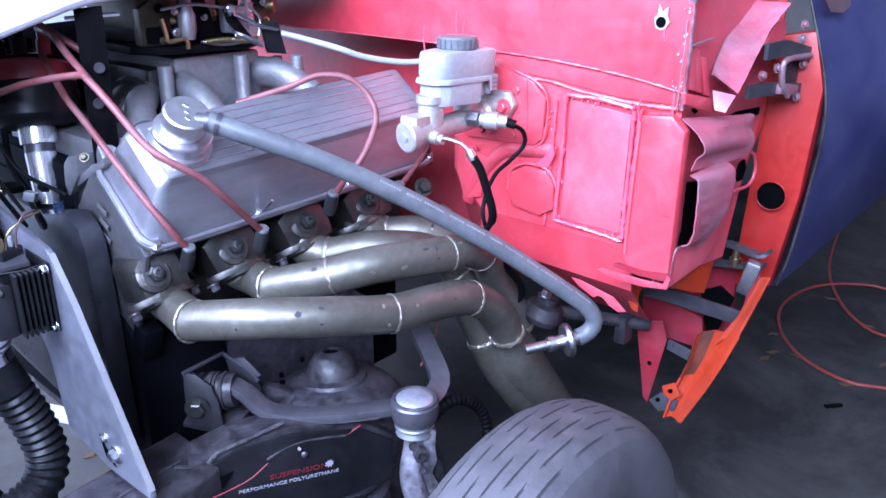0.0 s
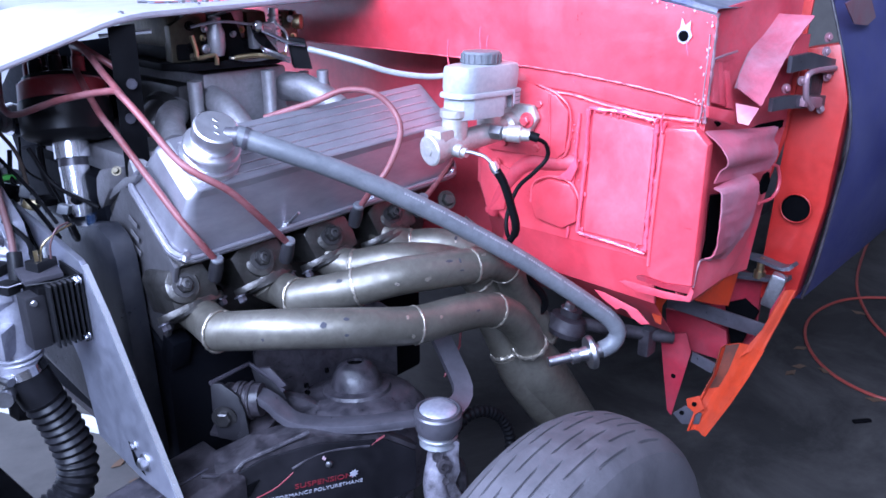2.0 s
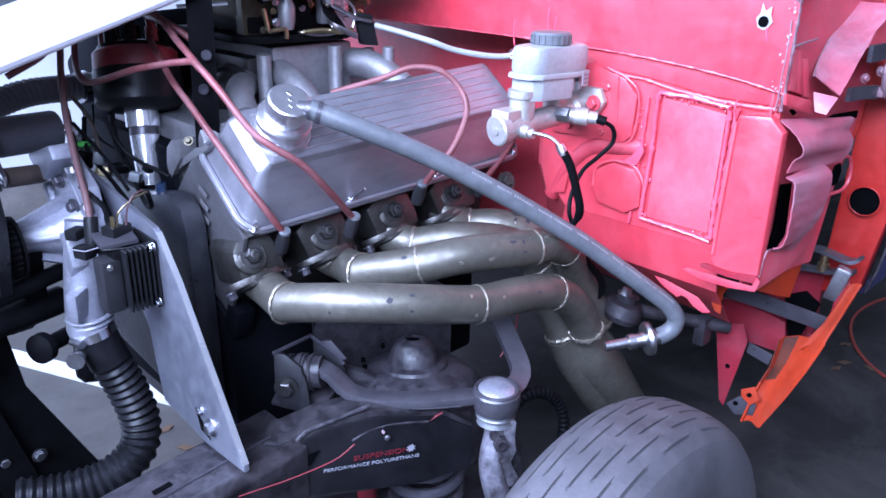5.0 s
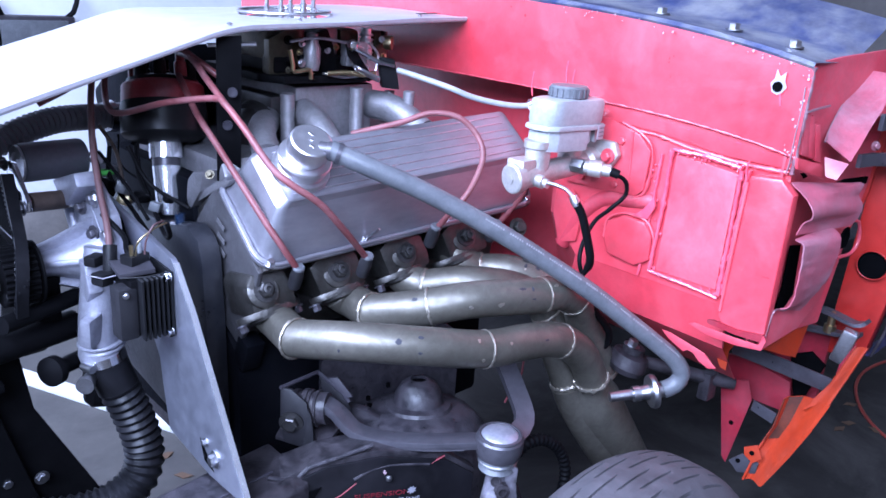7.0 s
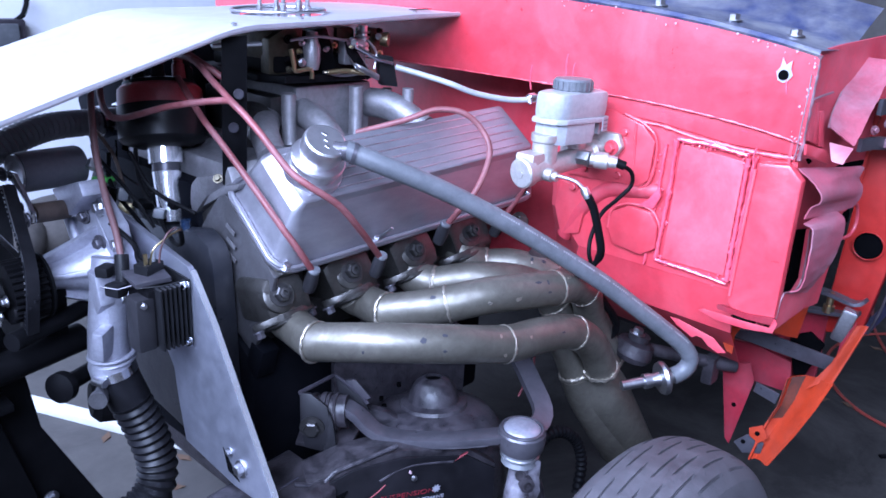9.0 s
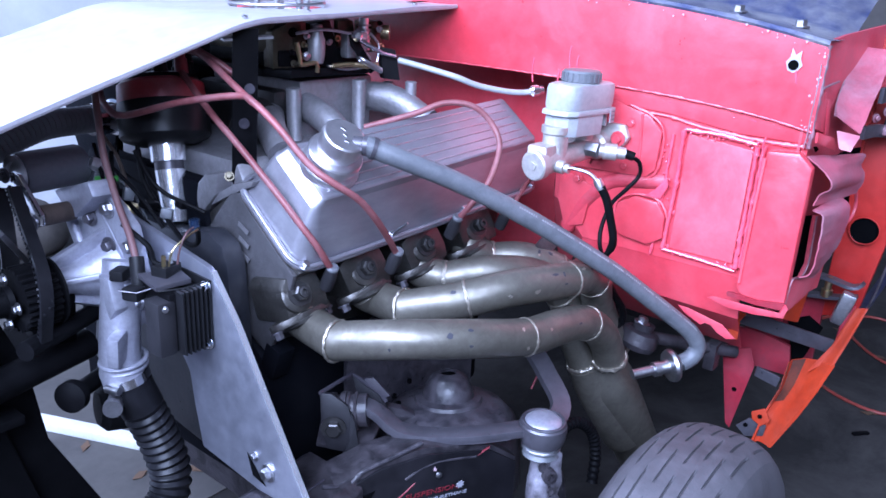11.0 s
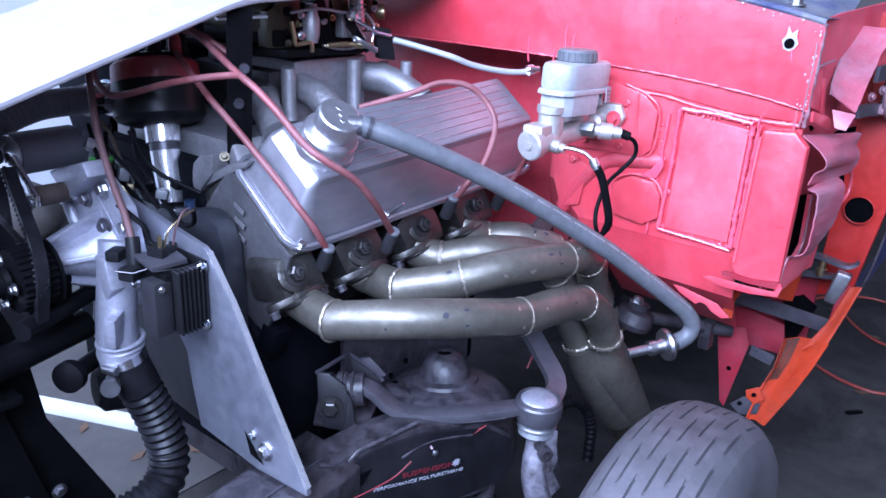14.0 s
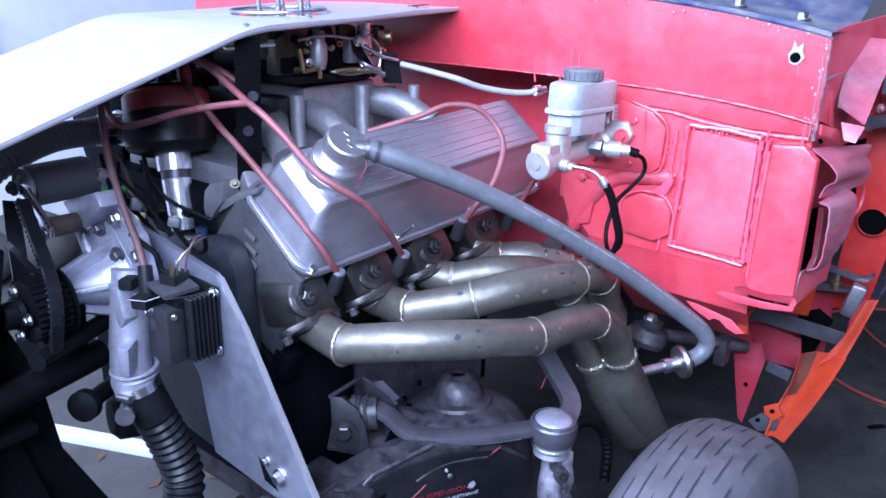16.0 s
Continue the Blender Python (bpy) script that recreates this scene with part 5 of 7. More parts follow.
strap = thing("strap_bracket", (0.47, 0.985, 0.87), "flat black steel strap bracket between tray and manifold", "bracket")
part("strap", prism([(0.455, 0.968, 1.070), (0.486, 0.954, 1.073), (0.494, 0.978, 0.865), (0.486, 0.986, 0.848), (0.472, 0.992, 0.848), (0.463, 0.992, 0.865)], (0.002, 0.004, 0), 0.001), BLACK, strap)
part("foot", prism([(0.446, 0.974, 1.056), (0.505, 0.948, 1.060), (0.512, 0.962, 1.061), (0.452, 0.99, 1.057)], (0, 0, 0.003)), STEEL, strap)
for p in ((0.472, 0.973, 0.948), (0.476, 0.964, 0.995)):
    part("hole_rim", lathe(p, (-0.5, -0.85, 0), [(0.007, -0.002), (0.007, 0.0016), (0.004, 0.0018), (0.0, 0.0005)], n=20), RAILM, strap)

plate = thing("motor_plate", (0.34, 0.9, 0.53), "bare aluminium motor plate standing ahead of the engine", "motor plate")
OUT = [(1.150, 0.848), (1.08, 0.838), (0.875, 0.804), (0.868, 0.799), (0.824, 0.743), (0.778, 0.668), (0.699, 0.541), (0.697, 0.532), (0.790, 0.527), (0.905, 0.540), (0.918, 0.60), (0.925, 0.645), (0.965, 0.70), (1.03, 0.73), (1.15, 0.74)]
part("sheet", prism([(0.334, y, z) for y, z in OUT], (0.008, 0, 0), 0.0016), SHEET, plate)
part("polished_edge", bar([(0.338, 0.8675, 0.7995), (0.338, 0.8235, 0.7435), (0.338, 0.7775, 0.6685), (0.338, 0.6985, 0.5415)], 0.0076, 0.0016, up=(0, -0.85, 0.53)), POLISHED, plate, "bright cut edge")
part("bolt", hex_bolt((0.334, 0.770, 0.562), (-1, 0, 0), 0.008, 0.008), STEEL, plate)
part("bolt", hex_bolt((0.334, 0.795, 0.575), (-1, 0, 0), 0.004, 0.005), STEEL, plate)
part("notch_patch", prism([(0.3335, 0.80, 0.545), (0.3335, 0.81, 0.575), (0.3335, 0.795, 0.56), (0.3335, 0.775, 0.54)], (-0.0006, 0, 0)), HOLE, plate)
black_wire = thing("black_wire", (0.331, 0.99, 0.785), "thin black wire lying down the face of the plate", "wire")
part("wire", sweep(spline([(0.3315, 1.066, 0.845), (0.3315, 1.054, 0.832), (0.3315, 1.022, 0.817), (0.3315, 1.012, 0.802), (0.3315, 0.992, 0.784)], 0.004), 0.0022, n=8), BLACK, black_wire)
module = thing("ignition_module", (0.30, 0.9, 0.70), "black finned ignition module bolted to the aluminium plate", "ignition module")
part("case", box((0.306, 0.905, 0.743), (0.046, 0.052, 0.076), None, 0.003), BLACK, module)
for k in range(2, 8):
    part("fin", box((0.281 + 0.0062 * k, 0.874, 0.743), (0.0024, 0.018, 0.080), None, 0.0006), PLASTIC, module)
    part("bare_fin_tip", box((0.281 + 0.0062 * k, 0.872, 0.7838), (0.0026, 0.012, 0.0016), None, 0.0004), STEEL, module)
part("end_cover", box((0.279, 0.893, 0.738), (0.024, 0.030, 0.070), None, 0.004), BOOT, module, "smooth grey-black end cover")
part("cover_screw", hex_bolt((0.276, 0.878, 0.765), (-0.6, -0.8, 0), 0.003, 0.003), STEEL, module)
part("lid", prism([(0.274, 0.890, 0.784), (0.318, 0.884, 0.785), (0.324, 0.920, 0.788), (0.280, 0.938, 0.787)], (0, 0, 0.006), 0.001), ARM, module, "slanted grey lid")
part("lid_rim", sweep([(0.274, 0.886, 0.786), (0.300, 0.872, 0.787), (0.328, 0.866, 0.790)], 0.0010, n=6), PLASTIC, module)
part("socket", box((0.306, 0.917, 0.797), (0.030, 0.022, 0.014), pose(0, 0, 0, 0, 0, 20), 0.002), PLASTIC, module)
for k in range(2):
    part("pin_sleeve", lathe((0.300 + 0.012 * k, 0.912 + 0.004 * k, 0.803), (0, 0, 1), [(0.0028, 0), (0.0028, 0.014), (0, 0.014)], n=10), RESERVOIR if k else BRASS, module)
part("edge_plate", prism([(0.329, 0.866, 0.700), (0.329, 0.866, 0.790), (0.333, 0.935, 0.790), (0.333, 0.935, 0.700)], (0.003, 0, 0)), PLASTIC, module)
for y, z in ((0.870, 0.782), (0.870, 0.706)):
    part("screw", hex_bolt((0.327, y, z), (-1, -0.4, 0), 0.005, 0.005), CHROME, module)
for c, w, turn in (((0.266, 0.925, 0.775), (0.018, 0.022, 0.016), 20), ((0.272, 0.962, 0.788), (0.024, 0.018, 0.014), 30)):
    part("connector", box(c, w, pose(0, 0, 0, 0, 0, turn), 0.003), PLASTIC, module)
part("clip_edge", sweep([(0.248, 0.926, 0.783), (0.262, 0.912, 0.780), (0.276, 0.904, 0.784)], 0.0010, n=6), ARM, module)
for k in range(2):
    wire = thing("thin_wire", (0.30, 0.90, 0.805), "thin orange-brown wire looping into the module", "wire", "module wires")
    part("wire", sweep(spline([(0.345, 0.905 + 0.01 * k, 0.842), (0.325, 0.90, 0.838 + 0.004 * k), (0.305 + 0.01 * k, 0.90, 0.825), (0.302 + 0.012 * k, 0.905, 0.805)], 0.006), 0.0013, n=8), LEAD_DARK if k else BRASS, wire)
loom = thing("wiring_loom", (0.37, 0.98, 0.8), "thin black wiring hanging beside the distributor", "wire")
for line in ([(0.395, 1.11, 0.90), (0.388, 1.09, 0.86), (0.390, 1.05, 0.82), (0.375, 0.98, 0.80), (0.360, 0.93, 0.815), (0.345, 0.905, 0.842)], [(0.405, 1.13, 0.91), (0.40, 1.11, 0.85), (0.41, 1.07, 0.80)],
             [(0.36, 1.12, 0.90), (0.35, 1.10, 0.86), (0.365, 1.07, 0.82), (0.37, 1.02, 0.79)], [(0.295, 0.99, 0.84), (0.31, 0.96, 0.815), (0.305, 0.94, 0.80), (0.315, 0.925, 0.795)]):
    part("wire", sweep(spline(line, 0.008), 0.0034, n=8), BLACK, loom)
rnd = random.Random(77)
for k in range(6):
    a = Vector((0.330 + 0.010 * k + rnd.uniform(-0.008, 0.008), 1.10 + rnd.uniform(-0.03, 0.05), 0.90 + rnd.uniform(-0.01, 0.03)))
    b = a + Vector((rnd.uniform(-0.02, 0.03), rnd.uniform(-0.05, 0.0), -0.045 + rnd.uniform(-0.01, 0.01)))
    c = b + Vector((rnd.uniform(-0.01, 0.035), rnd.uniform(-0.06, -0.01), -0.035 + rnd.uniform(-0.012, 0.01)))
    part("wire", sweep(spline([a, b, c], 0.008), rnd.uniform(0.0016, 0.0032), n=8), (BLACK, RUBBER, BLACK, RUST, BLACK)[k % 5], loom)
for c, w, turn, mat in (((0.375, 1.06, 0.835), (0.022, 0.018, 0.012), 20, BLACK), ((0.392, 1.045, 0.822), (0.018, 0.016, 0.014), 50, RUBBER), ((0.355, 1.075, 0.85), (0.016, 0.014, 0.018), 70, RUBBER), ((0.405, 1.03, 0.835), (0.012, 0.014, 0.010), 10, BLACK)):
    part("plug", box(c, w, pose(0, 0, 0, 15, 10, turn), 0.003), mat, loom)
for k, (c, s) in enumerate((((0.352, 1.12, 0.865), (0.03, 0.02, 0.02)), ((0.345, 1.10, 0.845), (0.022, 0.018, 0.024)), ((0.365, 1.09, 0.825), (0.025, 0.02, 0.016)), ((0.338, 1.12, 0.885), (0.02, 0.02, 0.014)))):
    part("plug", box(c, s, pose(0, 0, 0, 10 * k, 20, 30 * k), 0.003), (RUBBER, BLACK, BRASS, STEEL)[k], loom)
part("tape", box((0.345, 1.11, 0.866), (0.026, 0.018, 0.008), None, 0.002), GREEN, loom, "bright green tape")

# ---- front drive: pump, pulley, belt, idler, hoses ----
pump = thing("water_pump", (0.28, 1.02, 0.64), "ribbed cast aluminium water pump housing", "water pump")
part("back_flange", prism([(0.318, 1.13, 0.83), (0.318, 1.04, 0.872), (0.318, 0.985, 0.835), (0.318, 0.965, 0.76), (0.318, 0.985, 0.70), (0.318, 1.06, 0.69), (0.318, 1.13, 0.75)], (-0.016, 0, 0), 0.004), PUMPCAST, pump)
part("snout", lathe((0.190, 1.045, 0.764), (1, 0, 0), [(0.014, 0), (0.015, 0.03), (0.020, 0.06), (0.030, 0.09), (0.048, 0.118), (0.05, 0.125)], n=28), PUMPCAST, pump)
for a in (0.4, 1.7, 2.9, 4.1, 5.3):
    w = Vector((0, math.cos(a), math.sin(a)))
    c = Vector((0.25, 1.055, 0.764))
    part("rib", prism([c + Vector((-0.05, 0, 0)) + w * 0.014, c + Vector((0.055, 0, 0)) + w * 0.06, c + Vector((0.055, 0, 0)), c + Vector((-0.05, 0, 0))], Vector((1, 0, 0)).cross(w) * 0.007, 0.001), PUMPCAST, pump)
part("top_lug", prism([(0.276, 1.121, 0.86), (0.276, 1.03, 0.889), (0.276, 1.019, 0.871), (0.276, 1.073, 0.832), (0.276, 1.099, 0.843)], (0.034, 0, 0), 0.005), PUMPCAST, pump)
part("housing", prism([(0.3, 1.116, 0.832), (0.3, 1.08, 0.846), (0.3, 1.05, 0.841), (0.3, 1.028, 0.819), (0.3, 1.006, 0.793), (0.3, 1.003, 0.78), (0.3, 1.047, 0.749), (0.3, 1.076, 0.734), (0.3, 1.09, 0.756), (0.3, 1.109, 0.784), (0.3, 1.124, 0.814)], (0.030, 0, 0), 0.006), PUMPCAST, pump, "crescent-shaped cast housing face")
part("housing_ridge", sweep(spline([(0.298, 1.121, 0.814), (0.298, 1.105, 0.786), (0.298, 1.086, 0.758), (0.298, 1.07, 0.736)], 0.008), 0.0085, n=12), PUMPCAST, pump)
part("lower_shelf", prism([(0.296, 1.182, 0.697), (0.296, 1.069, 0.733), (0.296, 1.072, 0.722), (0.296, 1.184, 0.687)], (0.02, 0, 0), 0.003), PUMPCAST, pump)
for p in [(0.297, 1.069, 0.83), (0.297, 1.029, 0.802), (0.297, 1.033, 0.774), (0.285, 1.0, 0.706)]:
    part("lug_bolt", hex_bolt(p, (-1, -0.2, 0), 0.0075, 0.008), ARM, pump)
part("outlet", sweep(spline([(0.296, 1.00, 0.790), (0.286, 0.994, 0.740), (0.280, 0.993, 0.69), (0.278, 0.993, 0.655), (0.283, 0.993, 0.630)], 0.008), lambda t: 0.0235 + 0.003 * t + 0.003 * (t > 0.85), n=24), PUMPCAST, pump)
for a, r in (((0.282, 0.993, 0.658), 0.0315), ((0.2825, 0.993, 0.650), 0.0305)):
    part("outlet_ring", torus(a, (0.1, 0.0, -1), r - 0.003, 0.0034, 36, 8), PUMPCAST, pump)
part("outlet_pad", box((0.262, 0.968, 0.688), (0.030, 0.016, 0.044), pose(0, 0, 0, 6, -6, 35), 0.005), PUMPCAST, pump)
part("outlet_web", prism([(0.262, 1.000, 0.780), (0.262, 0.976, 0.778), (0.262, 0.966, 0.740), (0.262, 0.985, 0.715)], (0.02, 0, 0), 0.004), PUMPCAST, pump)
for y, z in ((1.03, 0.85), (0.985, 0.81), (0.975, 0.74), (1.06, 0.70)):
    part("bolt", hex_bolt((0.302, y, z), (-1, 0, 0), 0.008, 0.009), STEEL, pump)
pulley = thing("drive_pulley", (0.165, 1.025, 0.72), "black toothed drive pulley on the pump shaft", "pulley")
bm = bmesh.new()
n = 112
rings = []
for x in (0.172, 0.212):
    rings.append([bm.verts.new((x, 1.025 + math.cos(2 * math.pi * i / n) * (0.040 if i % 4 < 2 else 0.0368), 0.764 + math.sin(2 * math.pi * i / n) * (0.040 if i % 4 < 2 else 0.0368))) for i in range(n)])
for i in range(n):
    bm.faces.new((rings[0][i], rings[0][(i + 1) % n], rings[1][(i + 1) % n], rings[1][i]))
bm.faces.new(rings[0])
bm.faces.new(rings[1])
part("toothed_drum", bm, BLACK, pulley)
part("hub", lathe((0.166, 1.025, 0.764), (-1, 0, 0), [(0.022, 0), (0.020, 0.006), (0.018, 0.007), (0.016, 0.02), (0, 0.02)], n=28), BLACK, pulley)
part("side_plate", lathe((0.215, 1.025, 0.764), (1, 0, 0), [(0.042, 0), (0.042, 0.003), (0, 0.003)], n=40), BLACK, pulley)
for a in range(4):
    part("bolt", hex_bolt((0.165, 1.025 + 0.028 * math.cos(a * 1.571), 0.764 + 0.028 * math.sin(a * 1.571)), (-1, 0, 0), 0.005, 0.006), STEEL, pulley)
belt = thing("toothed_belt", (0.165, 1.07, 0.78), "black toothed drive belt running up from the pulley", "belt")
BELT = spline([(0.208, 1.071, 0.886), (0.204, 1.042, 0.850), (0.198, 1.006, 0.815), (0.192, 0.985, 0.795), (0.188, 0.976, 0.775), (0.185, 0.975, 0.754), (0.185, 0.986, 0.719)], 0.006)
part("band", bar(BELT, 0.015, 0.004, up=(0.1, -0.8, 0.6)), CORRUGATED, belt)
part("band", bar([(0.185, 1.065, 0.735), (0.198, 1.085, 0.79), (0.212, 1.12, 0.84), (0.222, 1.14, 0.868)], 0.020, 0.004, up=(0, -0.75, 0.66)), CORRUGATED, belt)
for k in range(0, min(len(BELT) - 1, 34)):
    d = BELT[k + 1] - BELT[k]
    part("tooth", box(BELT[k] + Vector((0.0, 0.0035, -0.003)), (0.0160, 0.0028, 0.0045), d.to_track_quat("Y", "X").to_matrix().to_4x4() @ pose(0, 0, 0, 0, 90, 0), 0), CORRUGATED, belt)
idler = thing("idler_bracket", (0.235, 1.09, 0.83), "plated idler arm with two bolts and a spacer", "bracket")
part("arm", prism([(0.22, 1.125, 0.891), (0.22, 1.097, 0.898), (0.22, 1.084, 0.896), (0.22, 1.037, 0.855), (0.22, 1.038, 0.842), (0.22, 1.077, 0.831), (0.22, 1.09, 0.841), (0.22, 1.121, 0.877)], (0.005, 0, 0), 0.0015), CHROME, idler, "blue-grey plated arm")
for p in [(0.218, 1.116, 0.89), (0.218, 1.085, 0.852), (0.218, 1.056, 0.842)]:
    part("bolt", hex_bolt(p, (-1, -0.2, 0), 0.0065, 0.007), ARM, idler)
part("spacer", sweep([(0.225, 1.059, 0.848), (0.28, 1.086, 0.839)], 0.013, n=18), RUST, idler, "rusty brown spacer tube")
part("stay", bar([(0.165, 1.02, 0.85), (0.20, 1.04, 0.80), (0.215, 1.05, 0.775)], 0.012, 0.006, up=(1, 0, 0.2)), STEEL, idler)
roller = thing("idler_roller", (0.30, 1.18, 0.87), "matt black cylindrical idler roller", "roller")
part("drum", lathe((0.242, 1.140, 0.883), (1, 0.10, -0.01), [(0.020, 0), (0.0265, 0.001), (0.0275, 0.006), (0.0275, 0.084), (0.026, 0.088), (0, 0.088)], n=40), ROLLER, roller)
part("end_ring", lathe((0.2415, 1.140, 0.883), (-1, -0.10, 0.01), [(0.026, 0), (0.025, 0.003), (0.016, 0.003), (0.015, 0), (0, 0)], n=32), STEEL, roller)
shaft = thing("cross_shaft", (0.20, 1.03, 0.70), "dark spacer shaft and brackets below the pulley", "bracket")
part("shaft", sweep([(0.16, 0.985, 0.715), (0.30, 1.06, 0.708)], 0.012, n=16), BLACK, shaft)
part("shaft", sweep([(0.06, 1.0, 0.665), (0.27, 1.06, 0.662)], 0.020, n=18), BLACK, shaft)
part("lug", box((0.235, 1.05, 0.70), (0.03, 0.02, 0.10), pose(0, 0, 0, 8), 0.005), BLACK, shaft)
part("lower_pulley", lathe((0.20, 1.10, 0.66), (1, 0.1, 0), [(0.04, 0), (0.045, 0.004), (0.045, 0.03), (0.03, 0.034), (0, 0.034)], n=30), BLACK, shaft)


def ribbed(line, r, pitch, depth):
    fine = spline(line, pitch / 6)
    return sweep(fine, lambda t: r + depth * math.cos(t * (len(fine) - 1) / 6 * 2 * math.pi), n=24)


radhose = thing("radiator_hose", (0.30, 0.96, 0.44), "black corrugated radiator hose clamped to the pump outlet", "hose")
part("corrugated_tube", ribbed([(0.297, 0.985, 0.585), (0.313, 0.978, 0.533), (0.321, 0.968, 0.478), (0.305, 0.960, 0.438), (0.262, 0.965, 0.413), (0.209, 0.980, 0.408), (0.150, 1.0, 0.416)], 0.0270, 0.0125, 0.0020), CORRUGATED, radhose)
part("cuff", sweep([(0.282, 0.993, 0.640), (0.288, 0.990, 0.615), (0.298, 0.985, 0.582)], 0.0285, n=26), CORRUGATED, radhose)
part("clamp", lathe((0.283, 0.9925, 0.634), (0.20, -0.1, -1), [(0.0300, -0.006), (0.0303, 0.007), (0.028, 0.007)], n=36), CHROME, radhose, "bright steel hose clamp")
part("clamp_screw", lathe((0.252, 0.985, 0.630), (0.3, -0.9, 0), [(0.006, 0), (0.006, 0.02), (0, 0.02)], n=12), STEEL, radhose)
duct = thing("corrugated_duct", (0.28, 1.24, 0.88), "grey-black corrugated duct behind the roller", "hose")
part("tube", ribbed([(0.09, 1.15, 0.840), (0.148, 1.17, 0.866), (0.180, 1.18, 0.880), (0.249, 1.20, 0.909), (0.314, 1.22, 0.924), (0.376, 1.24, 0.923), (0.41, 1.25, 0.921)], 0.0185, 0.0088, 0.0021), DUCT, duct)
part("end_fitting", lathe((0.405, 1.249, 0.92), (1, 0.2, -0.02), [(0.024, 0), (0.026, 0.012), (0.024, 0.013), (0.024, 0.04), (0.028, 0.041), (0.028, 0.055), (0, 0.055)], n=28), CHROME, duct)
filt = thing("drain_knob", (0.222, 1.015, 0.632), "dark round canister, knob and pipe stub below the pump", "knob")
part("knob", lathe((0.24, 1.03, 0.615), (-0.8, -0.5, 0.1), [(0.012, -0.05), (0.012, 0), (0.012, 0.012), (0.021, 0.014), (0.021, 0.026), (0.012, 0.030), (0, 0.032)], n=24), BLACK, filt)
part("stub", lathe((0.262, 0.985, 0.612), (-0.6, -0.8, 0), [(0.009, 0), (0.009, 0.02), (0.012, 0.021), (0.012, 0.03), (0, 0.03)], n=16), STEEL, filt)
part("dark_body", lathe((0.275, 1.068, 0.556), (1, -0.25, -0.1), [(0, 0), (0.024, 0.002), (0.034, 0.012), (0.036, 0.05), (0.028, 0.06), (0, 0.062)], n=26), BLACK, filt)
radiator = thing("radiator_support", (0.0, 1.06, 0.2), "black painted steel radiator support with bolted flanges", "radiator support")
part("panel", prism([(-0.6, 1.06, 0.84), (0.10, 1.06, 0.845), (0.142, 1.06, 0.79), (0.190, 1.06, 0.66), (0.205, 1.06, 0.545), (0.285, 1.06, 0.375), (0.285, 1.06, 0.12), (-0.6, 1.06, 0.12)], (0, 0.02, 0), 0.003), BLACK, radiator)
part("upright", box((0.070, 1.035, 0.55), (0.045, 0.05, 0.62), pose(0, 0, 0, 0, 12), 0.004), BLACK, radiator)
part("flange", box((0.125, 1.048, 0.58), (0.05, 0.012, 0.40), pose(0, 0, 0, 0, -14), 0.003), BLACK, radiator)
part("ledge", box((0.13, 1.03, 0.615), (0.06, 0.04, 0.012), None, 0.002), BLACK, radiator)
for p in ((0.105, 1.008, 0.74), (0.12, 1.04, 0.66), (0.155, 1.045, 0.45), (0.20, 1.045, 0.44)):
    part("bolt", hex_bolt(p, (0, -1, 0), 0.007, 0.006), STEEL, radiator)


# ---- carburettor and the white tray over it ----
carb = thing("carburettor", (0.68, 1.1, 1.0), "large four-barrel carburettor with gold and black linkages", "carburettor")
part("spacer", prism([(0.566, 1.05, 0.996), (0.590, 1.012, 0.996), (0.735, 0.998, 0.996), (0.77, 1.02, 0.996), (0.77, 1.24, 0.996), (0.575, 1.24, 0.996)], (0, 0, 0.012), 0.003), BLACK, carb, "thick black carburettor spacer")
part("throttle_body", box((0.672, 1.12, 1.022), (0.17, 0.17, 0.026), None, 0.006), BLACK, carb)
part("main_body", box((0.672, 1.13, 1.055), (0.10, 0.15, 0.05), None, 0.008), CAST, carb)
for x in (0.604, 0.742):
    part("fuel_bowl", box((x, 1.13, 1.052), (0.04, 0.16, 0.05), None, 0.01), OLIVE, carb, "stained olive float bowl")
part("air_horn", lathe((0.672, 1.13, 1.078), (0, 0, 1), [(0.066, -0.006), (0.066, 0.008), (0.063, 0.010), (0.060, 0.006), (0.058, -0.004), (0, -0.004)], n=40), CAST, carb)
for x, y, h in ((0.640, 1.100, 0.070), (0.672, 1.085, 0.085), (0.705, 1.105, 0.070), (0.690, 1.150, 0.075), (0.650, 1.160, 0.060)):
    part("air_stud", lathe((x, y, 1.070), (0, 0, 1), [(0.0055, 0), (0.0055, h * 0.5), (0.0038, h * 0.52), (0.0038, h), (0, h)], n=12), STEEL, carb)
part("side_casting", prism([(0.580, 1.040, 1.006), (0.580, 1.040, 1.060), (0.604, 1.030, 1.076), (0.640, 1.034, 1.078), (0.640, 1.034, 1.006)], (0.006, 0.03, 0), 0.003), OLIVE, carb)
part("side_casting", prism([(0.650, 1.026, 1.008), (0.650, 1.026, 1.072), (0.676, 1.020, 1.078), (0.690, 1.024, 1.050), (0.700, 1.024, 1.008)], (0.004, 0.03, 0), 0.003), BLACK, carb)
part("vacuum_pot", lathe((0.640, 1.012, 1.028), (0, 0, 1), [(0.010, -0.012), (0.013, 0.0), (0.0135, 0.022), (0.010, 0.030), (0.009, 0.044), (0, 0.046)], n=20), CAST, carb, "silver upright housing")
part("pump_cover", box((0.726, 1.018, 1.040), (0.042, 0.020, 0.040), pose(0, 0, 0, 0, 0, -8), 0.005), CAST, carb)
part("choke_lever", prism([(0.702, 0.996, 1.034), (0.716, 0.990, 1.040), (0.734, 0.988, 1.022), (0.736, 0.990, 1.004), (0.722, 0.994, 1.006), (0.712, 0.996, 1.020)], (0.002, 0.004, 0), 0.001), STEEL, carb, "plated lever with holes")
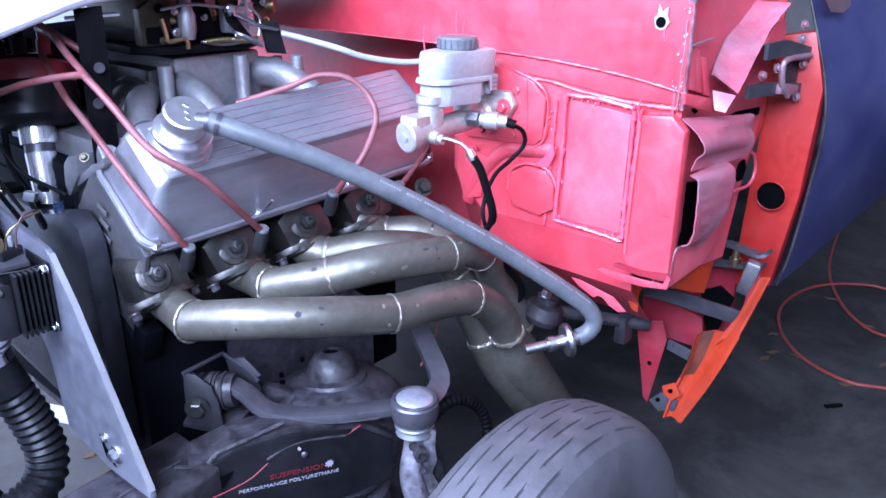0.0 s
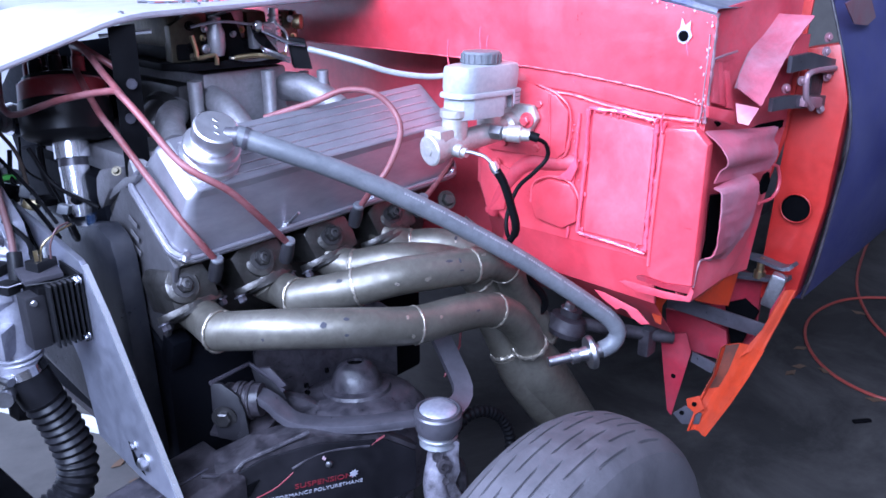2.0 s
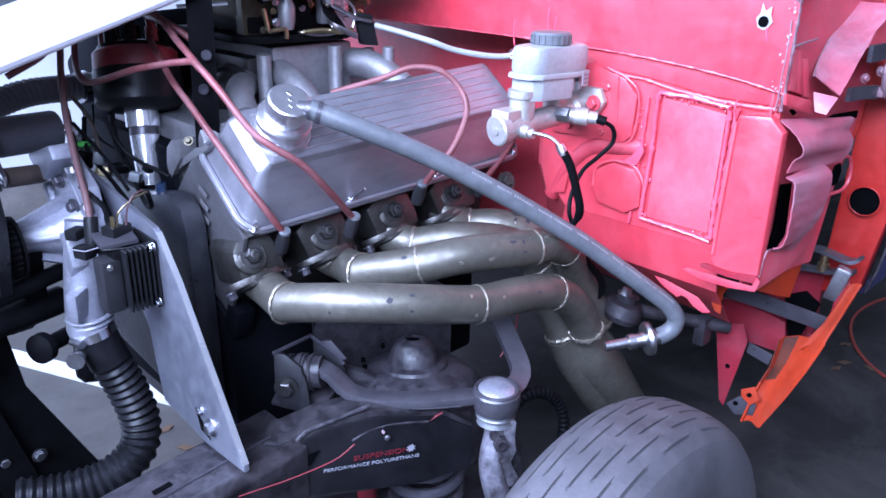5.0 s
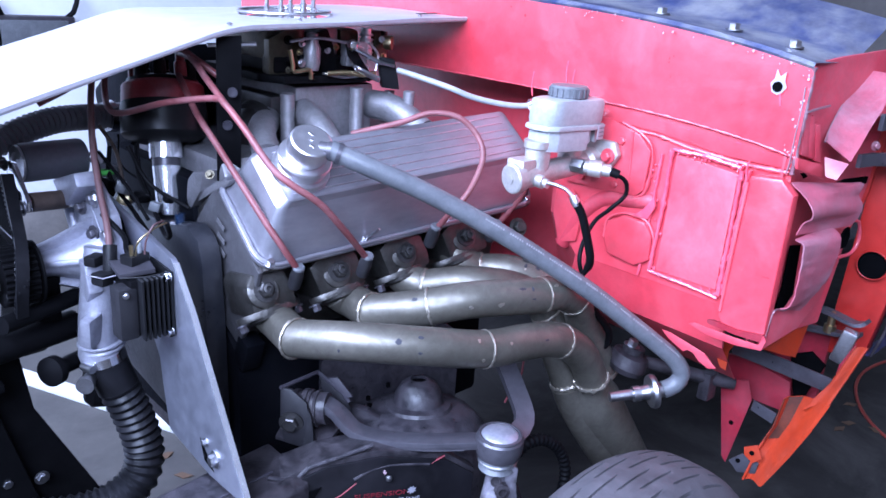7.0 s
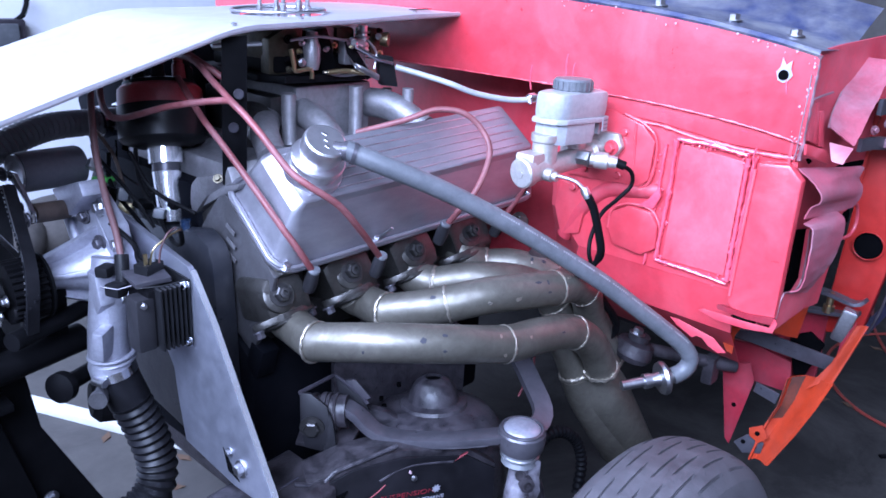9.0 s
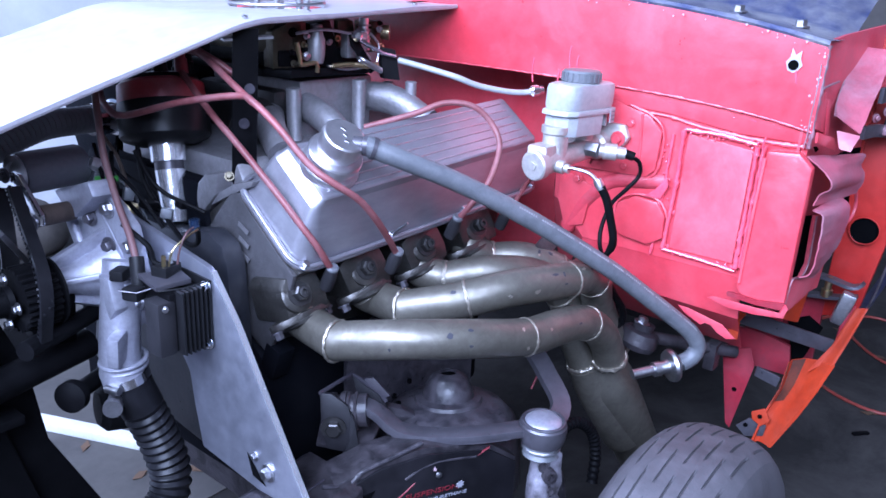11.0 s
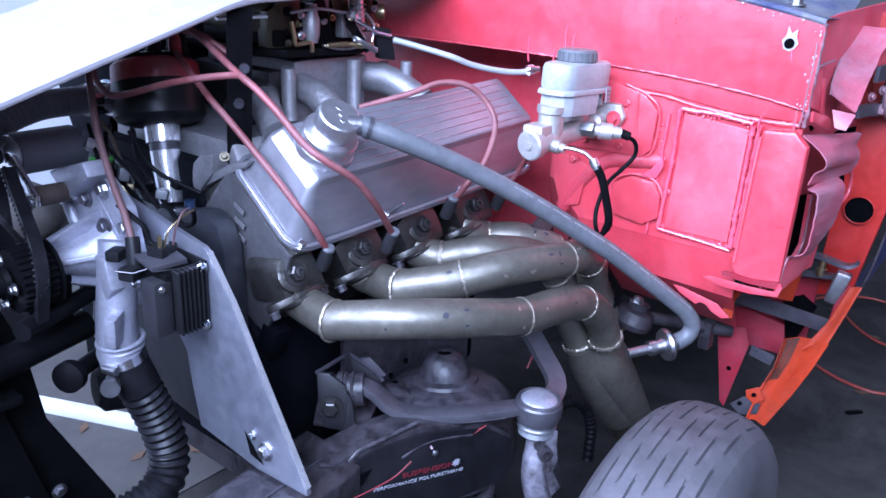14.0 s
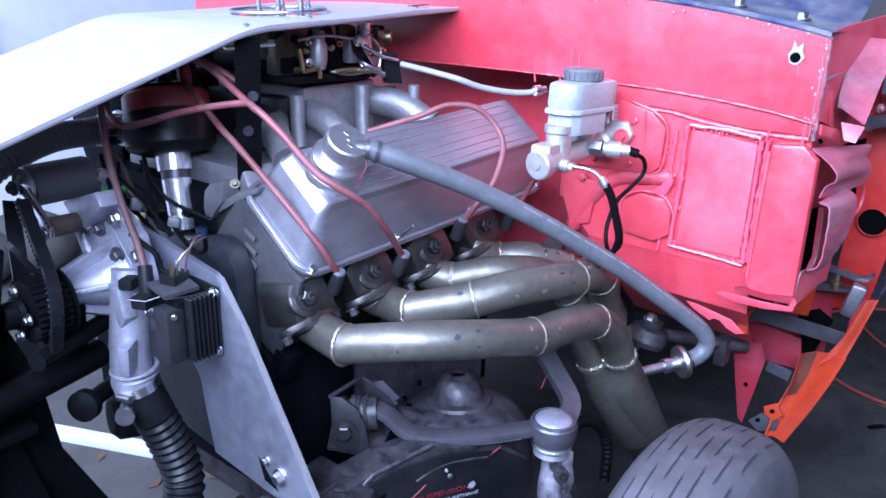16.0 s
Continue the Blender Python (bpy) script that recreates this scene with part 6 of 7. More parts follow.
for x, z, r in ((0.716, 1.029, 0.005), (0.727, 1.011, 0.004)):
    part("lever_hole", lathe((x, 0.9885, z), (-0.3, -0.95, 0), [(r, 0), (r, 0.0012), (0, 0.0012)], n=14), HOLE, carb)
part("fuel_tube", lathe((0.760, 1.030, 1.030), (0, 0, 1), [(0.010, 0), (0.010, 0.030), (0.008, 0.032), (0.008, 0.05), (0, 0.05)], n=18), SATIN, carb)
for k in range(6):
    part("tube_ring", torus((0.760, 1.030, 1.034 + 0.007 * k), (0, 0, 1), 0.0105, 0.0014, 20, 6), SATIN, carb)
part("end_block", box((0.792, 1.050, 1.050), (0.030, 0.040, 0.050), None, 0.004), OLIVE, carb)
rnd = random.Random(11)
for k in range(16):
    x, z = 0.585 + 0.205 * rnd.random(), 1.012 + 0.06 * rnd.random()
    part("screw", hex_bolt((x, 1.022 + rnd.uniform(-0.006, 0.004), z), (rnd.uniform(-0.4, 0.2), -1, rnd.uniform(-0.1, 0.3)), rnd.uniform(0.0026, 0.0048), 0.006), (STEEL, BRASS, BLACK, OLIVE)[k % 4], carb)
for line in ([(0.600, 1.012, 1.060), (0.640, 1.000, 1.066), (0.690, 0.996, 1.060), (0.730, 0.998, 1.050)], [(0.655, 1.004, 1.012), (0.690, 0.996, 1.006), (0.735, 0.990, 1.010)], [(0.742, 1.000, 1.060), (0.756, 0.992, 1.040), (0.750, 0.990, 1.015)]):
    part("linkage_rod", sweep(spline(line, 0.006), 0.0022, n=8), STEEL, carb)
part("link_lever", sweep(spline([(0.596, 1.006, 1.048), (0.600, 1.004, 1.025), (0.602, 1.003, 1.016), (0.628, 1.0, 1.018), (0.630, 1.0, 1.004)], 0.006), 0.0034, n=8), BRASS, carb, "bent gold link rod")
part("throttle_rod", sweep(spline([(0.66, 0.998, 1.012), (0.69, 0.99, 1.014), (0.72, 0.985, 1.010), (0.745, 0.985, 1.012)], 0.006), 0.004, n=8), BRASS, carb)
part("throttle_arm", prism([(0.690, 0.995, 1.062), (0.704, 0.992, 1.056), (0.742, 0.984, 1.004), (0.730, 0.984, 0.998), (0.694, 0.992, 1.040)], (0.002, 0.004, 0), 0.001), BLACK, carb)
part("ball_stud", lathe((0.698, 0.990, 1.056), (-0.3, -0.9, 0.1), [(0.004, 0), (0.008, 0.004), (0.009, 0.010), (0.006, 0.016), (0, 0.018)], n=16), CHROME, carb)
part("spring_rod", sweep([(0.700, 0.984, 1.052), (0.748, 0.978, 1.030), (0.775, 0.974, 1.024)], 0.0035, n=8), CHROME, carb)
part("return_spring", sweep([Vector((0.700 + 0.05 * t, 0.980 + 0.004 * math.cos(t * 90), 1.022 - 0.02 * t + 0.004 * math.sin(t * 90))) for t in [i / 160 for i in range(161)]], 0.0012, n=6), STEEL, carb)
part("cable_stop", prism([(0.752, 0.985, 1.038), (0.778, 0.975, 1.034), (0.790, 0.974, 0.985), (0.762, 0.986, 0.988)], (0.008, 0.016, 0), 0.002), PLASTIC, carb, "shiny black plastic cable stop")
part("round_knob", lathe((0.790, 1.02, 1.058), (0.6, -0.8, 0), [(0.010, 0), (0.012, 0.006), (0.012, 0.014), (0, 0.016)], n=18), BRASS, carb)

tray = thing("air_tray", (0.7, 1.15, 1.09), "white painted sheet tray around the carburettor, bent down at the front", "air tray")
TN = lambda x: 0.950 + 0.075 * max(0.0, x - 0.478)


def tray_z(x):
    if x < 0.44:
        return 1.0755 - 0.325 * (0.44 - x)
    if x < 0.52:
        t = (x - 0.44) / 0.08
        return 1.0755 + 0.0115 * (2 * t - t * t)
    return 1.087 + 0.042 * (x - 0.52)


bm = bmesh.new()
HC, HR = Vector((0.665, 1.13)), 0.075
xs = [0.02 + 0.02 * i for i in range(48)]
grid = {}
cols = 22
for i, x in enumerate(xs):
    near, far = TN(x), 1.315 + 0.05 * max(0, x - 0.3)
    for j in range(cols):
        y = near + (far - near) * j / (cols - 1)
        q = Vector((x, y))
        d = q - HC
        if 1e-6 < d.length < HR + 0.012:
            q = HC + d.normalized() * HR if d.length > HR - 0.012 else q
        grid[i, j] = bm.verts.new((q.x, q.y, tray_z(q.x) + 0.0015 * math.sin(q.x * 21) * math.sin(q.y * 17)))
for i in range(len(xs) - 1):
    for j in range(cols - 1):
        f = [grid[i, j], grid[i + 1, j], grid[i + 1, j + 1], grid[i, j + 1]]
        m = sum((v.co for v in f), Vector()) / 4
        if (Vector((m.x, m.y)) - HC).length > HR - 0.004:
            bm.faces.new(f)
bmesh.ops.delete(bm, geom=[v for v in bm.verts if not v.link_faces], context="VERTS")
bmesh.ops.solidify(bm, geom=list(bm.faces), thickness=0.004)
part("sheet", bm, WHITE, tray, angle=60)
part("rim", torus((HC.x, HC.y, tray_z(HC.x) + 0.005), (0.04, 0, -1), HR, 0.0025, 48, 8), STEEL, tray, "thin bare ring round the opening")
for x, y in ((0.478, 0.972), (0.60, 0.985), (0.85, 1.0)):
    part("rivet", lathe((x, y, tray_z(x) + 0.002), (0, 0, 1), [(0.004, 0), (0.004, 0.002), (0, 0.0035)], n=12), STEEL, tray)
part("slot", prism([(0.88, 1.03, tray_z(0.88) + 0.0025), (0.93, 1.035, tray_z(0.93) + 0.0025), (0.93, 1.05, tray_z(0.93) + 0.0025), (0.88, 1.045, tray_z(0.88) + 0.0025)], (0, 0, 0.0008)), HOLE, tray)
part("stiffener", sweep([(x, TN(x) + 0.004, tray_z(x) - 0.004) for x in xs], 0.004, n=8), WHITE, tray)

# ---- brake master cylinder, lines, fuel line ----
master = thing("master_cylinder", (0.87, 0.69, 0.88), "cast aluminium brake master cylinder with a milky plastic reservoir", "master cylinder")
part("barrel", lathe((0.776, 0.700, 0.893), (1, -0.12, 0.09), [(0.020, 0), (0.0225, 0.002), (0.0225, 0.016), (0.019, 0.018), (0.019, 0.06), (0.017, 0.062), (0.0165, 0.15), (0.022, 0.155), (0.024, 0.19)], n=30), MCAST, master)
part("front_boss", box((0.800, 0.700, 0.905), (0.036, 0.034, 0.036), None, 0.006), MCAST, master)
part("end_dimple", lathe((0.775, 0.7, 0.893), (-1, 0.12, -0.09), [(0.006, 0), (0.006, 0.001), (0, 0.001)], n=16), MCAST, master)
for x in (0.826, 0.905):
    part("neck", lathe((x, 0.695, 0.90), (0, 0, 1), [(0.019, 0), (0.019, 0.035), (0.022, 0.038), (0.022, 0.048)], n=24), MCAST, master)
profile = [(0.806, 0.698), (0.811, 0.672), (0.826, 0.661), (0.90, 0.648), (0.930, 0.650), (0.938, 0.668), (0.935, 0.695), (0.92, 0.710), (0.84, 0.726), (0.813, 0.720)]
tank = None
c = Vector((0.870, 0.687))
for nm, z0, z1, f, end in (("reservoir", 0.934, 0.966, 0.84, 0.890), ("reservoir_seam", 0.964, 0.972, 0.94, 1.0), ("reservoir_top", 0.970, 1.010, 0.88, 1.0)):
    ring = [c + (Vector(p) - c) * f for p in profile]
    bm = prism([(min(q.x, end), q.y, z0) for q in ring], (0.003, 0, z1 - z0), 0.012 if z1 - z0 > 0.012 else 0.003)
    if tank:
        part(nm, bm, RESERVOIR, tank)
    else:
        tank = part(nm, bm, RESERVOIR, master, "milky plastic fluid reservoir")
for x in (0.905, 0.922):
    part("peg", box((x, 0.668, 0.955), (0.007, 0.01, 0.026), None, 0.002), RESERVOIR, tank)
part("label_patch", prism([(0.924, 0.6525, 0.950), (0.908, 0.6515, 0.950), (0.908, 0.6515, 0.972), (0.924, 0.6525, 0.972)], (0, -0.0015, 0)), WHITE, master)
for k in range(3):
    part("label_bar", prism([(0.922, 0.6506, 0.954 + 0.006 * k), (0.911, 0.6499, 0.954 + 0.006 * k), (0.911, 0.6499, 0.9555 + 0.006 * k), (0.922, 0.6506, 0.9555 + 0.006 * k)], (0, -0.0006, 0)), RUBBER, master)
bm = lathe((0.878, 0.690, 1.009), (0, 0, 1), [(0.0275, 0), (0.029, 0.002), (0.029, 0.015), (0.027, 0.018), (0, 0.018)], n=40)
capm = part("reservoir_cap", bm, RUBBER, master, "ribbed grey-black screw cap")
for k in range(20):
    a = k * math.pi / 10
    part("grip_rib", box((0.878 + 0.029 * math.cos(a), 0.690 + 0.029 * math.sin(a), 1.0175), (0.003, 0.0035, 0.012), pose(0, 0, 0, 0, 0, math.degrees(a)), 0), RUBBER, capm)
part("flange", prism([(0.952, 0.63, 0.925), (0.952, 0.64, 0.945), (0.952, 0.70, 0.945), (0.952, 0.745, 0.915), (0.952, 0.745, 0.895), (0.952, 0.70, 0.885), (0.952, 0.645, 0.90)], (-0.012, 0, 0), 0.005), MCAST, master)
part("flange_nut", hex_bolt((0.940, 0.648, 0.922), (-1, 0, 0), 0.008, 0.010), RED, master, "red painted flange nut")
part("hex_fitting", lathe((0.885, 0.672, 0.910), (0.1, -1, 0), [(0.012, 0), (0.012, 0.02)], lobes=6), STEEL, master)
part("sensor", lathe((0.887, 0.652, 0.910), (0.45, -0.85, -0.05), [(0.010, 0), (0.010, 0.006), (0.013, 0.007), (0.013, 0.026), (0.010, 0.027), (0.009, 0.04), (0, 0.04)], n=20), MCAST, master)
part("outlet", lathe((0.812, 0.68, 0.892), (0.1, -1, -0.1), [(0.010, 0), (0.010, 0.012), (0.007, 0.013), (0.007, 0.02), (0, 0.02)], n=18), MCAST, master)
for line, label in (([(0.812, 0.665, 0.892), (0.812, 0.645, 0.893), (0.813, 0.625, 0.890), (0.815, 0.612, 0.880)], "bright steel"),):
    steel_line = thing("brake_line", line[0], "short bright steel brake pipe with a black sleeve", "brake line", "brake lines")
    part("pipe", sweep(spline(line, 0.006), 0.0028, n=10), STEEL, steel_line)
    part("union", lathe(line[-1], (0.1, -0.5, -0.9), [(0.006, -0.004), (0.007, 0.004), (0.0055, 0.012), (0, 0.012)], n=14), SATIN, steel_line)
    part("sleeve", sweep(spline([(0.816, 0.608, 0.874), (0.824, 0.600, 0.855), (0.834, 0.594, 0.822), (0.842, 0.590, 0.792), (0.846, 0.594, 0.775), (0.843, 0.605, 0.755)], 0.006), lambda t: 0.0062 if t < 0.85 else 0.0045, n=12), BLACK, steel_line)
second = thing("brake_line", (0.9, 0.62, 0.90), "thin black brake pipe looping down the firewall", "brake line", "brake lines")
part("pipe", sweep(spline([(0.905, 0.612, 0.907), (0.922, 0.600, 0.895), (0.928, 0.600, 0.873), (0.910, 0.612, 0.850), (0.885, 0.620, 0.832), (0.865, 0.622, 0.80), (0.855, 0.617, 0.775), (0.858, 0.610, 0.75), (0.87, 0.61, 0.70)], 0.006), 0.0033, n=10), BLACK, second)
part("clip", lathe((0.906, 0.611, 0.907), (0.5, -0.8, -0.3), [(0.007, -0.006), (0.007, 0.008), (0, 0.008)], n=14), BLACK, second)
lower = thing("brake_line", (0.93, 0.62, 0.62), "black pipe curling behind the exhaust under the firewall", "brake line", "brake lines")
part("pipe", sweep(spline([(0.87, 0.61, 0.72), (0.905, 0.605, 0.68), (0.935, 0.60, 0.645), (0.945, 0.605, 0.618), (0.93, 0.62, 0.605), (0.90, 0.64, 0.61)], 0.006), 0.006, n=10), BLACK, lower)
cable = thing("throttle_cable", (0.80, 0.9, 1.01), "light grey throttle cable running to the firewall", "cable")
part("cable", sweep(spline([(0.782, 0.972, 1.018), (0.800, 0.935, 1.010), (0.820, 0.885, 0.999), (0.850, 0.862, 0.986), (0.890, 0.835, 0.977), (0.920, 0.815, 0.975), (0.946, 0.797, 0.980)], 0.008), 0.0048, n=12), RESERVOIR, cable)
part("end_fitting", lathe((0.930, 0.807, 0.977), (1, -0.6, 0.15), [(0.006, -0.004), (0.010, 0.0), (0.010, 0.010), (0.007, 0.011), (0.007, 0.02), (0, 0.02)], n=18), CHROME, cable)
steer = thing("dark_linkage", (0.98, 0.62, 0.58), "dirty dark linkage and brackets under the toe board", "linkage")
part("rod", sweep([(0.93, 0.66, 0.60), (1.06, 0.52, 0.565), (1.12, 0.46, 0.55)], 0.011, n=12), CHASSIS, steer)
part("joint", lathe((0.985, 0.59, 0.565), (0.2, -0.2, 1), [(0.03, 0), (0.034, 0.01), (0.030, 0.03), (0.018, 0.034), (0.018, 0.045), (0, 0.045)], n=24), CHASSIS, steer)
part("joint_nut", hex_bolt((0.990, 0.586, 0.608), (0.2, -0.2, 1), 0.009, 0.010), STEEL, steer)
part("bracket", box((1.09, 0.49, 0.545), (0.03, 0.02, 0.05), None, 0.004), CHASSIS, steer)
part("column", sweep([(0.86, 0.76, 0.72), (1.00, 0.70, 0.64)], 0.014, n=14), BLACK, steer)
part("square_tag", prism([(0.865, 0.735, 0.74), (0.885, 0.722, 0.765), (0.905, 0.71, 0.745), (0.885, 0.722, 0.72)], (0.002, 0.003, 0), 0), STEEL, steer)

# ---- front suspension ----
rail = thing("frame_rail", (0.3, 0.76, 0.45), "grey-purple painted steel frame rail under the motor plate", "frame rail")
part("box_section", prism([(-0.05, 0.700, 0.395), (-0.05, 0.700, 0.475), (-0.05, 0.712, 0.488), (-0.05, 0.800, 0.488), (-0.05, 0.815, 0.475), (-0.05, 0.815, 0.395)], (0.48, 0, 0.045), 0.004), CHASSIS, rail)
part("fold", sweep([(0.0, 0.742, 0.4936), (0.40, 0.742, 0.5311)], 0.0018, n=6), RAILM, rail)
part("slot", box((0.255, 0.757, 0.5180), (0.024, 0.008, 0.001), pose(0, 0, 0, 0, -5.3), 0), HOLE, rail)
tower = thing("spring_tower", (0.66, 0.74, 0.4), "dirty grey-black pressed steel spring tower with a domed top", "suspension tower")
ta = Vector((0.05, 0.10, 1.0)).normalized()
t0 = Vector((0.659, 0.745, 0.584))
part("dome", lathe(t0, ta, [(0.0, -0.006), (0.012, -0.006), (0.0125, 0.0), (0.018, -0.001), (0.028, -0.008), (0.036, -0.022), (0.039, -0.036), (0.050, -0.039), (0.052, -0.044)], n=44), TOWER, tower, "domed cap with a hole in its top")
part("dome_hole", lathe(t0, ta, [(0.0118, -0.004), (0.0118, -0.0045), (0, -0.0045)], n=28), HOLE, tower)
part("shoulder", lathe(t0, ta, [(0.046, -0.043), (0.066, -0.047), (0.086, -0.055), (0.104, -0.075), (0.110, -0.105), (0.112, -0.16), (0.110, -0.175)], n=52), TOWER, tower)
part("dome_weld", weld_ring(t0 - ta * 0.040, ta, 0.044, 0.0016, 210), RAILM, tower)
for dx, dy, dz, r in ((-0.055, 0.050, -0.050, 0.004), (-0.040, 0.072, -0.052, 0.0035), (0.050, 0.060, -0.050, 0.0055), (0.012, 0.086, -0.052, 0.0035), (-0.078, 0.010, -0.054, 0.0045)):
    part("drain_hole", lathe(t0 + Vector((dx, dy, dz)), ta, [(r, -0.004), (r, 0.0022), (0, 0.0022)], n=14), HOLE, tower)
part("rear_wall", prism([(0.560, 0.862, 0.42), (0.560, 0.862, 0.590), (0.590, 0.870, 0.628), (0.660, 0.872, 0.650), (0.760, 0.850, 0.640), (0.800, 0.800, 0.600), (0.800, 0.800, 0.42)], (0.004, 0.012, 0), 0.004), TOWER, tower, "curved back wall of the tower")
part("side_scallop", prism([(0.545, 0.800, 0.556), (0.570, 0.760, 0.552), (0.590, 0.745, 0.536), (0.572, 0.752, 0.512), (0.548, 0.775, 0.520)], (0.012, 0.010, 0), 0.003), TOWER, tower)
for p, r in (((0.600, 0.858, 0.608), 0.006), ((0.700, 0.862, 0.618), 0.0075), ((0.640, 0.868, 0.630), 0.004)):
    part("drain_hole", lathe(p, (-0.3, -0.95, 0.1), [(r, -0.010), (r, 0.020), (0, 0.020)], n=14), HOLE, tower)
part("slot", box(t0 + Vector((-0.013, -0.068, -0.047)), (0.032, 0.004, 0.0015), pose(0, 0, 0, 0, 0, 6), 0), HOLE, tower)
part("front_gusset", prism([(0.398, 0.723, 0.530), (0.455, 0.698, 0.548), (0.520, 0.669, 0.553), (0.612, 0.629, 0.532), (0.653, 0.611, 0.50), (0.653, 0.611, 0.425), (0.58, 0.643, 0.415), (0.398, 0.723, 0.435)],
                           (0.02, 0.05, 0), 0.004), CHASSIS, tower)
part("black_apron", prism([(0.405, 0.7195, 0.520), (0.455, 0.6975, 0.540), (0.520, 0.6685, 0.545), (0.610, 0.6285, 0.525), (0.650, 0.6110, 0.495), (0.650, 0.6110, 0.430), (0.580, 0.6420, 0.420), (0.405, 0.7195, 0.445)],
                          (-0.002, -0.004, 0), 0.002), APRON, tower, "satin black apron with printed lettering")
part("cutout", prism([(0.418, 0.7085, 0.488), (0.430, 0.7030, 0.507), (0.446, 0.6960, 0.512), (0.434, 0.7010, 0.492)], (-0.001, -0.0016, 0)), HOLE, tower)
part("pop_rivet", lathe((0.530, 0.6560, 0.511), (-0.45, -0.9, 0.1), [(0.0046, 0), (0.0040, 0.002), (0.002, 0.0030), (0, 0.0030)], n=14), STEEL, tower, "bright pop rivet")
part("paint_chip", prism(flake((0.5245, 0.6585, 0.522), (0.91, -0.41, 0), (0, 0, 1), 0.0030, random.Random(8)), (-0.0006, -0.0012, 0)), CHIP, tower)
star = [Vector((0.560, 0.6412, 0.4875)) + (Vector((0.91, -0.41, 0)) * math.cos(k * math.pi / 8) + Vector((0, 0, 1)) * math.sin(k * math.pi / 8)) * (0.0068 if k % 2 else 0.0036) for k in range(16)]
part("printed_star", prism(star, (-0.0004, -0.0008, 0)), INK_WHITE, tower, "pale printed star")


def lettering(text, origin, right, up, size, mat, parent, name, wide=1.0):
    """Raised print from the built-in font, laid on a surface."""
    cu = bpy.data.curves.new(name, "FONT")
    cu.body, cu.size, cu.extrude = text, size, 0.0004
    tmp = bpy.data.objects.new(name, cu)
    me = bpy.data.meshes.new_from_object(tmp)
    bpy.data.objects.remove(tmp)
    r, u = Vector(right).normalized(), Vector(up)
    u = (u - r * u.dot(r)).normalized()
    n = r.cross(u)
    me.transform(Matrix.Translation(origin) @ Matrix((r * wide, u, n)).transposed().to_4x4())
    ob = new(name, finish(me, mat))
    ob.parent, ob.matrix_parent_inverse = parent, parent.matrix_basis.inverted()
    return ob


TR, TU = (0.129, -0.058, -0.006), (0, -0.10, 1.0)
lettering("PERFORMANCE POLYURETHANE", (0.449, 0.6949, 0.4735), TR, TU, 0.0080, INK_WHITE, tower, "lettering", 1.16)
lettering("SUSPENSION", (0.487, 0.6777, 0.483), TR, TU, 0.0112, INK_RED, tower, "lettering", 1.26)
part("curved_rib", sweep(spline([(0.487, 0.679, 0.515), (0.506, 0.672, 0.524), (0.529, 0.662, 0.529), (0.555, 0.65, 0.527), (0.586, 0.636, 0.522)], 0.008), 0.0026, n=8), TOWER, tower)
part("red_stripe", sweep([(0.588, 0.6350, 0.5225), (0.596, 0.6310, 0.5270), (0.606, 0.6265, 0.5320)], 0.0016, n=6), INK_RED, tower)
part("apron_lip", sweep(spline([(0.384, 0.729, 0.535), (0.416, 0.714, 0.526), (0.433, 0.708, 0.54), (0.473, 0.691, 0.55), (0.514, 0.674, 0.561)], 0.008), 0.0030, n=8), TOWER, tower)

arm = thing("upper_control_arm", (0.6, 0.66, 0.54), "dusty grey forged upper control arm", "control arm")
bm = bar(spline([(0.490, 0.792, 0.575), (0.500, 0.775, 0.585), (0.512, 0.752, 0.575), (0.522, 0.725, 0.556), (0.545, 0.692, 0.550), (0.585, 0.648, 0.551), (0.625, 0.612, 0.555), (0.655, 0.585, 0.558)], 0.010), 0.028, 0.012)
part("front_leg", bevel(bm, 0.0018, 2, 40), ARM, arm)
part("leg_rib", sweep(spline([(0.520, 0.707, 0.5465), (0.540, 0.680, 0.5445), (0.578, 0.638, 0.5455), (0.618, 0.602, 0.549)], 0.010), 0.0020, n=6), RAILM, arm)
part("rear_leg", bar(spline([(0.668, 0.572, 0.556), (0.708, 0.578, 0.560), (0.728, 0.590, 0.570), (0.742, 0.620, 0.590), (0.755, 0.660, 0.618), (0.775, 0.71, 0.625)], 0.01), 0.028, 0.012, up=(-0.3, -0.5, 0.8)), ARM, arm)
part("bush_sleeve", lathe((0.478, 0.808, 0.570), (0.58, -0.78, 0.1), [(0.026, 0), (0.026, 0.006), (0.022, 0.007), (0.022, 0.014), (0.027, 0.015), (0.027, 0.022), (0.023, 0.023), (0.023, 0.05)], n=28), CHASSIS, arm)
for k in range(3):
    part("bush_ring", torus((0.487 + 0.006 * k, 0.796 - 0.008 * k, 0.571 + 0.001 * k), (0.58, -0.78, 0.1), 0.0245, 0.0025, 28, 6), CHASSIS, arm)
ball = thing("ball_joint", (0.662, 0.577, 0.545), "round grey ball joint housing with a pale grease cap", "ball joint")
part("housing", lathe((0.662, 0.577, 0.535), (0, 0, 1), [(0.024, 0), (0.0305, 0.003), (0.0330, 0.010), (0.0342, 0.022), (0.0335, 0.030), (0.0305, 0.0335), (0.028, 0.034)], n=44), ARM, ball)
part("rolled_rim", torus((0.662, 0.577, 0.569), (0, 0, 1), 0.0292, 0.0026, 40, 8), ARM, ball)
part("grease_cap", lathe((0.662, 0.577, 0.567), (0, 0, 1), [(0.0265, 0), (0.026, 0.003), (0.024, 0.005), (0.016, 0.008), (0.007, 0.009), (0, 0.0092)], n=40), PUMPCAST, ball, "pale domed grease cap")
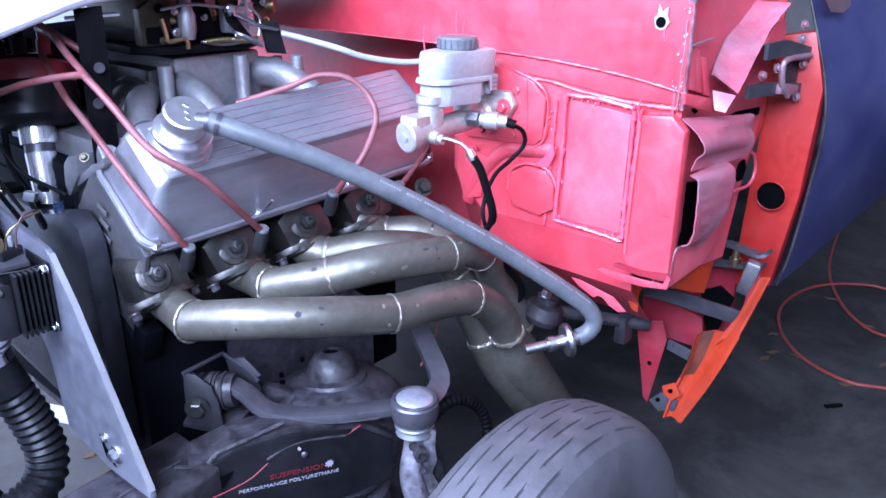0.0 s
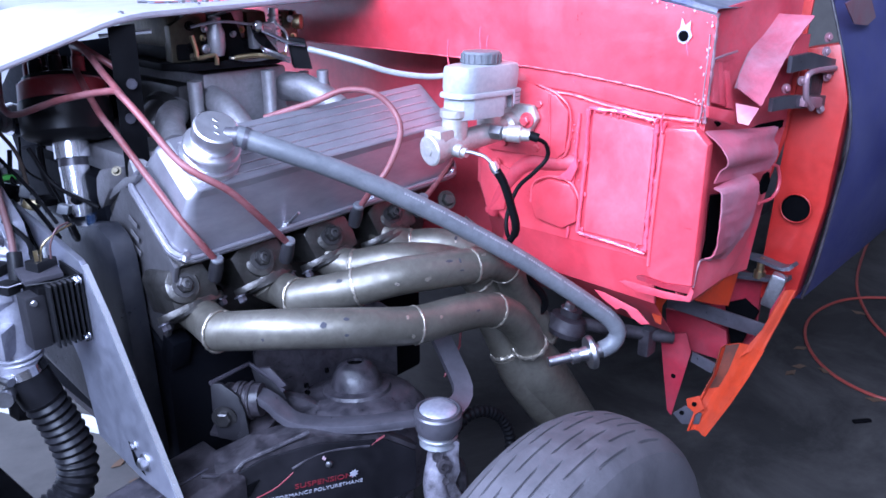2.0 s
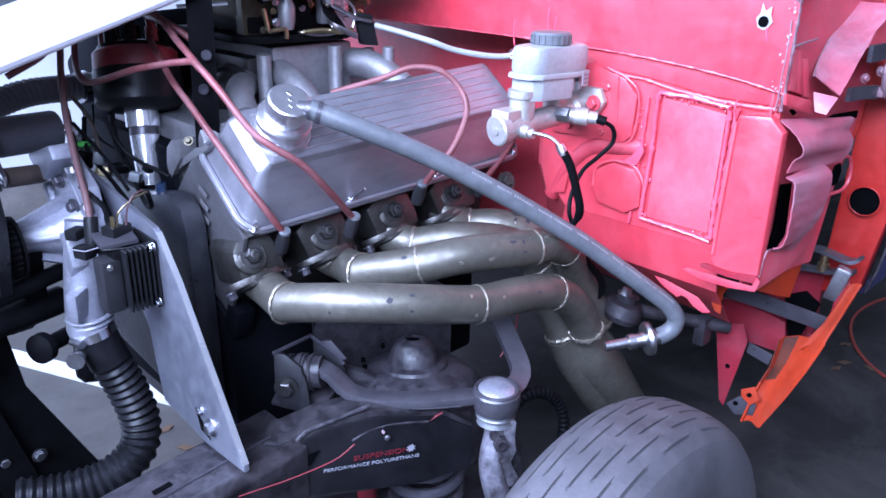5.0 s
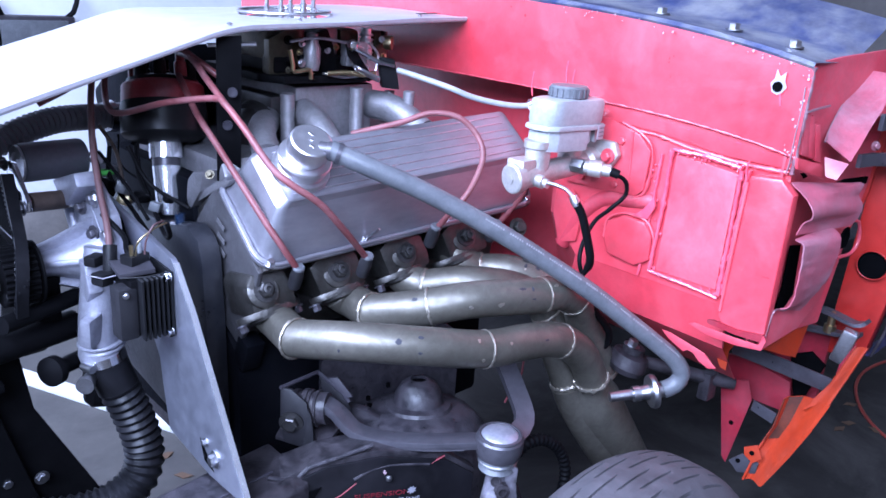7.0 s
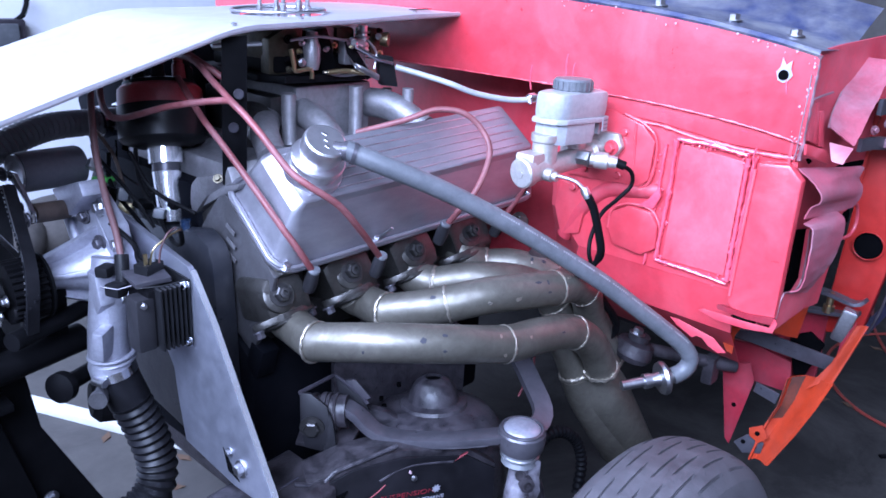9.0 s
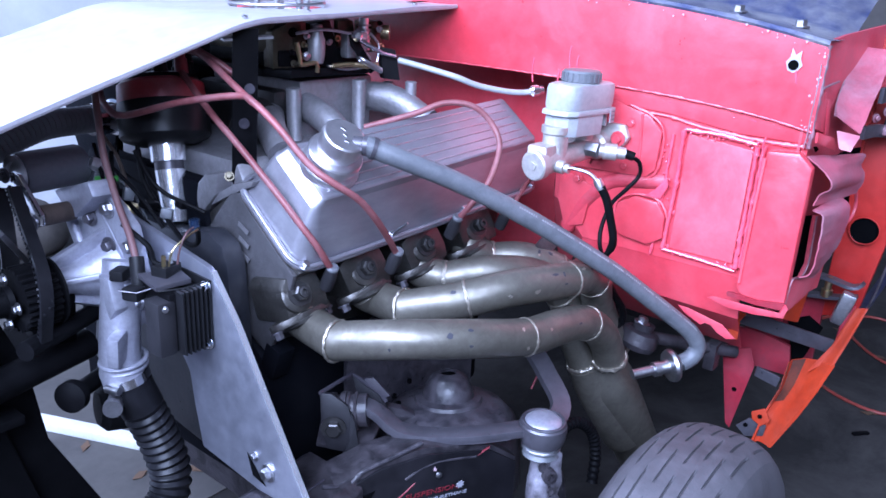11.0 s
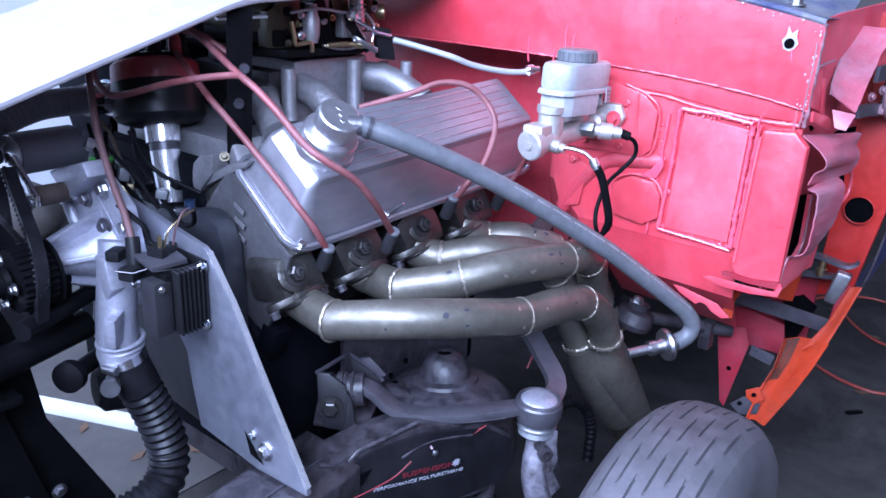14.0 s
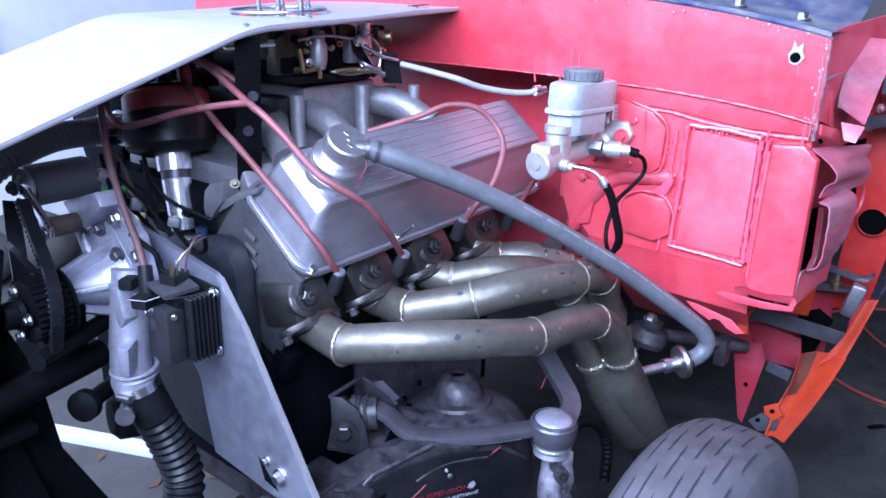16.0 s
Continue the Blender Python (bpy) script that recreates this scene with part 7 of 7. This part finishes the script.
part("boot_ring", torus((0.661, 0.5765, 0.531), (0.02, 0.02, 1), 0.0262, 0.0022, 32, 8), SATIN, ball, "bright boot ring")
part("rubber_boot", lathe((0.660, 0.576, 0.512), (0.02, 0.02, 1), [(0.018, 0), (0.026, 0.006), (0.022, 0.012), (0.028, 0.017), (0.026, 0.024)], n=30), RUBBER, ball)
bracket = thing("arm_bracket", (0.47, 0.79, 0.55), "folded dark steel bracket holding the control arm pivot", "bracket")
part("outer_ear", prism([(0.451, 0.804, 0.611), (0.461, 0.792, 0.61), (0.472, 0.771, 0.594), (0.471, 0.761, 0.569), (0.465, 0.757, 0.541), (0.458, 0.763, 0.534), (0.443, 0.783, 0.538), (0.444, 0.794, 0.566)], (0.004, 0.003, 0), 0.001), APRON, bracket)
part("inner_ear", prism([(0.521, 0.814, 0.609), (0.541, 0.779, 0.585), (0.545, 0.763, 0.56), (0.533, 0.775, 0.554), (0.521, 0.799, 0.573)], (0.004, 0.003, 0), 0.001), APRON, bracket)
part("floor_plate", prism([(0.44, 0.80, 0.535), (0.50, 0.85, 0.54), (0.56, 0.78, 0.54), (0.48, 0.74, 0.53)], (0, 0, 0.006), 0.001), CHASSIS, bracket)
part("rim", sweep([(0.451, 0.804, 0.611), (0.517, 0.809, 0.613), (0.537, 0.774, 0.588), (0.541, 0.764, 0.576)], 0.0032, n=8), RAILM, bracket, "worn folded rim")
part("gusset", prism([(0.471, 0.765, 0.589), (0.472, 0.758, 0.574), (0.468, 0.743, 0.528), (0.455, 0.754, 0.515), (0.446, 0.763, 0.51), (0.462, 0.76, 0.549)], (0.004, 0.003, 0), 0.001), APRON, bracket)
part("bent_tab", prism([(0.523, 0.793, 0.608), (0.533, 0.782, 0.61), (0.543, 0.759, 0.586), (0.536, 0.766, 0.582)], (0.004, 0.004, 0), 0.001), RAILM, bracket)
part("pivot_bolt", hex_bolt((0.454, 0.781, 0.566), (-0.75, -0.65, 0), 0.0115, 0.009), BOLTM, bracket, "dull pivot bolt head")

knuckle = thing("steering_knuckle", (0.64, 0.54, 0.36), "flaking pale grey steering knuckle below the ball joint", "steering knuckle")
part("neck", sweep(spline([(0.656, 0.572, 0.520), (0.648, 0.568, 0.495), (0.638, 0.562, 0.465), (0.640, 0.552, 0.43), (0.655, 0.535, 0.37), (0.66, 0.50, 0.30)], 0.008), lambda t: 0.014 + 0.016 * t, n=16, flat=0.8), KNUCKLE, knuckle)
part("web", prism([(0.64, 0.577, 0.526), (0.666, 0.557, 0.529), (0.675, 0.548, 0.523), (0.67, 0.545, 0.502), (0.668, 0.54, 0.482), (0.659, 0.541, 0.466), (0.662, 0.535, 0.454), (0.665, 0.529, 0.441), (0.647, 0.538, 0.426), (0.643, 0.537, 0.413), (0.626, 0.551, 0.414), (0.633, 0.554, 0.439), (0.631, 0.562, 0.46), (0.632, 0.57, 0.484), (0.64, 0.57, 0.504)], (0.012, 0.016, -0.004), 0.003), KNUCKLE, knuckle, "flaking cast web")
for p, r in (((0.640, 0.558, 0.512), 0.0075), ((0.641, 0.544, 0.479), 0.005), ((0.633, 0.541, 0.451), 0.0045)):
    part("cast_hole", lathe(p, (-0.6, -0.75, 0.25), [(r, -0.002), (r, 0.0012), (r * 0.75, 0.0012), (r * 0.7, -0.001), (0, -0.001)], n=16), CHASSIS, knuckle)
part("castle_nut", lathe((0.650, 0.558, 0.498), (-0.5, -0.8, 0.1), [(0.011, 0), (0.011, 0.014), (0.006, 0.015), (0.006, 0.008), (0, 0.008)], n=8), CHASSIS, knuckle)
part("side_arm", sweep(spline([(0.668, 0.565, 0.505), (0.682, 0.555, 0.47), (0.675, 0.545, 0.43)], 0.008), 0.010, n=12), CHASSIS, knuckle)
part("hub", lathe((0.66, 0.50, 0.297), (0, -1, 0), [(0.10, 0), (0.14, 0.01), (0.14, 0.04), (0.06, 0.06), (0, 0.06)], n=40), CHASSIS, knuckle)
brake_hose = thing("brake_hose", (0.75, 0.56, 0.45), "black ribbed brake hose curving behind the wheel", "hose")
part("hose", ribbed([(0.690, 0.572, 0.525), (0.720, 0.572, 0.535), (0.755, 0.568, 0.528), (0.788, 0.562, 0.50), (0.800, 0.555, 0.46), (0.785, 0.548, 0.415)], 0.0085, 0.009, 0.0009), BLACK, brake_hose)
spring = thing("coil_spring", (0.65, 0.69, 0.27), "grey coil spring under the spring tower", "spring")
line = [Vector((0.648 + 0.052 * math.cos(a), 0.700 + 0.052 * math.sin(a), 0.28 + 0.0052 * a)) for a in [i * 0.2 for i in range(150)]]
part("coil", sweep(line, 0.0095, n=10), ARM, spring)
part("lower_arm", prism([(0.45, 0.95, 0.25), (0.60, 0.60, 0.24), (0.70, 0.55, 0.24), (0.76, 0.60, 0.24), (0.80, 0.95, 0.25)], (0, 0, 0.04), 0.01), CHASSIS, spring)
bump = thing("shock_absorber", (0.55, 0.74, 0.2), "faded red shock absorber behind the spring", "shock absorber")
part("tube", sweep([(0.58, 0.78, 0.43), (0.60, 0.80, 0.18)], 0.024, n=20), SHADE_RED, bump)
cross = thing("front_crossmember", (0.60, 1.1, 0.3), "dirty dark front crossmember below the engine", "crossmember")
part("beam", box((0.60, 1.15, 0.34), (0.20, 0.75, 0.12), None, 0.02), CHASSIS, cross)
ground_wire = thing("red_wire", (0.3, 0.68, 0.45), "thin red wire draped along the frame rail", "wire")
part("wire", sweep(spline([(0.308, 0.708, 0.497), (0.344, 0.692, 0.503), (0.38, 0.677, 0.508), (0.422, 0.659, 0.518), (0.444, 0.651, 0.525), (0.463, 0.643, 0.54)], 0.01), 0.0009, n=8), INK_RED, ground_wire)
wire_b = thing("red_wire", (0.80, 0.70, 0.55), "thin red wire hanging behind the control arm", "wire")
part("wire", sweep([(0.765, 0.66, 0.545), (0.80, 0.66, 0.585), (0.83, 0.68, 0.63)], 0.0018, n=8), INK_RED, wire_b)

# ---- front wheel ----
WC, WR = Vector((0.664, 0.368, 0.306)), 0.306


def tyre_shell(w):
    """Radius of the crown at w, -1 to 1 across the tread."""
    return WR - 0.020 * abs(w) ** 3.2


bm = bmesh.new()
dark = bmesh.new()
SEG, HALF = 240, 0.064
lat = [-1.0]
for k in range(7):
    c = -0.78 + 0.26 * k
    lat += [c - 0.026, c - 0.013, c + 0.013, c + 0.026]
lat += [1.0]
grid, floor_grid = [], []
for i in range(SEG):
    a = 2 * math.pi * i / SEG
    ring, low_ring = [], []
    for j, w in enumerate(lat):
        row = (j - 1) // 4
        inner = 0 < j < len(lat) - 1 and (j - 1) % 4 in (1, 2)
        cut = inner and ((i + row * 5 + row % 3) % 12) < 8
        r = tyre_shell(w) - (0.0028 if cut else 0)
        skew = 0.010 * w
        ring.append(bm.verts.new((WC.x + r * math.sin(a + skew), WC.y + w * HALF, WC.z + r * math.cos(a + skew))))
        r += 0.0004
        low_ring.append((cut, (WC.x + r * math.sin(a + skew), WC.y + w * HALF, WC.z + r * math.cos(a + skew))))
    grid.append(ring)
    floor_grid.append(low_ring)
for i in range(SEG):
    p, q = grid[i], grid[(i + 1) % SEG]
    f, g = floor_grid[i], floor_grid[(i + 1) % SEG]
    for j in range(len(lat) - 1):
        bm.faces.new((p[j], p[j + 1], q[j + 1], q[j]))
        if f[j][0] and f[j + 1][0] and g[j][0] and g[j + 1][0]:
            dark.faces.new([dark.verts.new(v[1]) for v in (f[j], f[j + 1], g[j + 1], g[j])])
tyre = part("wheel", bm, TYRE, body, "narrow front wheel with a worn dusty rib tyre", angle=40)
bm = bmesh.new()
side = [(-1.0, WR - 0.020), (-1.16, WR - 0.034), (-1.26, WR - 0.060), (-1.27, WR - 0.085), (-1.15, WR - 0.105), (-0.95, WR - 0.115)]
for s in (-1, 1):
    rings = [[bm.verts.new((WC.x + r * math.sin(2 * math.pi * i / 96), WC.y + s * w * -HALF, WC.z + r * math.cos(2 * math.pi * i / 96))) for i in range(96)] for w, r in side]
    for p, q in zip(rings, rings[1:]):
        for i in range(96):
            bm.faces.new((p[i], p[(i + 1) % 96], q[(i + 1) % 96], q[i]))
part("sidewall", bm, TYRE, tyre)
# Dark sheets on the groove floors put their shade into the colour
part("groove_shade", dark, GROOVE, tyre)
part("rim", lathe(WC + Vector((0, 0.055, 0)), (0, -1, 0), [(0.15, 0), (0.185, 0.0), (0.182, 0.02), (0.165, 0.03), (0.165, 0.09), (0.185, 0.105), (0.186, 0.11), (0.16, 0.10), (0.06, 0.07), (0, 0.07)], n=48), STEEL, tyre)

# ---- small things on the floor and beyond ----
cord = thing("extension_cord", (2.6, 0.5, 0.0), "thin red-orange extension cord lying in loops on the floor", "cord")
part("cord", sweep(spline([(4.377, 0.798, 0.006), (3.790, 0.763, 0.006), (3.391, 0.705, 0.006), (3.045, 0.628, 0.006), (2.791, 0.522, 0.006), (2.643, 0.420, 0.006), (2.592, 0.327, 0.006), (2.66, 0.20, 0.006), (2.90, 0.24, 0.006),
                           (3.001, 0.421, 0.008), (2.946, 0.536, 0.012), (2.845, 0.625, 0.006), (2.670, 0.657, 0.006), (2.508, 0.634, 0.006), (2.356, 0.561, 0.006), (2.252, 0.460, 0.006), (2.208, 0.338, 0.006), (2.241, 0.246, 0.006), (2.36, 0.0, 0.006), (2.7, -0.4, 0.006)], 0.03), 0.005, n=8), CORD, cord)
plank = thing("white_batten", (0.62, 1.9, 0.0), "white painted timber batten lying on the floor", "batten")
part("batten", box((0.63, 1.85, 0.016), (1.4, 0.038, 0.024), pose(0, 0, 0, 0, 0, -66), 0.003), WOOD, plank)
rnd = random.Random(21)
for k in range(22):
    x, y = (0.55 + rnd.uniform(0, 0.3), 1.75 + rnd.uniform(-0.25, 0.2)) if k < 7 else (2.1 + rnd.uniform(0, 0.7), 0.3 + rnd.uniform(-0.2, 0.3))
    leaf = thing("dry_leaf", (x, y, 0.004), "small curled dry brown leaf on the floor", "leaf", "fallen leaves")
    a = rnd.uniform(0, 6.28)
    part("blade", prism([(x + 0.022 * math.cos(a + t) * s, y + 0.022 * math.sin(a + t) * s, 0.004 + 0.004 * (i % 2)) for i, (t, s) in enumerate([(0, 1.2), (0.7, 0.6), (1.6, 0.5), (3.14, 1.0), (4.6, 0.5), (5.5, 0.6)])], (0, 0, 0.001)), LEAF, leaf)
stick = thing("dark_offcut", (2.05, 0.33, 0.0), "short dark strip lying on the concrete", "offcut")
part("strip", box((2.05, 0.33, 0.004), (0.05, 0.012, 0.008), pose(0, 0, 0, 0, 0, -40), 0.002), BLACK, stick)
pole = thing("black_pole", (0.855, 3.5, 0.723), "thin black pole leaning against the white wall", "pole")
part("shaft", sweep([(0.749, 3.45, 1.029), (0.884, 3.55, 0.74)], 0.028, n=12), BLACK, pole)
loop = thing("hanging_cable", (0.933, 3.5, 0.992), "black cable hanging in loops on the white wall", "cable")
part("cable", sweep(spline([(0.848, 3.53, 1.009), (0.869, 3.53, 0.944), (0.9, 3.53, 0.896), (0.953, 3.53, 0.879), (1.067, 3.53, 0.894), (1.152, 3.53, 0.947), (1.175, 3.53, 1.021)], 0.05), 0.011, n=8), BLACK, loop)
part("cable", sweep(spline([(0.717, 3.53, 0.656), (0.746, 3.53, 0.54), (0.811, 3.53, 0.441), (0.906, 3.53, 0.38), (1.021, 3.53, 0.35)], 0.05), 0.008, n=8), BLACK, loop)
hook = thing("grey_wall_box", (0.986, 3.5, 0.864), "blue-grey box fixed on the white wall", "wall box")
part("case", box((1.002, 3.55, 0.86), (0.30, 0.08, 0.14), None, 0.01), RAILM, hook)
part("lid", box((0.986, 3.5, 0.864), (0.26, 0.02, 0.10), None, 0.004), RUBBER, hook)
for k, (x, y, r) in enumerate(((0.60, 3.28, 0.17), (0.86, 3.22, 0.15), (1.10, 3.30, 0.19))):
    bundle = thing("canvas_bundle", (x, y, 0.0), "dull grey-brown canvas bundle lying along the wall", "bundle", "bundles along the wall")
    rnd = random.Random(700 + k)
    bm = bmesh.new()
    bmesh.ops.create_icosphere(bm, subdivisions=3, radius=1.0)
    bumps = [(Vector((rnd.gauss(0, 1), rnd.gauss(0, 1), rnd.gauss(0, 1))).normalized(), rnd.uniform(-0.14, 0.16)) for _ in range(16)]
    for v in bm.verts:
        d = v.co.normalized()
        v.co = d * (1 + sum(h * max(0.0, d.dot(b) - 0.6) * 2.2 for b, h in bumps))
        v.co = Vector((x + v.co.x * r, y + v.co.y * r * 0.8, max(0.004, 0.115 + v.co.z * 0.125)))
    part("canvas", bm, CANVAS, bundle, angle=70)
